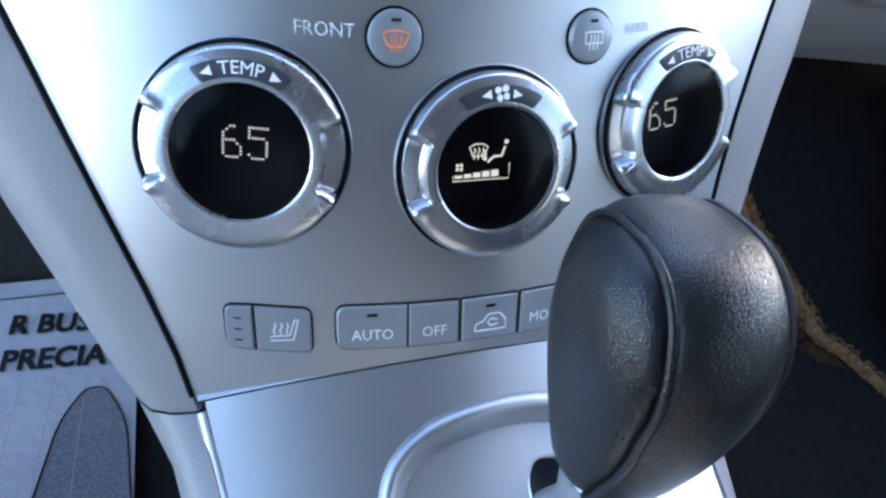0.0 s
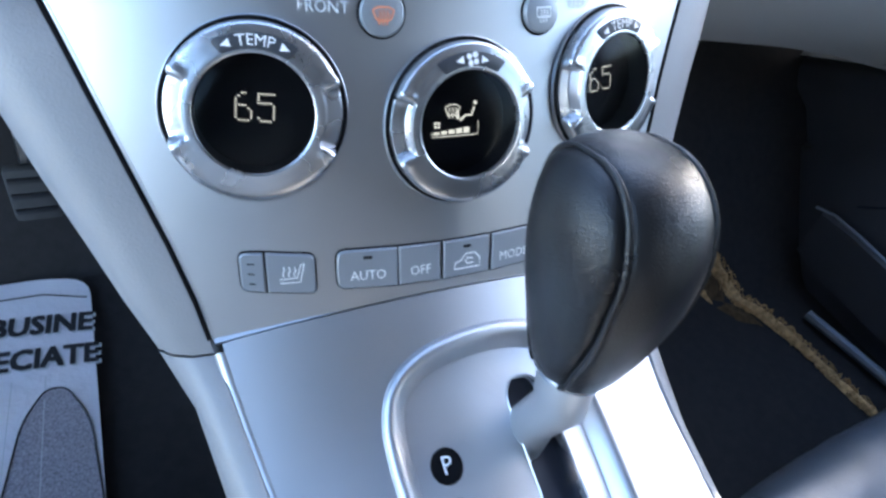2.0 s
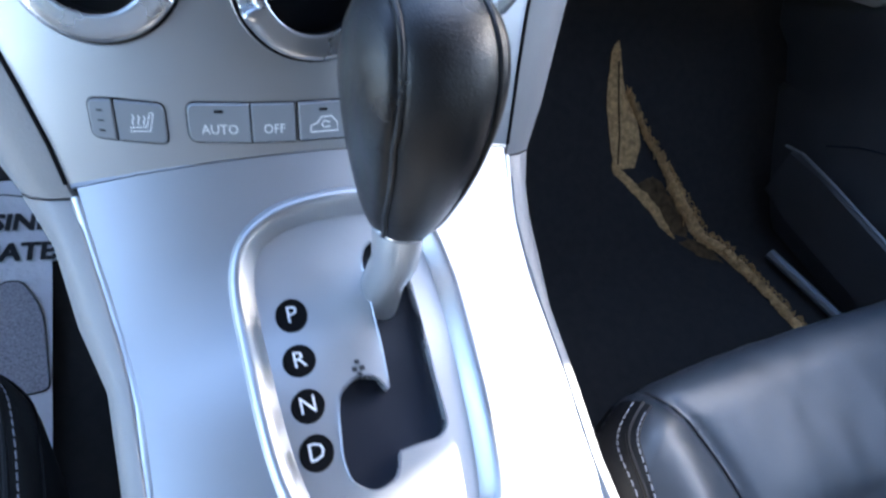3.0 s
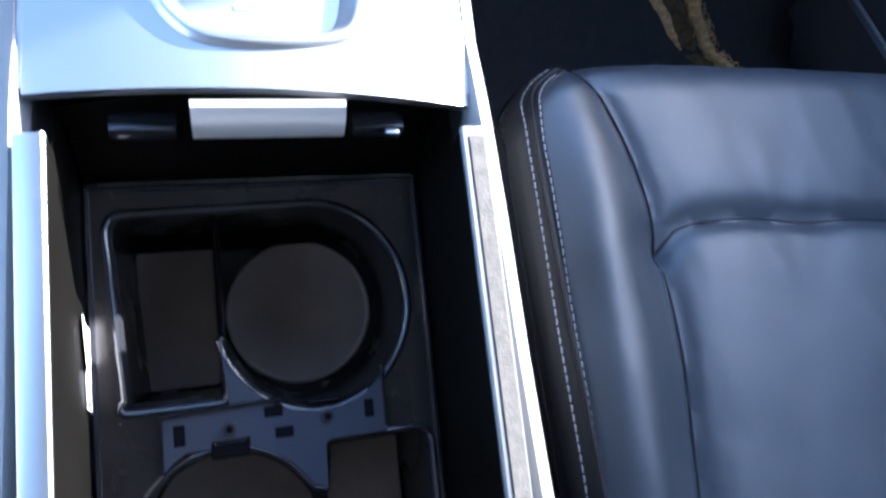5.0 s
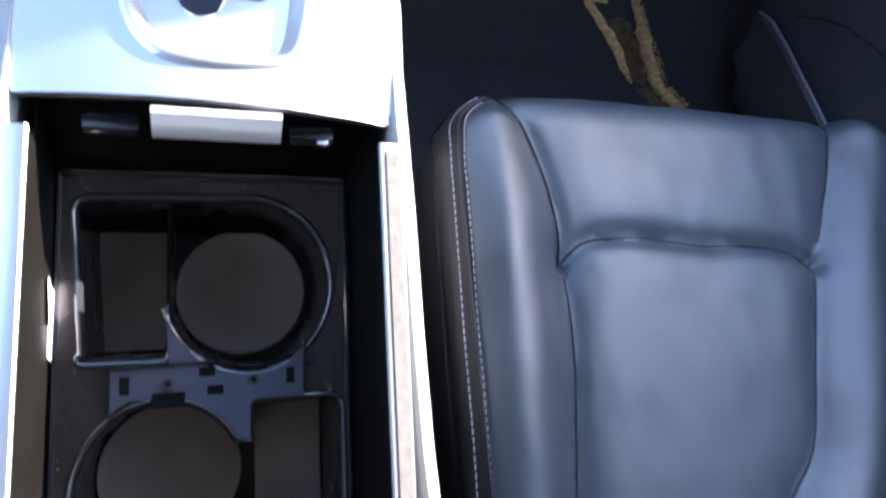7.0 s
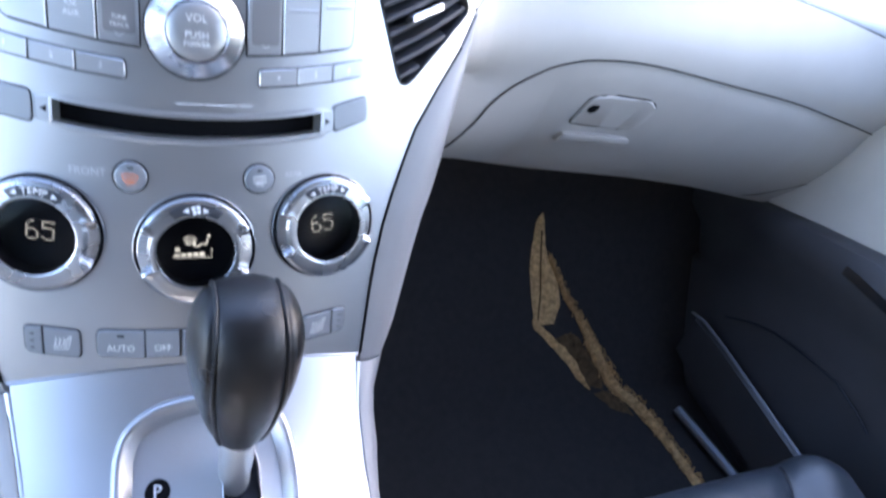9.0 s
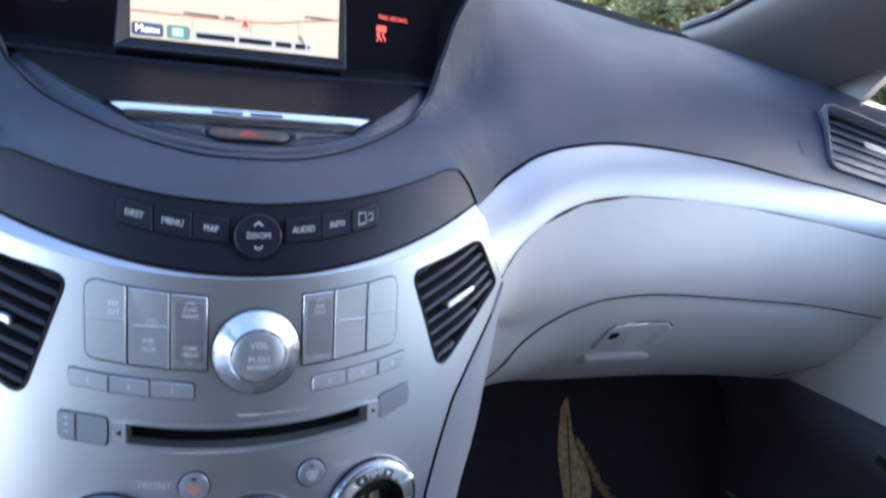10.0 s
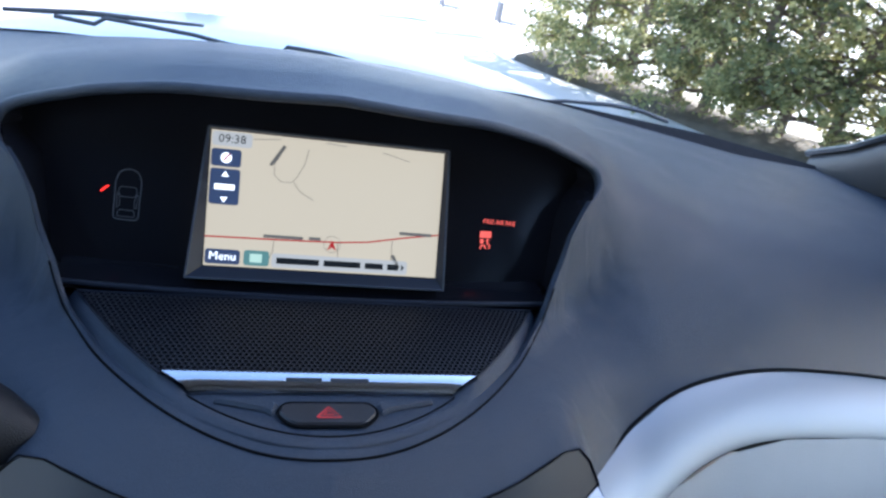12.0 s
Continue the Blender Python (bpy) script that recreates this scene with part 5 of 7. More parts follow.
car_line(((-0.75, 0.1), (-0.6, 0.3), (0.6, 0.3), (0.75, 0.1), (0.55, -0.1), (-0.55, -0.1)), 0.001, 0.0004)
car_line(((-0.72, -0.88), (0.72, -0.88), (0.6, -0.62), (-0.6, -0.62)), 0.001, 0.0004)
for sd in (-1, 1):
    car_line(((0.78 * sd, -0.55), (0.82 * sd, 0.05), (0.6 * sd, -0.15), (0.58 * sd, -0.48)), 0.0005, 0.0004)
part("door_open_mark", line([(-0.1458, 0.9142), (-0.1410, 0.9182)], 0.0010, on_wall), REDLED, dash)

# speaker grille with punched holes, trim bar and hazard key
grille = new("speaker_grille")
grille.parent = dash
grille["label"] = "black perforated speaker grille"
g_w = lambda v: math.sqrt((v - 0.3145) / 4.72) - 0.012
g_side = [(g_w(v), v) for v in np.linspace(0.3645, 0.436, 12)]
g_out = g_side + [(-u, v) for u, v in g_side[::-1]]
on_grille = lambda u, v, o=0.0: Vector((u, v, 0.8662 + 0.06 * (v - 0.3645) + o))
part("grille_bed", flat(g_out, on_grille, 0.0), GAP, grille)
mesh_v, mesh_f = [], []
p = 0.0034
def g_in(u, v):
    return 0.3655 < v < 0.4355 and abs(u) < g_w(v) - 0.001
j = 0
v = 0.366
hexr = p / math.sqrt(3)
while v < 0.437:
    u = -0.15 + (p / 2 if j % 2 else 0)
    while u < 0.15:
        if g_in(u, v):
            b = len(mesh_v)
            for rr in (hexr * 1.0, hexr * 0.66):
                for q in range(6):
                    a = math.pi / 6 + q * math.pi / 3
                    mesh_v.append(on_grille(u + rr * math.cos(a), v + rr * math.sin(a), 0.0022))
            for q in range(6):
                mesh_v.append(on_grille(u + hexr * 0.62 * math.cos(math.pi / 6 + q * math.pi / 3), v + hexr * 0.62 * math.sin(math.pi / 6 + q * math.pi / 3), 0.0010))
            for q in range(6):
                r = (q + 1) % 6
                mesh_f.append((b + q, b + r, b + 6 + r, b + 6 + q))
                mesh_f.append((b + 6 + q, b + 6 + r, b + 12 + r, b + 12 + q))
        u += p
    v += p * math.sqrt(3) / 2
    j += 1
me = bpy.data.meshes.new("mesh")
me.from_pydata([tuple(c) for c in mesh_v], [], mesh_f)
me.materials.append(GRILLEM)
pm_ob = new("perforated_mesh", me)
pm_ob.parent = grille
tagged(pm_ob, kind="stuff")
# slate border that runs from the grille's ends down round the hazard key
edge_in = [Vector((g_w(v) - 0.0005, v, on_grille(0, v).z + 0.0014)) for v in np.linspace(0.4375, 0.3660, 20)]
edge_in += [Vector((0.0905, 0.3652, 0.8672)), Vector((0.0850, 0.3620, 0.8655)), Vector((0.0795, 0.3590, 0.8632))]
edge_in += [Vector((0.92 * x, rim_y(x) + 0.0085, 0.8612)) for x in np.linspace(0.0805, 0, 12)]
edge_in += [Vector((-q.x, q.y, q.z)) for q in edge_in[-2::-1]]
lip_pts = [Vector((0.985 * x, rim_y(x) + 0.0006, 0.8612)) for x in np.linspace(-0.172, 0.172, 240)]
border = []
for q in edge_in:
    e_ = min(lip_pts, key=lambda w: (w.x - q.x) ** 2 + (w.y - q.y) ** 2)
    border.append([q + Vector((0, 0, -0.003)), q, q.lerp(e_, 0.2) + Vector((0, 0, 0.0008)), q.lerp(e_, 0.6) + Vector((0, 0, 0.0010)), e_])
part("grille_surround", loft(border), PAD, dash, "slate border round the speaker grille")
gl = [on_grille(u, v, 0.0018) for u, v in g_out]
part("grille_rim", tube(gl, 0.0009, 6), STRIPM, grille)
bar = loft([[Vector((x * k, y, z)) for k, y, z in ((1.0, 0.3658, 0.8685), (0.99, 0.3648, 0.8697), (0.95, 0.3622, 0.8694), (0.90, 0.3595, 0.8679), (0.85, 0.3572, 0.8656), (0.82, 0.3564, 0.8610))] for x in np.linspace(-0.091, 0.091, 17)])
part("trim_bar", bar, CHROME, dash, "satin silver trim bar")
for x0, w in ((-0.0235, 0.020), (0.0015, 0.022)):
    part("maker_mark", loft([[Vector((x, 0.3610, 0.8691)), Vector((x, 0.3590, 0.8679))] for x in np.linspace(x0, x0 + w, 3)]), DARKINK, dash)
on_floor = lambda u, v, o=0.0: Vector((u, v, 0.8608 + o))
haz_o = rounded([(-0.0275, 0.3395), (-0.020, 0.3305), (0.020, 0.3305), (0.0275, 0.3395), (0.0240, 0.3475), (-0.0240, 0.3475)], 0.007, 6)
part("hazard_surround", tube([on_floor(u, v, 0.0006) for u, v in inset(haz_o, -0.0008)], 0.0010, 6, True), GAP, dash)
for sd in (-1, 1):
    flap = [(sd * u, v) for u, v in ((0.0300, 0.3385), (0.0350, 0.3420), (0.0620, 0.3490), (0.0600, 0.3515), (0.0300, 0.3500), (0.0272, 0.3460))]
    part("hazard_flap", pad(rounded(flap[::sd], 0.0015), on_floor, 0.0022, -0.001, 0.0016), PAD, dash)
haz = part("hazard_button", pad(haz_o, on_floor, 0.0022, -0.001, 0.001), BLACK, dash, "black hazard light button")
tri_o = [(-0.0065, 0.3350), (0.0065, 0.3350), (0.0, 0.3432)]
part("hazard_mark", merge(line(tri_o + [tri_o[0]], 0.0011, lambda u, v, o: on_floor(u, v, 0.0026)), line([(-0.003, 0.337), (0.003, 0.337), (0, 0.3405), (-0.003, 0.337)], 0.0008, lambda u, v, o: on_floor(u, v, 0.0026))), mat("red_print", (0.65, 0.05, 0.06), 0.5, emit=0.15), haz)

# control strip under the pod
strip_top = lambda x: 0.8445 + 0.55 * x * x
strip_bot = lambda x: 0.8095 + 0.72 * x * x
so = [(x, strip_bot(x)) for x in np.linspace(-0.164, 0.164, 27)] + [(0.163, 0.831), (0.156, 0.843), (0.147, 0.852)] + [(x, strip_top(x)) for x in np.linspace(0.134, -0.134, 25)] + [(-0.147, 0.852), (-0.156, 0.843), (-0.163, 0.831)]
part("control_strip", sheet(so, [], on_strip, 0.015, 0.012), STRIPM, dash, "charcoal control strip")
seam_pts = [on_strip(-u, v, 0.0006) for u, v in ((0.164, 0.828), (0.163, 0.831), (0.156, 0.843), (0.147, 0.852))] + [on_strip(x, strip_top(x), 0.0006) for x in np.linspace(-0.134, 0.134, 33)] + [on_strip(u, v, 0.0006) for u, v in ((0.147, 0.852), (0.156, 0.843), (0.163, 0.831), (0.164, 0.828))]
part("strip_seam", tube(seam_pts, 0.0006, 6), GAP, dash)
part("strip_fill", loft([[on_strip(x, strip_top(x), -0.001), Vector((x, front_y(x) + 0.004, dash_z(x, front_y(x) + 0.004) - 0.001))] for x in np.linspace(-0.134, 0.134, 31)]), PAD, dash)
fas_top = lambda x: 0.807 + 0.55 * x * x
ledge = []
for x in np.linspace(-0.168, 0.168, 33):
    p0 = on_stack(x, fas_top(x), -0.0004)
    xx = max(-0.164, min(0.164, x))
    p1 = on_strip(xx, strip_bot(xx), -0.0012)
    ledge.append([on_stack(x, fas_top(x) - 0.002, -0.0006), p0.lerp(p1, 0.1) + Vector((0, -0.0004, 0.0003)), p0.lerp(p1, 0.5), p1])
part("fascia_ledge", loft(ledge), SILVER, dash, "satin silver ledge under the control strip")
part("strip_groove", tube([on_strip(x, strip_bot(x), -0.0004) for x in np.linspace(-0.164, 0.164, 33)], 0.0010, 6), GAP, dash)
for side in (-1, 1):
    fill = []
    for t in np.linspace(0, 1, 8):
        e0 = on_stack(side * (0.168 + 0.025 * t), 0.822 - 0.054 * t, -0.0006)
        e1 = Vector((side * 0.1715, 0.3310, 0.8135)).lerp(Vector((side * 0.1965, 0.3020, 0.768)), t)
        fill.append([e0, e0.lerp(e1, 0.5) + Vector((0, -0.001, 0.001)), e1])
    part("corner_filler", loft(fill), SILVER, dash)
    part("corner_seam", tube([row[2] + Vector((-side * 0.0004, -0.0006, 0.0004)) for row in fill], 0.0009, 6), GAP, dash)
    part("corner_filler", raw([on_stack(side * 0.168, 0.8225, -0.0005), on_strip(side * 0.164, 0.829, -0.0010), Vector((side * 0.163, 0.3205, 0.8315)), Vector((side * 0.1735, 0.3325, 0.8155))], [(0, 1, 2), (0, 2, 3)]), SILVER, dash)
for a, b, text, lo_, hi_ in ((-0.0775, -0.0585, "DEST", 0.829, 0.841), (-0.0575, -0.0375, "MENU", 0.827, 0.8395), (-0.0365, -0.0165, "MAP", 0.8255, 0.8375), (0.0165, 0.0385, "AUDIO", 0.8255, 0.8375), (0.0395, 0.0585, "INFO", 0.827, 0.8395), (0.0595, 0.0775, "", 0.829, 0.841)):
    r = [0.003 if a < -0.07 else 0.0004, 0.003 if b > 0.07 else 0.0004, 0.003 if b > 0.07 else 0.0004, 0.003 if a < -0.07 else 0.0004]
    da = (0.9 * a * a - 0.9 * b * b) / 2
    hub = button(rounded([(a, lo_ + da), (b, lo_ - da), (b, hi_ - da), (a, hi_ + da)], r), on_strip, dash, 0.0016, STRIPM, 0.0006, "button")
    m, zc = (a + b) / 2, (lo_ + hi_) / 2
    if text:
        part("print", lettering(text, 0.0044, lambda u, v, o: on_strip(u, v, 0.0021), m, zc, math.degrees(math.atan2(-2 * da, b - a))), GREYINK, hub)
    else:
        part("print", merge(line([(m - 0.005, zc - 0.003), (m, zc - 0.003), (m, zc + 0.003), (m - 0.005, zc + 0.003), (m - 0.005, zc - 0.003)], 0.0004, on_strip, 0.0021), line([(m + 0.0015, zc + 0.002), (m + 0.005, zc + 0.0025), (m + 0.005, zc - 0.001), (m + 0.0015, zc - 0.0015)], 0.0004, on_strip, 0.0021)), GREYINK, hub)
zn = plane_at(on_strip(0, 0.8285), (0, -1, 0.7))
zoom = part("zoom_button", lathe(zn, [(0.0138, -0.001), (0.0138, 0.0028), (0.0130, 0.0037), (0.008, 0.0041), (0.001, 0.0042)], 48), STRIPM, dash, "round charcoal zoom button")
part("gap", lathe(zn, [(0.0148, -0.001), (0.0148, 0.0005), (0.0138, 0.0006)], 40), GAP, zoom)
part("print", lettering("ZOOM", 0.0047, lambda u, v, o: zn(u, v, 0.0047), 0, 0), GREYINK, zoom)
for d in (-1, 1):
    part("print", line([(-0.0025, 0.0062 * d), (0, 0.0082 * d), (0.0025, 0.0062 * d)], 0.0006, lambda u, v, o: zn(u, v, 0.0046)), WHITEINK, zoom)


# ---- instrument hood on the driver's side ----
binnacle = thing("instrument_hood", "black rounded instrument hood on the dashboard", "instrument hood")
rows = []
for x in np.linspace(0, 1, 15):
    w = math.sin(math.pi * min(1, 0.03 + x) * 0.5) ** 0.6
    c_y = 0.338 + 0.03 * x
    rows.append([Vector((-0.143 - 0.22 * x, c_y - 0.062 * w * math.cos(a), 0.845 + 0.075 * w * math.sin(a))) for a in np.linspace(0, math.pi, 13)])
rows += [[Vector((-0.726 - q.x, q.y, q.z)) for q in row] for row in rows[-2::-1]]
part("hood", loft(rows, False, True), SEATSIDE, binnacle)

# ---- passenger side of the dash ----
TU = ((0.1705, 0.330, 0.813), (0.209, 0.362, 0.827), (0.246, 0.381, 0.840), (0.284, 0.393, 0.846), (0.338, 0.403, 0.848), (0.409, 0.409, 0.843), (0.487, 0.412, 0.834), (0.572, 0.412, 0.821), (0.667, 0.411, 0.807), (0.737, 0.411, 0.795), (0.90, 0.41, 0.765))
TL = ((0.1955, 0.301, 0.768), (0.211, 0.317, 0.781), (0.236, 0.334, 0.794), (0.268, 0.350, 0.805), (0.307, 0.362, 0.811), (0.355, 0.369, 0.812), (0.435, 0.375, 0.805), (0.50, 0.378, 0.798), (0.558, 0.380, 0.791), (0.726, 0.383, 0.764), (0.90, 0.385, 0.73))
for side in (1, -1):
    u, l = spline(TU, 4), spline(TL, 4)
    rows = []
    for a, b in zip(u, l):
        n = Vector((0.05, -0.85, 0.5)).normalized()
        row = [a + Vector((0, 0.012, 0.002)), a.copy()] + [a.lerp(b, t) + n * (0.0055 * math.sin(math.pi * t) ** 0.8) for t in (0.03, 0.08, 0.16, 0.26, 0.38, 0.5, 0.62, 0.74, 0.84, 0.92, 0.97)] + [b.copy(), b + Vector((0, 0.012, -0.002))]
        rows.append([Vector((q.x * side, q.y, q.z)) for q in row])
    part("trim_wing", loft(rows), DASHTRIM, dash, "bright brushed silver dash trim")
    part("trim_gap", tube([Vector((q.x * side, q.y + 0.001, q.z + 0.001)) for q in u], 0.0014, 6), GAP, dash)
    part("trim_gap", tube([Vector((q.x * side, q.y + 0.001, q.z - 0.0005)) for q in l], 0.0011, 6), GAP, dash)
LDK = ((0.160, (0.283, 0.742), (0.296, 0.712), (0.322, 0.625)), (0.1955, (0.3015, 0.767), (0.306, 0.718), (0.330, 0.618)), (0.22, (0.325, 0.786), (0.311, 0.715), (0.338, 0.612)), (0.243, (0.338, 0.797), (0.314, 0.705), (0.352, 0.602)), (0.29, (0.357, 0.808), (0.317, 0.7265), (0.385, 0.575)), (0.35, (0.368, 0.812), (0.325, 0.7305), (0.394, 0.562)), (0.43, (0.3745, 0.806), (0.3335, 0.722), (0.403, 0.551)), (0.52, (0.3785, 0.796), (0.3445, 0.705), (0.414, 0.537)), (0.64, (0.3815, 0.778), (0.359, 0.684), (0.429, 0.513)), (0.76, (0.384, 0.757), (0.373, 0.655), (0.443, 0.483)), (0.88, (0.386, 0.734), (0.388, 0.625), (0.458, 0.455)))


def lower_dash(x, t):
    """t runs 0 at the silver trim, 1 at the glove box line, 2 at the lower edge."""
    xs_ = [k[0] for k in LDK]
    reach = min(0.028, max(0.0, x - 0.165), max(0.0, 0.88 - x))
    K = []
    for i, soft_ in ((1, 0.0), (2, 1.0), (3, 1.0)):
        near = [x + reach * soft_ * d for d in (-1, -0.6, -0.25, 0, 0.25, 0.6, 1)]
        K.append(Vector((float(np.mean(np.interp(near, xs_, [k[i][0] for k in LDK]))), float(np.mean(np.interp(near, xs_, [k[i][1] for k in LDK]))))))
    if t <= 1:
        p = K[0].lerp(K[1], t) + Vector((-0.012, -0.006)) * math.sin(math.pi * t)
    elif t <= 2:
        s = t - 1
        p = K[1].lerp(K[2], s) + Vector((-0.016, 0.0)) * math.sin(math.pi * s)
    else:
        p = K[2] + Vector((0.10, 0.01)) * (t - 2)
    return Vector((x, p.x, p.y))


ts = list(np.linspace(0, 1, 9)) + list(np.linspace(1.08, 2, 10)) + [2.15, 2.6, 4]
lx = sorted(set(list(np.linspace(0.160, 0.88, 52)) + [k[0] for k in LDK]))
lower = [[lower_dash(x, t) for t in ts] for x in lx]
part("lower_panel", loft(lower), GREYTRIM, dash, "pale grey grained lower dash panel")
part("lower_panel", loft([[Vector((-q.x, q.y, q.z)) for q in row] for row in lower]), GREYTRIM, dash, "pale grey grained lower dash panel")
glove = thing("glove_box", "pale grey closed glove box with a recessed latch", "glove box")
lid_pts = [lower_dash(x, t) for x, t in ((0.207, 1.9), (0.215, 1.7), (0.227, 1.42), (0.238, 1.22), (0.254, 1.09), (0.272, 1.03), (0.292, 1.005), (0.33, 0.99), (0.40, 0.985), (0.52, 0.99), (0.64, 0.99), (0.76, 0.995), (0.865, 1.0))]
part("shut_line", tube([q + Vector((0, -0.0006, 0)) for q in spline(lid_pts, 4)], 0.0008, 6), GAP, glove)
part("shut_line", tube([lower_dash(x, t) + Vector((0, -0.0006, 0)) for x, t in ((0.868, 1.02), (0.855, 1.25), (0.82, 1.6), (0.77, 1.9), (0.74, 2.02))], 0.0008, 6), GAP, glove)
lid_rows = []
for x in np.linspace(0.30, 0.73, 26):
    lid_rows.append([lower_dash(x, t) + Vector((0, -0.0003 - 0.0020 * min(1, 14 * (t - 1.03), 14 * (1.98 - t), 25 * (x - 0.30), 25 * (0.73 - x)), 0.0002)) for t in np.linspace(1.03, 1.98, 16)])
part("lid", loft(lid_rows), GREYTRIM, glove)
gl_t = lambda x, z: min(((abs(lower_dash(x, t).z - z), t) for t in np.linspace(1, 2, 101)))[1]
on_glove = lambda x, z, o=0.0: lower_dash(x, gl_t(x, z)) + Vector((0, -0.92, 0.15)) * (o + 0.0026)
latch = rounded([(0.338, 0.659), (0.384, 0.651), (0.424, 0.648), (0.434, 0.677), (0.420, 0.688), (0.374, 0.693), (0.345, 0.691)], [0.004, 0.02, 0.010, 0.006, 0.008, 0.02, 0.008], 5)
lt = part("latch_handle", pad(latch, on_glove, 0.003, -0.002, 0.0015), GREYTRIM, glove, "pale grey latch handle with key slot")
part("latch_gap", pad(inset(latch, -0.0010), on_glove, 0.0004, -0.002, 0.0002), GAP, lt)
part("key_slot", pad(oval(0.354, 0.678, 0.0062, 0.0050, 18), on_glove, 0.0036, 0.0, 0.0004), GAP, lt)
part("finger_lip", pad(rounded([(0.335, 0.632), (0.378, 0.628), (0.426, 0.623), (0.428, 0.634), (0.372, 0.643), (0.336, 0.645)], 0.004), on_glove, 0.0085, -0.002, 0.002), GREYTRIM, glove)

# passenger vent, in the end of the pad
pv = thing("passenger_air_vent", "black slatted passenger air vent set in the dash end", "air vent")
A, B, C, D = Vector((0.676, 0.490, 0.884)), Vector((0.660, 0.430, 0.829)), Vector((0.790, 0.428, 0.806)), Vector((0.815, 0.486, 0.858))
pn = (C - B).cross(A - B).normalized()
pn = pn if pn.y < 0 else -pn
def on_vent(u, v, o=0.0):
    return (B.lerp(C, u)).lerp(A.lerp(D, u), v) + pn * (o + 0.004)
vo = rounded([(0, 0), (1, 0), (1, 1), (0, 1)], 0.12)
part("frame", loft([[on_vent(u, v, -0.006) for u, v in inset(vo, -0.036)], [on_vent(u, v, -0.0028) for u, v in inset(vo, -0.033)], [on_vent(u, v, -0.0012) for u, v in inset(vo, -0.024)], [on_vent(u, v, -0.0014) for u, v in inset(vo, -0.012)], [on_vent(u, v, -0.004) for u, v in inset(vo, 0.0)], [on_vent(u, v, -0.022) for u, v in inset(vo, 0.004)]], True), PAD, pv)
part("duct", flat(inset(vo, 0.0), on_vent, -0.021), GAP, pv)
for i in range(6):
    v0 = 0.13 + i * 0.145
    part("slat", loft([[on_vent(u, v0, -0.005), on_vent(u, v0 + 0.010, -0.0046), on_vent(u, v0 + 0.018, -0.0052), on_vent(u, v0 + 0.112, -0.018), on_vent(u, v0 + 0.095, -0.018)] for u in (0.01, 0.35, 0.65, 0.99)], True, True), GAP, pv)
part("tab", pad(rounded([(0.40, 0.44), (0.72, 0.44), (0.72, 0.53), (0.40, 0.53)], 0.03), on_vent, 0.004, -0.002, 0.001), CHROME, pv)
on_mark = lambda u, v, o=0.0: on_dash(u, v, 0.0006 + o)
part("airbag_mark", sheet(rounded([(0.612, 0.437), (0.640, 0.437), (0.640, 0.450), (0.612, 0.450)], 0.002), [], on_mark, 0.004, 0.0004), mat("embossed_slate", (0.022, 0.029, 0.043), 0.45), dash)


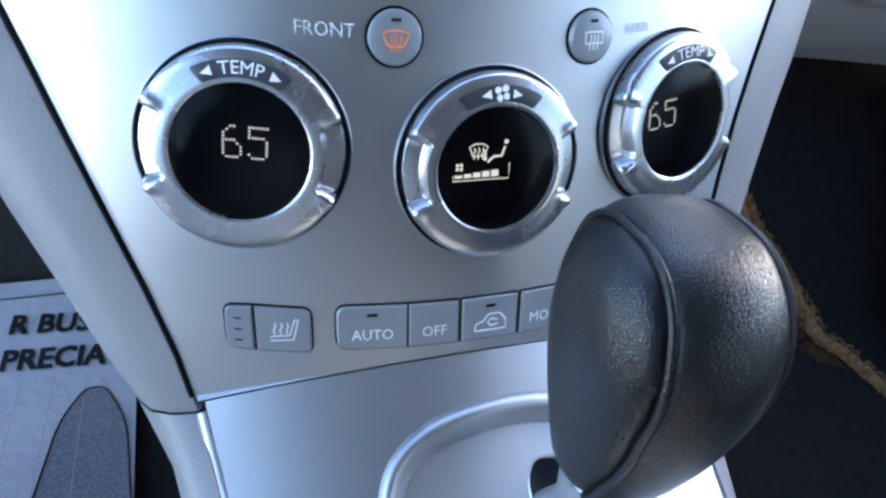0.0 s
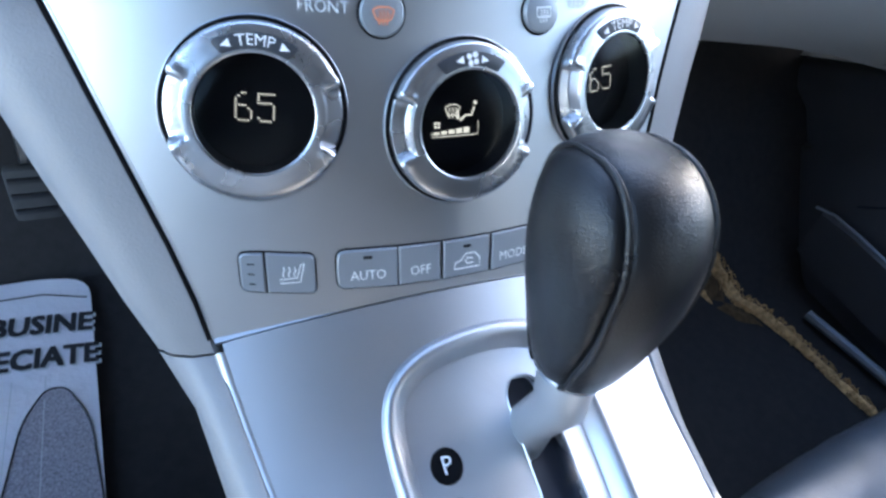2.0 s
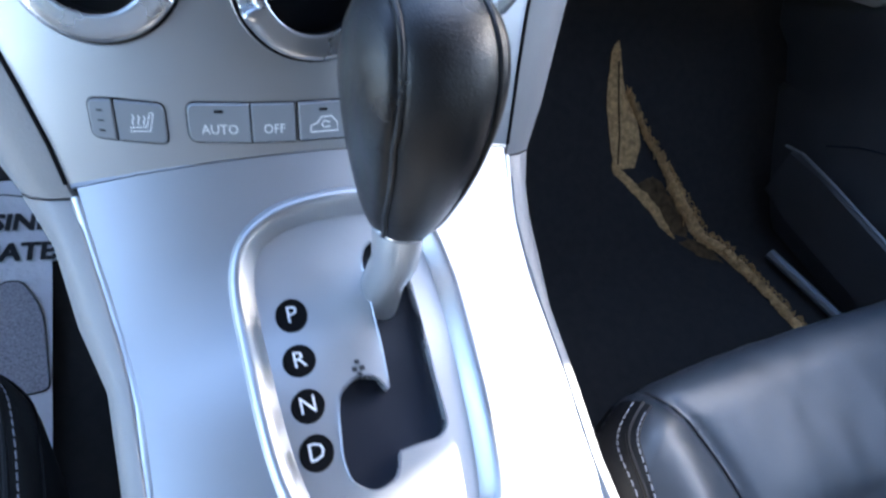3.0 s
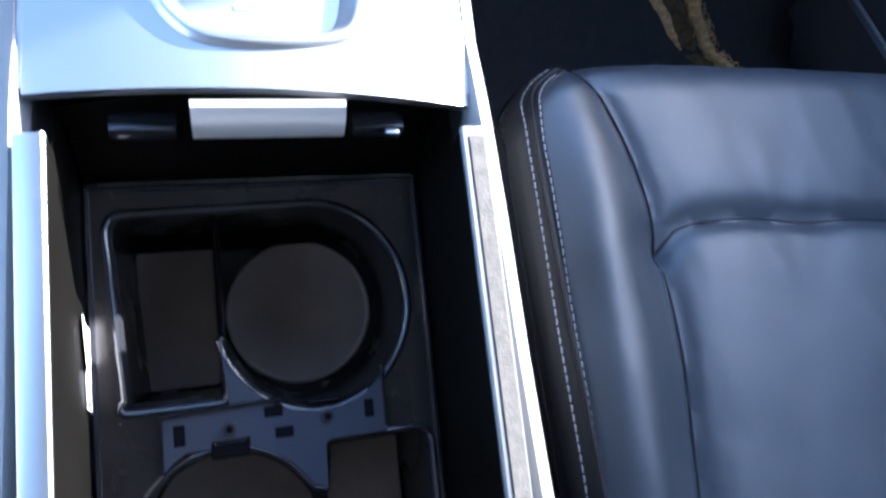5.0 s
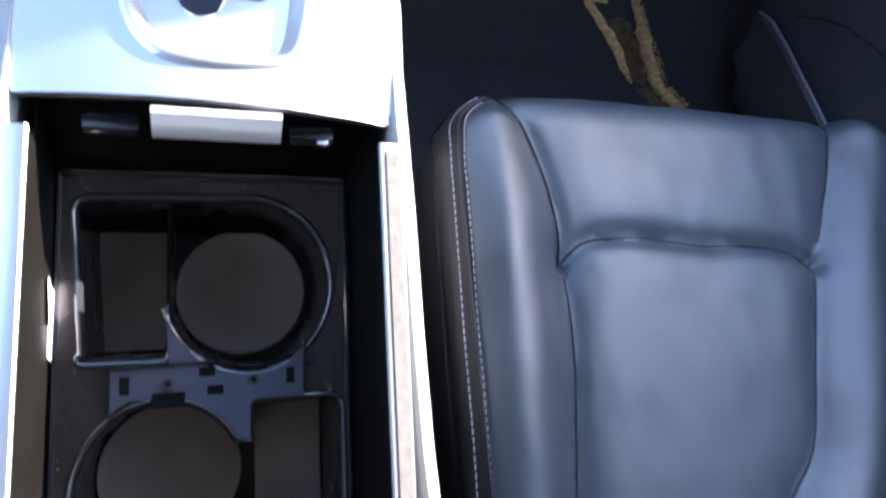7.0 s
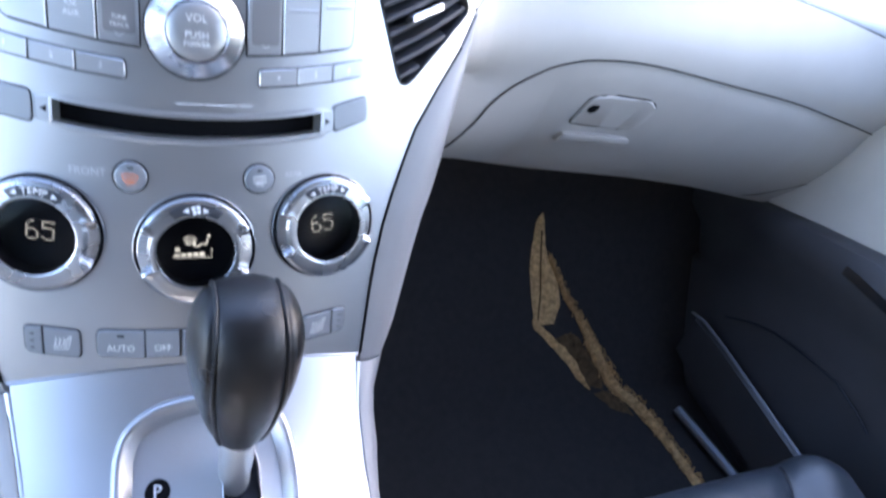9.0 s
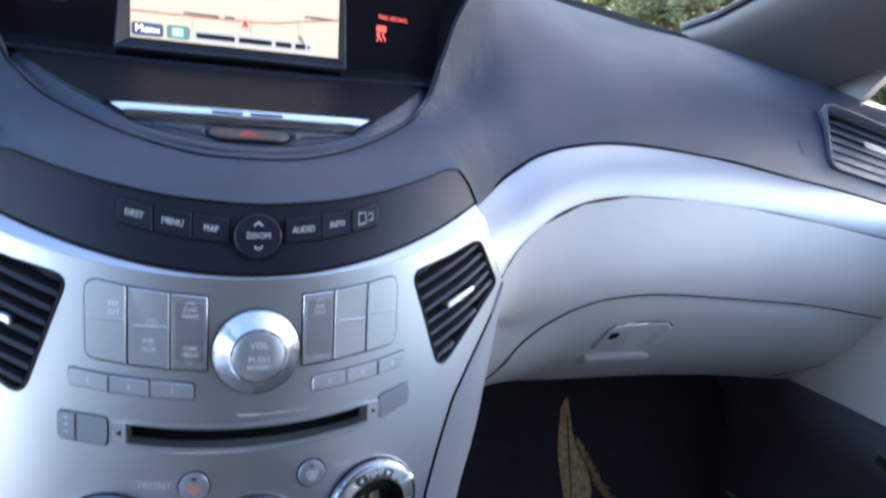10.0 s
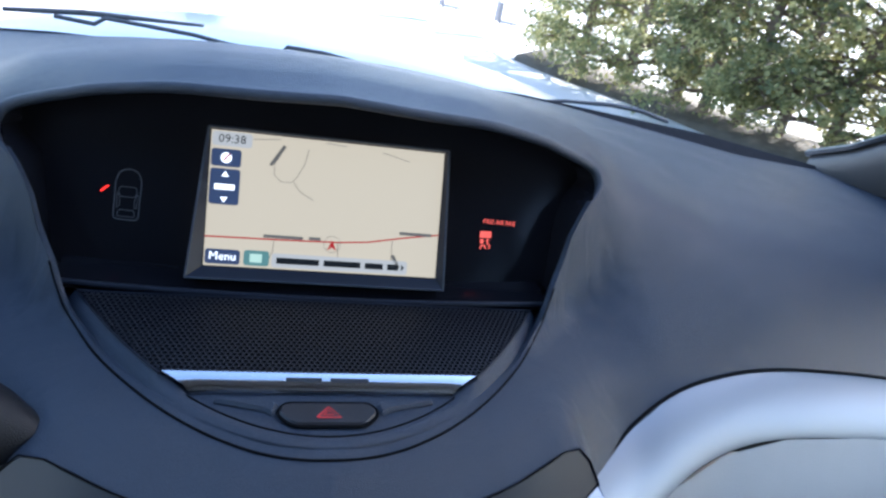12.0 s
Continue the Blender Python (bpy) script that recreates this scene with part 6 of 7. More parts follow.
# ---- seats ----
def seat(mirror, dy, label):
    """A leather seat cushion with bolsters, creases, piping and thread."""
    root = thing("front_seat_unit", label, "car seat", "front seats")
    out = rounded([(0.151, -0.52), (0.66, -0.52), (0.705, -0.15), (0.722, 0.02), (0.705, 0.078), (0.650, 0.101), (0.57, 0.094), (0.45, 0.083), (0.30, 0.069), (0.195, 0.052), (0.160, 0.026), (0.152, -0.01)], [0.02, 0.02, 0.05, 0.04, 0.03, 0.03, 0.05, 0.06, 0.06, 0.03, 0.02, 0.02], 6)
    lines = [[(0.2100, 0.050), (0.2138, 0.0367), (0.2348, -0.006), (0.2445, -0.045), (0.2495, -0.083), (0.2485, -0.147), (0.243, -0.199), (0.2316, -0.302), (0.225, -0.52)],
             [(0.614, 0.093), (0.597, 0.060), (0.570, 0.008), (0.5250, -0.070), (0.488, -0.155), (0.457, -0.230), (0.4145, -0.2785), (0.41, -0.36), (0.42, -0.52)],
             [(0.2495, -0.083), (0.260, -0.0735), (0.277, -0.0655), (0.335, -0.0605), (0.385, -0.0625), (0.44, -0.0605), (0.492, -0.0620), (0.5250, -0.0720)],
             [(0.2316, -0.302), (0.303, -0.288), (0.358, -0.2828), (0.4145, -0.2787)]]
    bolster = lambda y: float(np.interp(y, (-0.52, -0.2785, -0.230, -0.155, -0.070, 0.008, 0.060), (0.42, 0.4145, 0.457, 0.488, 0.525, 0.570, 0.597)))
    arr = [np.array([tuple(q) for q in spline([Vector((*p, 0)) for p in l], 4)])[:, :2] for l in lines]
    poly = np.array(out)

    def dist(pts, x, y, closed=False):
        a = pts if not closed else np.vstack([pts, pts[:1]])
        d = a[1:] - a[:-1]
        w = np.array([x, y]) - a[:-1]
        t = np.clip((w * d).sum(1) / np.maximum((d * d).sum(1), 1e-12), 0, 1)
        return float(np.min(np.hypot(*(w - d * t[:, None]).T)))

    def top(x, y):
        z = 0.446 + 0.30 * (y - 0.02) - float(np.interp(y, (-0.28, 0.05), (0.03, 0.15))) * max(0, min(x, 0.62) - 0.2)
        if y < -0.25:
            z += 0.10 * (-0.25 - y)
        z += 0.014 * (1 - 0.6 * smooth_step(-0.06, 0.04, y)) * math.exp(-((x - 0.195) / 0.03) ** 2) + 0.013 * math.exp(-((x - bolster(y) - 0.055) / 0.04) ** 2)
        for l, dep, w, broad in zip(arr, (0.009, 0.008, 0.016, 0.014), (0.0065, 0.0065, 0.0075, 0.0075), (0.0055, 0.0055, 0.0042, 0.0042)):
            d = dist(l, x, y)
            if d < 0.06:
                z -= dep * 0.5 * math.exp(-((d / w) ** 2)) + broad * math.exp(-((d / 0.022) ** 2))
                z += (0.0006 if broad > 0.005 else 0.0002) * math.exp(-((d / 0.020) ** 2)) * (1 - math.exp(-((d / 0.007) ** 2))) * noise.noise(Vector((x * 95, y * 95, 7)))
        z += 0.0022 * noise.noise(Vector((x * 12, y * 12, 0))) + 0.0008 * noise.noise(Vector((x * 40, y * 22, 3))) + 0.0003 * abs(noise.noise(Vector((x * 90, y * 60, 5))))
        d = dist(poly, x, y, True)
        R = 0.016 + 0.030 * smooth_step(-0.02, 0.03, y)
        if d < R:
            z -= R * (1 - math.sqrt(max(0, 1 - (1 - d / R) ** 2)))
        return z

    s = -1 if mirror else 1
    bm = sheet(out, [], lambda x, y, o=0.0: Vector((s * x, y + dy, top(x, y) if o == 0 else 0.19)), 0.012 if mirror else 0.0048, 0.1, False)
    cushion = part("cushion", bm, SEATL, root)
    part("side_skirt", loft([[Vector((s * x, y + dy, top(x, y) + 0.001)) for x, y in out], [Vector((s * x, y + dy, top(x, y) - 0.02)) for x, y in inset(out, -0.001)], [Vector((s * x, y + dy, 0.30)) for x, y in inset(out, 0.004)], [Vector((s * x, y + dy, 0.19)) for x, y in inset(out, 0.012)]], True), SEATSIDE, root, "black vinyl seat side")
    for l in arr:
        part("seam", tube([Vector((s * x, y + dy, top(x, y) + 0.0010)) for x, y in l if dist(poly, x, y, True) > 0.006], 0.0010, 6), SEAMM, root, "dark sewn seam")
    bands = [inset(out, k) for k in (-0.0012, 0.0, 0.002, 0.0045, 0.008, 0.013, 0.0175, 0.0192)]
    keep = [i for i in range(len(out)) if out[i][0] < 0.2 and -0.515 < out[i][1] < 0.06]
    keep.sort(key=lambda i: out[i][1])
    strip = []
    for a, b in zip(keep[:-1], keep[1:]):
        n = max(1, int(math.dist(out[a], out[b]) / 0.004))
        strip += [[(r[a][0] + (r[b][0] - r[a][0]) * i / n, r[a][1] + (r[b][1] - r[a][1]) * i / n) for r in bands] for i in range(n)]
    part("side_band", loft([[Vector((s * x, y + dy, top(x, y) + h)) for (x, y), h in zip(row, (-0.004, 0.0020, 0.0022, 0.0022, 0.0020, 0.0016, 0.0012, -0.0006))] for row in strip]), SEATSIDE, root, "black leather side band")
    for k in (0.0080, 0.0168):
        ring = inset(out, k)
        half = len(ring) // 2
        ring = [p if dist(poly, p[0], p[1], True) > 0.8 * k and p[0] > 0.1515 + 0.6 * k else (9.0, 9.0) for p in ring]
        path = [p for p in ring[:half][::-1] if p[0] < 0.20 and p[1] > -0.505] + [p for p in ring[half:][::-1] if p[0] < 0.20 and p[1] > -0.505]
        dense = []
        for a, b in zip(path[:-1], path[1:]):
            n = max(1, int(math.dist(a, b) / 0.0052))
            dense += [(a[0] + (b[0] - a[0]) * i / n, a[1] + (b[1] - a[1]) * i / n) for i in range(n)]
        bms = []
        for i in range(len(dense) - 1):
            a, b = dense[i], dense[i + 1]
            q = [(a[0] + (b[0] - a[0]) * t, a[1] + (b[1] - a[1]) * t) for t in (0.0, 0.5, 0.68)]
            bms.append(tube([Vector((s * x, y + dy, top(x, y) + h)) for (x, y), h in zip(q, (0.0018, 0.0027, 0.0018) if k < 0.01 else (0.0010, 0.0019, 0.0010))], 0.00045, 4))
        part("stitching", merge(*bms), STITCH, root, "pale grey double stitching")
    part("welt", tube([Vector((s * x, y + dy, top(x, y) + 0.0014)) for x, y in sorted([p for p in inset(out, 0.0126) if p[0] < 0.2 and p[1] > -0.5], key=lambda p: p[1])], 0.0016, 6), SEATSIDE, root)
    bk = box(0.17, 0.64, -0.66, -0.52, 0.30, 0.98, 0.05)
    for v in bk.verts:
        v.co.x, v.co.y = s * v.co.x, v.co.y + dy - 0.25 * max(0, v.co.z - 0.4)
    part("backrest", bk, SEATL, root)
    bs = box(0.19, 0.62, -0.50, 0.0, 0.15, 0.2, 0.01)
    for v in bs.verts:
        v.co.x, v.co.y = s * v.co.x, v.co.y + dy
    part("seat_base", bs, BLACK, root)
    return root


seat(False, 0.0, "slate grey leather front passenger seat with pale stitching")
seat(True, 0.125, "slate grey leather driver seat with pale stitching")


# ---- footwells ----
mat_floor = thing("paper_floor_mat", "creased white paper floor mat with bold lettering", "floor mat")
on_paper = lambda u, v, o=0.0: Vector((u, v, 0.163 + o + 0.002 * noise.noise(Vector((u * 9, v * 9, 1))) + 0.25 * max(0, v - 0.55) ** 1.5))
po = rounded([(-0.60, 0.20), (-0.196, 0.20), (-0.192, 0.588), (-0.24, 0.597), (-0.60, 0.60)], [0.01, 0.01, 0.03, 0.02, 0.03])
part("sheet", sheet(po, [], on_paper, 0.02, 0.0006), PAPER, mat_floor)
part("print_line", line([(-0.58, 0.575), (-0.24, 0.573), (-0.196, 0.560)], 0.0022, on_paper, 0.0012), DARKINK, mat_floor)
for text, u, v, rot in (("R BUSINE", -0.2555, 0.5290, -6), ("PRECIATE", -0.2555, 0.4835, -5)):
    for k, m, o in ((0.0, GREYINK, 0.0010), (1.0, DARKINK, 0.0016)):
        bmt = lettering(text, 0.0355, lambda a, b, o_, oo=o, kk=k: on_paper(a + (0.0 if kk else 0.0018), b - (0.0 if kk else 0.0018), oo), u, v, rot, 0.86)
        bms = [bmt]
        for q in range(4):
            bms.append(lettering(text, 0.0355, lambda a, b, o_, oo=o, qq=q, kk=k: on_paper(a + 0.0012 * (qq % 2 * 2 - 1) + (0 if kk else 0.0022), b + 0.0012 * (qq // 2 * 2 - 1) - (0 if kk else 0.0022), oo - 0.0001 * (qq + 1)), u, v, rot, 0.86))
        part("lettering", merge(*bms), m, mat_floor)
foot = rounded([(-0.285, 0.30), (-0.196, 0.30), (-0.202, 0.40), (-0.222, 0.441), (-0.240, 0.443), (-0.262, 0.410)], [0.02, 0.01, 0.03, 0.012, 0.012, 0.04], 6)
part("foot_mark", sheet(foot, [], lambda u, v, o=0.0: on_paper(u, v, 0.0012 + o * 0.2), 0.02, 0.0006), mat("stippled_grey_print", (0.36, 0.34, 0.38), 0.85, bump=0.3, bscale=300, vary=0.6, vscale=420), mat_floor)
part("foot_mark_edge", tube([on_paper(u, v, 0.0016) for u, v in foot], 0.0009, 5, True), DARKINK, mat_floor)
for k in range(4):
    part("crease", line([(-0.33 + 0.03 * k, 0.46), (-0.36 + 0.035 * k, 0.21)], 0.0008, on_paper, 0.0009), GREYINK, mat_floor)
pedal = thing("brake_pedal", "dark worn rubber brake pedal hanging in shadow", "pedal")
part("pad", box(-0.245, -0.200, 0.588, 0.602, 0.262, 0.33, 0.006), mat("worn_grey_rubber", (0.06, 0.06, 0.06), 0.7, bump=0.4, bscale=400, vary=0.2, vscale=60), pedal)
part("arm", tube([Vector((-0.222, 0.60, 0.30)), Vector((-0.222, 0.63, 0.40)), Vector((-0.222, 0.66, 0.60))], 0.008, 8), BLACK, pedal)
for z in (0.275, 0.295, 0.315):
    part("rib", box(-0.242, -0.203, 0.585, 0.590, z, z + 0.006, 0.001), BLACK, pedal)

toe = lambda x, y, o=0.0: Vector((x, y, max(0.15, 0.235 + 1.017 * (y - 0.443)) + o))
# sun patch on the black carpet, built as tan bands with a browner fading side
golds = thing("carpet_sun_patch", "sunlit patch of passenger footwell carpet, modelled as tan fibre", "carpet strip")
BROWN = mat("brown_faint_sunlit_carpet", (0.10, 0.065, 0.035), 0.95, 0, 0, 1.0, 350, vary=0.6, vscale=110, spec=0.1)


def fibre_band(name, left, right, material, n, rag, height):
    """A ragged band of fibre between two edges on the toe board; its colour stands for sunlight on the carpet."""
    rows = []
    for a, b in zip(spline([Vector((*p, 0)) for p in left], n), spline([Vector((*p, 0)) for p in right], n)):
        row = []
        for t in np.linspace(0, 1, 11):
            q = a.lerp(b, t)
            q = q + Vector((noise.noise(q * 70), noise.noise(q * 70 + Vector((5, 1, 0))), 0)) * (rag if t in (0, 1) else rag * 0.3)
            row.append(toe(q.x, q.y, 0.001 + height * math.sin(math.pi * t) + 0.0022 * noise.noise(q * 130) + 0.0012 * noise.noise(q * 300)))
        rows.append(row)
    return part(name, loft(rows), material, golds)


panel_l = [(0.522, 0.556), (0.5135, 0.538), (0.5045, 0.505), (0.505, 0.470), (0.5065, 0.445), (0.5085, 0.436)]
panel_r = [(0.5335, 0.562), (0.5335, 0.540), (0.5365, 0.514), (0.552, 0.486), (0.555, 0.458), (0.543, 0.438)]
fibre_band("sunlit_panel", panel_l, panel_r, TAN, 7, 0.002, 0.003)
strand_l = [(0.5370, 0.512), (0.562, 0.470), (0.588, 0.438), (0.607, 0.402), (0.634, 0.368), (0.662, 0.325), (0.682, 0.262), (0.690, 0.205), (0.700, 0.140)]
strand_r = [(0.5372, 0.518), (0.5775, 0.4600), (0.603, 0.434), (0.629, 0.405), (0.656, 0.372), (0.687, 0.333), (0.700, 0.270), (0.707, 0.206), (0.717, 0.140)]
fibre_band("sunlit_strand", strand_l, strand_r, TAN, 8, 0.0035, 0.006)
fibre_band("sunlit_strand", [(0.505, 0.445), (0.5085, 0.436), (0.534, 0.416), (0.562, 0.3955), (0.585, 0.376), (0.604, 0.360)], [(0.5150, 0.447), (0.5230, 0.437), (0.546, 0.4215), (0.572, 0.4025), (0.592, 0.381), (0.606, 0.361)], TAN, 7, 0.003, 0.004)
fibre_band("faint_sun_patch", [(0.5460, 0.4215), (0.572, 0.4025), (0.592, 0.381), (0.614, 0.352), (0.628, 0.322)], [(0.575, 0.428), (0.604, 0.404), (0.630, 0.372), (0.655, 0.335), (0.662, 0.305)], BROWN, 7, 0.004, 0.002)
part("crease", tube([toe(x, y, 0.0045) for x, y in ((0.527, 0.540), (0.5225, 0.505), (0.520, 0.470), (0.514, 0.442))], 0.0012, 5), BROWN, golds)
rf = random.Random(5)
lf, rt = spline([Vector((*p, 0)) for p in strand_l], 8), spline([Vector((*p, 0)) for p in strand_r], 8)
tufts = []
for k in range(420):
    i = rf.randrange(1, len(lf) - 2)
    q = lf[i].lerp(rt[i], rf.choice((rf.uniform(-0.05, 0.1), rf.uniform(0.9, 1.05), rf.uniform(0, 1))))
    d = (lf[i + 1] - lf[i]).normalized() * rf.uniform(0.004, 0.011) + Vector((rf.gauss(0, 0.003), rf.gauss(0, 0.003), 0))
    tufts.append(tube([toe(q.x, q.y, 0.003), toe(q.x + d.x * 0.5, q.y + d.y * 0.5, 0.007 + rf.uniform(0, 0.004)), toe(q.x + d.x, q.y + d.y, 0.004)], 0.0008, 4))
tagged(part("sun_patch_fuzz", merge(*tufts), TAN, golds), kind="stuff")
frail = thing("seat_rail", "dark metal seat rail beside the sunlit carpet patch", "seat rail")
part("bar", tube([Vector((0.735, 0.30, 0.165)), Vector((0.752, 0.22, 0.165)), Vector((0.775, 0.10, 0.165))], 0.008, 8), mat("dull_steel", (0.18, 0.2, 0.23), 0.45, 0.8), frail)


# ---- doors, pillars, roof, glass ----
def door(side):
    root = thing("door_left" if side < 0 else "door_right", "black plastic car door panel with a map pocket", "car door", kind="structure")
    belt = lambda y: interp(y, (-1.1, 0.0, 0.246, 0.349, 0.466, 0.62), (0.555, 0.555, 0.545, 0.512, 0.467, 0.40))
    low_rows, up_rows = [], []
    for y in np.linspace(0.60, -0.36, 20):
        d = belt(y) - 0.545
        flare = 0.06 * smooth_step(0.34, 0.60, y)
        low_rows.append([Vector((side * (x + flare), y, z + (d if z > 0.35 else 0))) for x, z in ((0.80, 0.12), (0.79, 0.20), (0.785, 0.30), (0.80, 0.40), (0.795, 0.46), (0.775, 0.495), (0.774, 0.525), (0.785, 0.540), (0.81, 0.545), (0.91, 0.545), (0.91, 0.10))])
        up_rows.append([Vector((side * (x + flare * 0.4), y, z)) for x, z in ((0.81, 0.546 + d), (0.815, 0.58 + d * 0.6), (0.835, 0.70), (0.84, 0.80), (0.86, 0.815), (0.90, 0.81), (0.91, 0.70), (0.91, 0.546 + d))])
    part("panel", loft(low_rows, True, True), DOORM, root)
    part("upper_panel", loft(up_rows, True, True), GREYTRIM, root, "pale grey upper door panel")
    part("map_pocket", loft([[Vector((side * 0.785, y, z0)), Vector((side * 0.762, y, z0 + 0.01)), Vector((side * 0.758, y, z1 - 0.004)), Vector((side * 0.764, y, z1)), Vector((side * 0.772, y, z1 - 0.006)), Vector((side * 0.785, y, z1 - 0.03))] for y, z0, z1 in ((0.385, 0.20, 0.286), (0.33, 0.19, 0.291), (0.25, 0.19, 0.289), (0.15, 0.19, 0.286), (0.0, 0.19, 0.28), (-0.2, 0.19, 0.27), (-0.3, 0.2, 0.26))]), DOORM, root)
    # highlight on the black pocket rim, drawn as a paler tube
    part("pocket_edge_highlight", tube([Vector((side * 0.7635, y, z)) for y, z in ((0.400, 0.282), (0.372, 0.291), (0.32, 0.2925), (0.25, 0.290), (0.15, 0.2870), (0.0, 0.281))], 0.0024, 6), BTN, root)
    part("panel_crease", tube([Vector((side * 0.7875, y, z)) for y, z in ((0.364, 0.31), (0.326, 0.34), (0.286, 0.361), (0.232, 0.376), (0.18, 0.386), (0.141, 0.381), (0.111, 0.372))], 0.0014, 6), STRIPM, root)
    part("handle", loft([[Vector((side * 0.782, y, 0.512 + dz)), Vector((side * 0.770, y, 0.520 + dz)), Vector((side * 0.772, y, 0.506 + dz))] for y, dz in ((0.262, 0), (0.245, 0.002), (0.19, 0.004), (0.14, 0.0))], True, True), CHROME, root, "chrome inner door handle")
    return root


def rear_door(side):
    """A shut rear door: lower panel, sill, armrest and a dark window."""
    root = thing("rear_door_left" if side < 0 else "rear_door_right", "black plastic rear car door panel with dark glass", "car door", kind="structure")
    ys = np.linspace(-0.37, -1.10, 12)
    part("panel", loft([[Vector((side * x, y, z)) for x, z in ((0.80, 0.12), (0.79, 0.30), (0.80, 0.40), (0.775, 0.52), (0.785, 0.55), (0.91, 0.55), (0.91, 0.10))] for y in ys], True, True), DOORM, root)
    part("upper_panel", loft([[Vector((side * x, y, z)) for x, z in ((0.81, 0.551), (0.835, 0.70), (0.84, 0.80), (0.86, 0.815), (0.90, 0.81), (0.91, 0.70), (0.91, 0.551))] for y in ys], True, True), GREYTRIM, root, "pale grey upper door panel")
    part("window_pane", loft([[Vector((side * (0.875 - 0.36 * (z - 0.8)), y, z)) for z in (0.81, 0.95, 1.10, 1.25, 1.345)] for y in (-0.42, -0.65, -0.90, -1.11)]), TINTED, root, "dark privacy glass pane")
    return root


rear_door(1)
rear_door(-1)
right_door = door(1)
# unseen mirror, enlarged and placed so that it shades the console front and dash
mh = box(0.90, 1.13, 0.394, 0.64, 0.95, 1.13, 0.04)
part("mirror_housing", mh, BLACK, right_door, "unseen outside mirror housing, oversized to shade the console")
part("mirror_foot", tube([Vector((0.88, 0.56, 0.81)), Vector((0.92, 0.55, 0.88)), Vector((0.97, 0.53, 0.96))], [0.02, 0.017, 0.02], 10), BLACK, right_door)
left_door = door(-1)
tagged(left_door, "black plastic car door standing open")
left_door.matrix_world = Matrix.Translation((-0.88, 0.62, 0)) @ Matrix.Rotation(radians(-58), 4, "Z") @ Matrix.Translation((0.88, -0.62, 0))
PILLARM = mat("dark_taupe_pillar_trim", (0.050, 0.043, 0.040), 0.55, bump=0.3, bscale=900, vary=0.06, vscale=20)
LINING = mat("grey_headliner", (0.19, 0.175, 0.165), 0.75, bump=0.3, bscale=900, vary=0.06, vscale=20)
for side in (-1, 1):
    pts = [Vector((0.845, 0.96, 0.84)), Vector((0.825, 0.86, 0.885)), Vector((0.80, 0.70, 0.985)), Vector((0.77, 0.52, 1.10)), Vector((0.71, 0.25, 1.255)), Vector((0.64, 0.02, 1.34))]
    rows = []
    for i, q in enumerate(pts):
        rows.append([Vector((side * (q.x + dx), q.y + dy, q.z + dz)) for dx, dy, dz in ((-0.005, 0.02, 0.018), (-0.028, -0.004, 0.012), (-0.036, -0.020, -0.004), (-0.026, -0.045, -0.030), (-0.006, -0.075, -0.062), (0.022, -0.100, -0.098), (0.05, -0.07, -0.05), (0.06, 0.03, 0.03))])
    tagged(finish(loft(rows, True, True), "windshield_pillar", PILLARM), "dark taupe trimmed windshield pillar", "pillar", kind="structure")
    tagged(finish(tube([Vector((side * (q.x - 0.008), q.y + 0.024, q.z + 0.021)) for q in pts], 0.006, 6), "windshield_seal", BLACK), "black rubber windshield seal along the pillar", "seal", kind="structure")
    tagged(finish(loft([[Vector((side * (0.86 - 0.33 * (z - 0.8)), y + dy, z)) for y, dy in ((-0.42, 0), (-0.30, 0), (-0.30, 0.0))] for z in (0.80, 1.0, 1.2, 1.36)]), "door_pillar", PILLARM), "dark taupe trimmed door pillar", "pillar", kind="structure")
    tagged(finish(thick(loft([[Vector((side * 0.86, 0.62, 0.80)), Vector((side * 0.845, 0.96, 0.84))], [Vector((side * 0.83, 0.52, 0.98)), Vector((side * 0.82, 0.80, 0.93))]]), 0.02), "mirror_corner", mat("beige_corner_trim", (0.36, 0.32, 0.29), 0.6, bump=0.3, bscale=900, vary=0.06, vscale=20) if side < 0 else bpy.data.materials["beige_corner_trim"]), "beige window corner trim below the pillar", "trim", kind="structure")
roof_rows = [[Vector((x, y, 1.40 - 0.10 * (abs(x) / 0.66) ** 3 - 0.03 * max(0, y + 0.1))) for x in np.linspace(-0.66, 0.66, 13)] for y in np.linspace(0.16, -1.15, 8)]
tagged(finish(thick(loft(roof_rows), 0.03), "ceiling", LINING), "pale grey cabin headliner", "ceiling", kind="structure")
tagged(finish(thick(loft([[Vector((x, -1.12, z)) for x in np.linspace(-0.86, 0.86, 5)] for z in (0.1, 0.5, 0.9, 1.4)]), 0.02), "wall_back", DOORM), "dark rear cabin wall", "wall", kind="structure")
firewall = tagged(finish(thick(loft([[Vector((x, 0.66, 0.54)), Vector((x, 0.80, 0.80)), Vector((x, 0.93, 0.915 - 0.07 * (abs(x) / 0.9) ** 2))] for x in np.linspace(-0.88, 0.88, 7)]), 0.02), "wall_front", CARPET), "black lined front bulkhead", "bulkhead", kind="structure")
ws = finish(loft([[Vector((x * k, y - 0.06 * (abs(x) / 0.8) ** 2, z)) for x in np.linspace(-0.80, 0.80, 13)] for k, y, z in ((1.02, 0.985, 0.90), (0.97, 0.80, 1.0), (0.92, 0.60, 1.12), (0.86, 0.38, 1.26), (0.80, 0.165, 1.365))]), "windshield", GLASS)
ws.visible_shadow = False
tagged(ws, "clear curved windshield glass", "windshield", kind="structure")


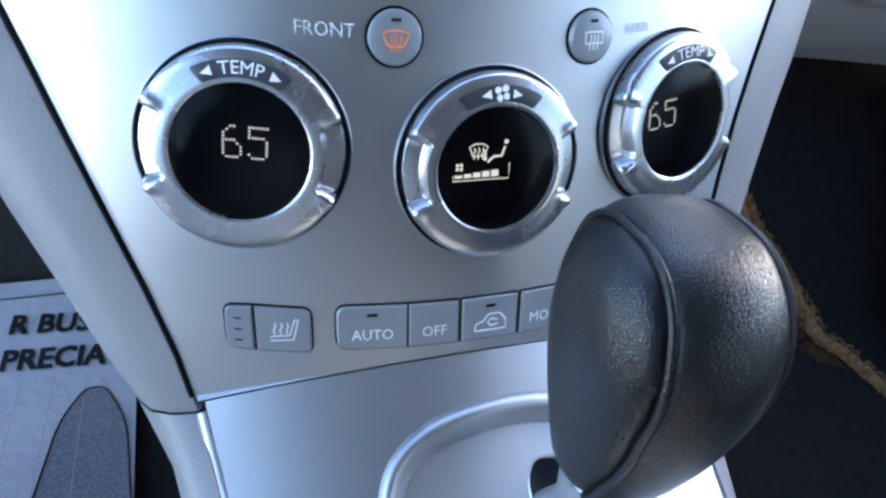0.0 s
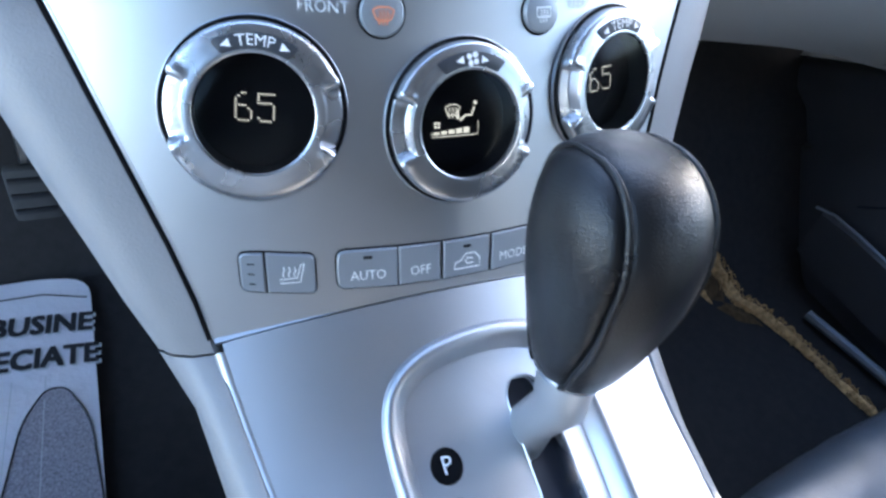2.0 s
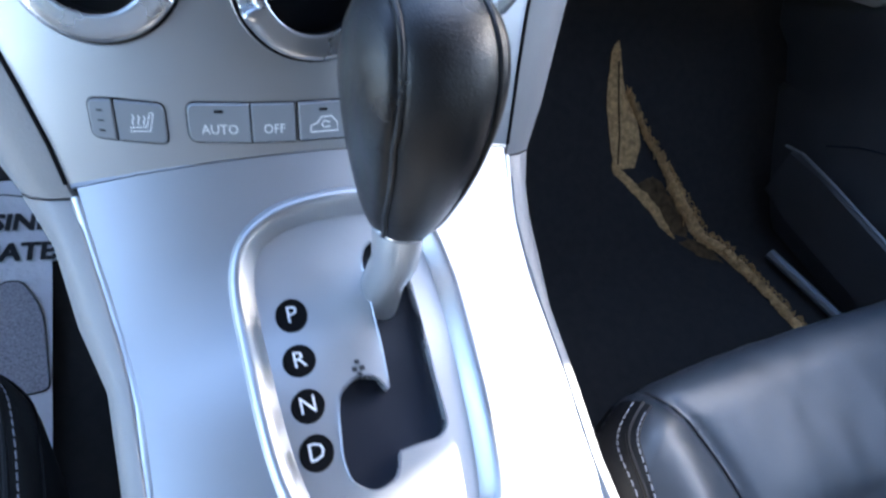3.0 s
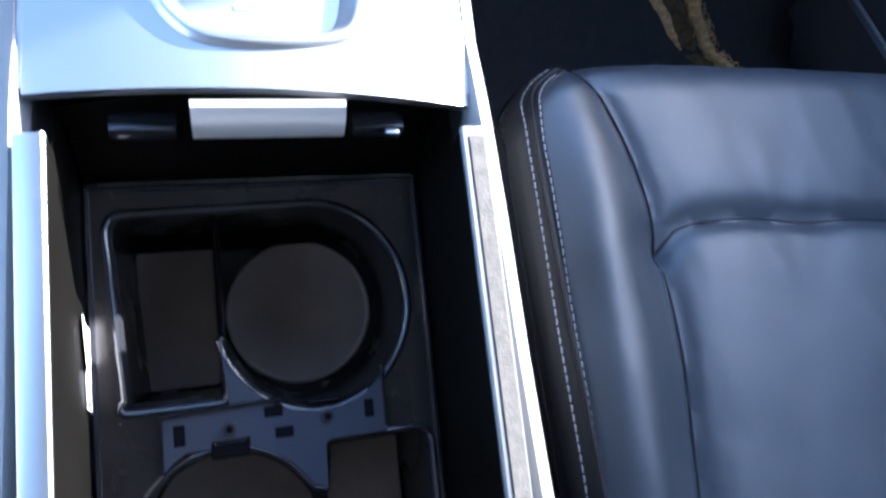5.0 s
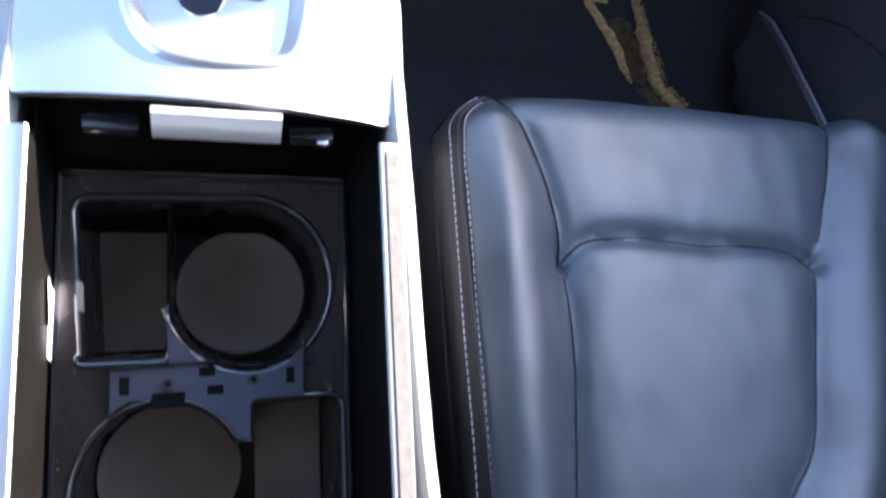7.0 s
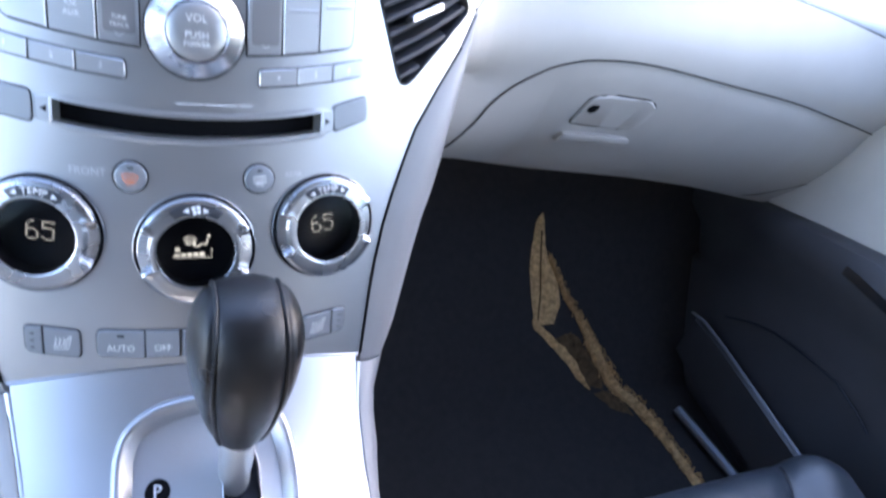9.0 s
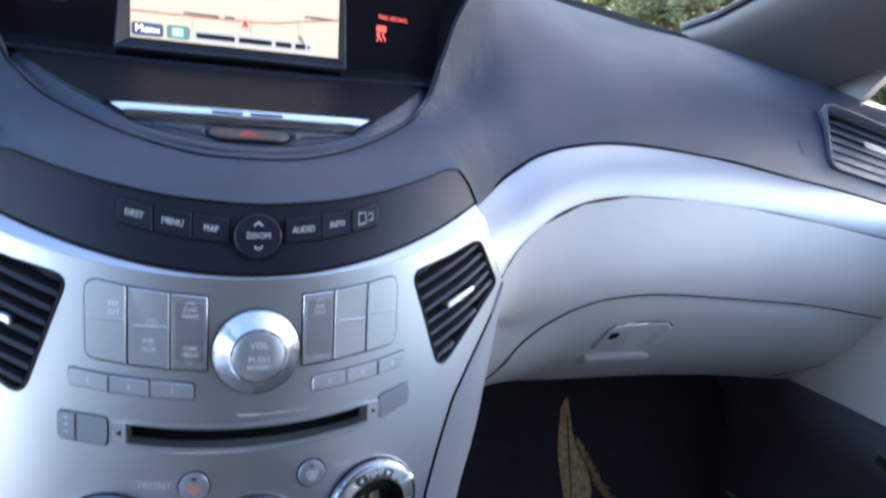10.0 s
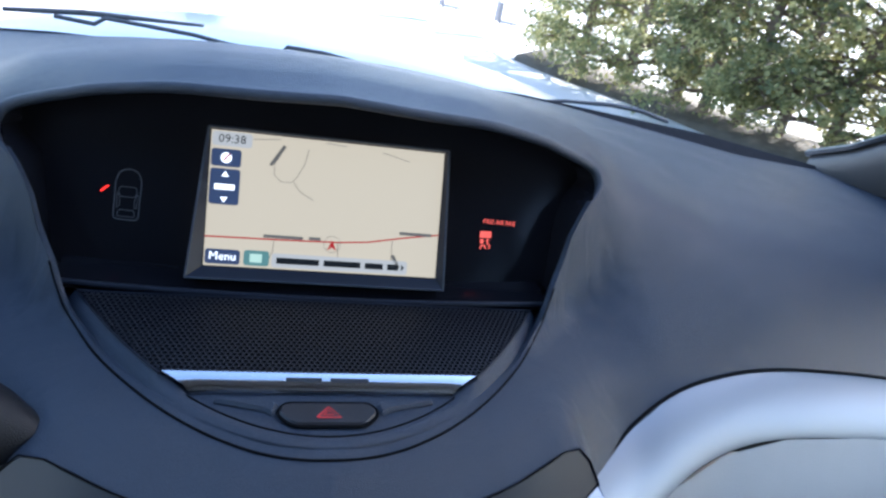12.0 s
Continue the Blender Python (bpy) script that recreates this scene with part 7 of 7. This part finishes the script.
# ---- outside ----
CARPAINT = mat("white_car_paint", (0.80, 0.80, 0.80), 0.3, 0, 0.6, vary=0.02, vscale=5)
hood = thing("car_hood", "white painted car hood beyond the windshield", "car hood")
part("skin", loft([[Vector((x, y - 0.10 * (abs(x) / 0.66) ** 2, z - 0.085 * (abs(x) / 0.62) ** 2.4)) for x in np.linspace(-0.86, 0.86, 33)] for y, z in ((1.02, 0.872), (1.05, 0.890), (1.2, 0.886), (1.4, 0.868), (1.6, 0.835), (1.8, 0.77), (1.95, 0.66), (2.0, 0.4))]), CARPAINT, hood)
part("cowl", loft([[Vector((x, y, z - 0.03 * (abs(x) / 0.7) ** 2)) for x in np.linspace(-0.72, 0.72, 15)] for y, z in ((0.94, 0.885), (0.97, 0.880), (1.03, 0.872))]), BLACK, hood)
WIPERM = mat("faded_wiper_plastic", (0.10, 0.10, 0.10), 0.45, vary=0.1, vscale=20)
wip = thing("windshield_wiper", "black windshield wiper resting on the cowl", "wiper")
part("blade", tube([Vector((-0.36, 0.99, 0.912)), Vector((-0.27, 0.985, 0.922)), Vector((-0.13, 0.97, 0.930))], [0.003, 0.004, 0.002], 6), WIPERM, wip)
part("arm", tube([Vector((-0.30, 0.972, 0.916)), Vector((-0.256, 0.972, 0.913)), Vector((-0.243, 0.972, 0.922)), Vector((-0.14, 0.970, 0.917)), Vector((-0.10, 0.968, 0.912)), Vector((-0.034, 0.967, 0.910)), Vector((-0.026, 0.967, 0.919)), Vector((0.02, 0.966, 0.918)), Vector((0.066, 0.965, 0.912))], 0.0030, 6), WIPERM, wip)
wip2 = thing("windshield_wiper", "black windshield wiper resting on the cowl", "wiper")
part("arm", tube([Vector((0.30, 0.97, 0.886)), Vector((0.374, 0.97, 0.897)), Vector((0.45, 0.97, 0.900)), Vector((0.50, 0.97, 0.897)), Vector((0.55, 0.97, 0.886))], [0.002, 0.003, 0.0035, 0.004, 0.003], 6), WIPERM, wip2)
CONC = mat("pale_concrete", (0.62, 0.61, 0.59), 0.9, 0, 0, 0.3, 30, vary=0.12, vscale=0.6)
tagged(finish(loft([[Vector((x, y, -0.45)) for x in (-800, -60, -10, 0, 10, 60, 800)] for y in (-800, -60, -10, 0, 10, 60, 800)]), "ground", CONC), "pale sunlit concrete lot", "ground", kind="structure")
BARK = mat("brown_bark", (0.20, 0.15, 0.11), 0.95, 0, 0, 0.8, 30, vary=0.3, vscale=20)
LEAF = bpy.data.materials.new("evergreen_leaf")
LEAF.use_nodes = True
lt_ = LEAF.node_tree
lb = lt_.nodes["Principled BSDF"]
geo = lt_.nodes.new("ShaderNodeNewGeometry")
rp = lt_.nodes.new("ShaderNodeValToRGB")
rp.color_ramp.elements[0].color, rp.color_ramp.elements[1].color = (0.13, 0.16, 0.085, 1), (0.72, 0.66, 0.32, 1)
e2 = rp.color_ramp.elements.new(0.6)
e2.color = (0.32, 0.32, 0.13, 1)
tuft, ltc, lad = lt_.nodes.new("ShaderNodeTexNoise"), lt_.nodes.new("ShaderNodeTexCoord"), lt_.nodes.new("ShaderNodeMath")
tuft.inputs["Scale"].default_value, tuft.inputs["Detail"].default_value = 3.2, 3
lsp = lt_.nodes.new("ShaderNodeMapRange")
lsp.inputs["From Min"].default_value, lsp.inputs["From Max"].default_value = 0.38, 0.64
lsp.inputs["To Max"].default_value = 0.72
lad.operation = "MULTIPLY_ADD"
lad.inputs[1].default_value = 0.35
lt_.links.new(ltc.outputs["Object"], tuft.inputs["Vector"])
lt_.links.new(tuft.outputs["Fac"], lsp.inputs["Value"])
lt_.links.new(geo.outputs["Random Per Island"], lad.inputs[0])
lt_.links.new(lsp.outputs[0], lad.inputs[2])
lt_.links.new(lad.outputs[0], rp.inputs[0])
lt_.links.new(rp.outputs[0], lb.inputs["Base Color"])
lb.inputs["Roughness"].default_value = 0.6
trl, lmx = lt_.nodes.new("ShaderNodeBsdfTranslucent"), lt_.nodes.new("ShaderNodeMixShader")
lmx.inputs[0].default_value = 0.55
lt_.links.new(rp.outputs[0], trl.inputs[0])
lt_.links.new(lb.outputs[0], lmx.inputs[1])
lt_.links.new(trl.outputs[0], lmx.inputs[2])
lt_.links.new(lmx.outputs[0], lt_.nodes["Material Output"].inputs[0])


def tree(x, y, h, r, seed, limbs=80, leaf=1.0, tight=1.0, dense=46, foot=0.05, size=(0.12, 0.3)):
    """A tapered trunk with limbs in tiers; every limb carries separate tufts of leaves."""
    rnd = random.Random(seed)
    root = thing("evergreen_tree", "dense evergreen tree with a pale brown trunk, in the row or added to block sun", "tree", "trees along the lot")
    root.location = (x, y, -0.45)
    lean = Vector((rnd.uniform(-0.1, 0.1), rnd.uniform(-0.1, 0.1), 0)) * (1 if tight >= 0.9 else 0)
    stem = [Vector((0, 0, 0)) + lean * t * h * 0.3 + Vector((0, 0, h * t)) for t in np.linspace(0, 1, 8)]
    bms = [tube(stem, [0.055 * (1 - 0.9 * t) + 0.008 for t in np.linspace(0, 1, 8)], 8)]
    clumps = []
    for i in range(limbs):
        t = foot + (1 - foot) * rnd.random() ** 1.1
        a = rnd.uniform(0, 6.28)
        reach = r * (1.05 - 0.75 * t) * rnd.uniform(0.5, 1.1) + 0.15
        b = Vector((0, 0, h * t)) + lean * t * h * 0.3
        tip = b + Vector((math.cos(a) * reach, math.sin(a) * reach, rnd.uniform(-0.1, 0.25)))
        bms.append(tube([b, b.lerp(tip, 0.5) + Vector((0, 0, 0.06)), tip], [0.028 * (1.1 - t), 0.018 * (1.1 - t), 0.005], 5))
        for k in range(5):
            clumps.append((b.lerp(tip, rnd.uniform(0.45, 1.08)) + Vector((rnd.gauss(0, 0.1 * tight), rnd.gauss(0, 0.1 * tight), rnd.gauss(0, 0.1))), rnd.uniform(*size) * tight))
    part("trunk", merge(*bms), BARK, root)
    vv, ff = [], []
    for c, cr in clumps:
        for k in range(dense):
            d = Vector((rnd.gauss(0, 1), rnd.gauss(0, 1), rnd.gauss(0, 0.7)))
            d = d.normalized() * cr * rnd.uniform(0.3, 1.0)
            p_ = c + d
            ln = rnd.uniform(0.03, 0.07) * leaf
            u_ = (Vector((rnd.gauss(0, 1), rnd.gauss(0, 1), rnd.gauss(0, 0.6))).normalized() + d * (1.2 / cr)).normalized()
            w_ = u_.orthogonal().normalized() * ln * 0.42
            b0 = len(vv)
            vv += [tuple(p_), tuple(p_ + u_ * ln * 0.5 + w_), tuple(p_ + u_ * ln), tuple(p_ + u_ * ln * 0.5 - w_)]
            ff.append((b0, b0 + 1, b0 + 2, b0 + 3))
    me = bpy.data.meshes.new("crown")
    me.from_pydata(vv, [], ff)
    me.materials.append(LEAF)
    ob = new("crown", me)
    ob.parent = root
    return root


ROW = ((3.62, 8.0, 4.0, 0.75), (3.95, 7.35, 4.2, 0.8), (4.37, 6.9, 4.5, 0.8), (4.45, 6.45, 4.3, 0.75), (4.72, 6.2, 4.6, 0.8), (5.05, 5.95, 4.4, 0.8), (5.33, 5.55, 4.7, 0.8), (5.8, 5.35, 4.6, 0.8), (6.4, 5.1, 4.8, 0.85), (7.0, 4.9, 4.6, 0.85), (7.8, 4.7, 4.8, 0.9))
for i, (x, y, h, r) in enumerate(ROW):
    tree(x, y, h, r, 40 + i, 76, 0.95, 1.0, 44, 0.055, (0.08, 0.19))
# unseen trees added towards the sun, to keep it off the dash
for i, (k, d, r) in enumerate(((0.95, 6.0, 0.75), (1.30, 6.3, 0.95), (1.7, 6.2, 1.0), (1.05, 6.9, 0.8), (0.97, 7.7, 0.7), (0.62, 6.5, 0.3), (0.66, 7.2, 0.3))):
    tree(d * 0.94 - k * 0.342, d * 0.342 + k * 0.94, 6.0 if r > 0.5 else 7.8, r, 70 + i, 240, 1.4, 0.55)
BED = mat("brown_mulch", (0.10, 0.085, 0.065), 0.95, 0, 0, 0.8, 60, vary=0.4, vscale=8)
mid_row = spline([Vector((3.3, 8.7, 0))] + [Vector((x, y, 0)) for x, y, h, r in ROW[::2]] + [Vector((9.0, 4.4, 0))], 4)
tagged(finish(loft([[q + Vector((-0.45, -0.42, -0.449)), q + Vector((-0.40, -0.37, -0.39)), q + Vector((0, 0, -0.36)), q + Vector((0.40, 0.37, -0.39)), q + Vector((0.45, 0.42, -0.449))] for q in mid_row]), "planting_bed", BED), "brown mulch bed under the tree row", "planting bed", kind="structure")
barn = thing("far_building", "white walled building with a dark doorway", "building")
part("wall", box(-6.5, 0.6, 15.0, 18.0, -0.45, 3.2, 0.02), mat("white_siding", (0.75, 0.75, 0.76), 0.8, vary=0.05, vscale=1.0), barn)
part("door", box(-2.0, -1.3, 14.96, 15.02, -0.45, 1.6, 0.01), mat("dark_doorway", (0.12, 0.12, 0.13), 0.7), barn)
part("roof", loft([[Vector((x, y, z)) for y, z in ((14.7, 3.1), (16.5, 4.4), (18.3, 3.1))] for x in (-6.7, 0.8)]), mat("grey_shingle", (0.18, 0.18, 0.19), 0.9, vary=0.2, vscale=3), barn)
for x, y in ((2.42, 10.35), (3.1, 9.65)):
    ch = thing("lawn_chair", "small grey metal chair standing on the lot", "chair", "chairs on the lot")
    part("seat", box(x - 0.14, x + 0.14, y - 0.12, y + 0.14, -0.22, -0.20, 0.005), mat("grey_metal", (0.2, 0.2, 0.22), 0.5, 0.5) if y > 10 else bpy.data.materials["grey_metal"], ch)
    part("backrest", box(x - 0.14, x - 0.11, y - 0.12, y + 0.14, -0.20, 0.05, 0.005), bpy.data.materials["grey_metal"], ch)
    for dx in (-0.13, 0.13):
        for dy in (-0.11, 0.13):
            part("leg", tube([Vector((x + dx, y + dy, -0.45)), Vector((x + dx, y + dy, -0.2))], 0.012, 6), bpy.data.materials["grey_metal"], ch)
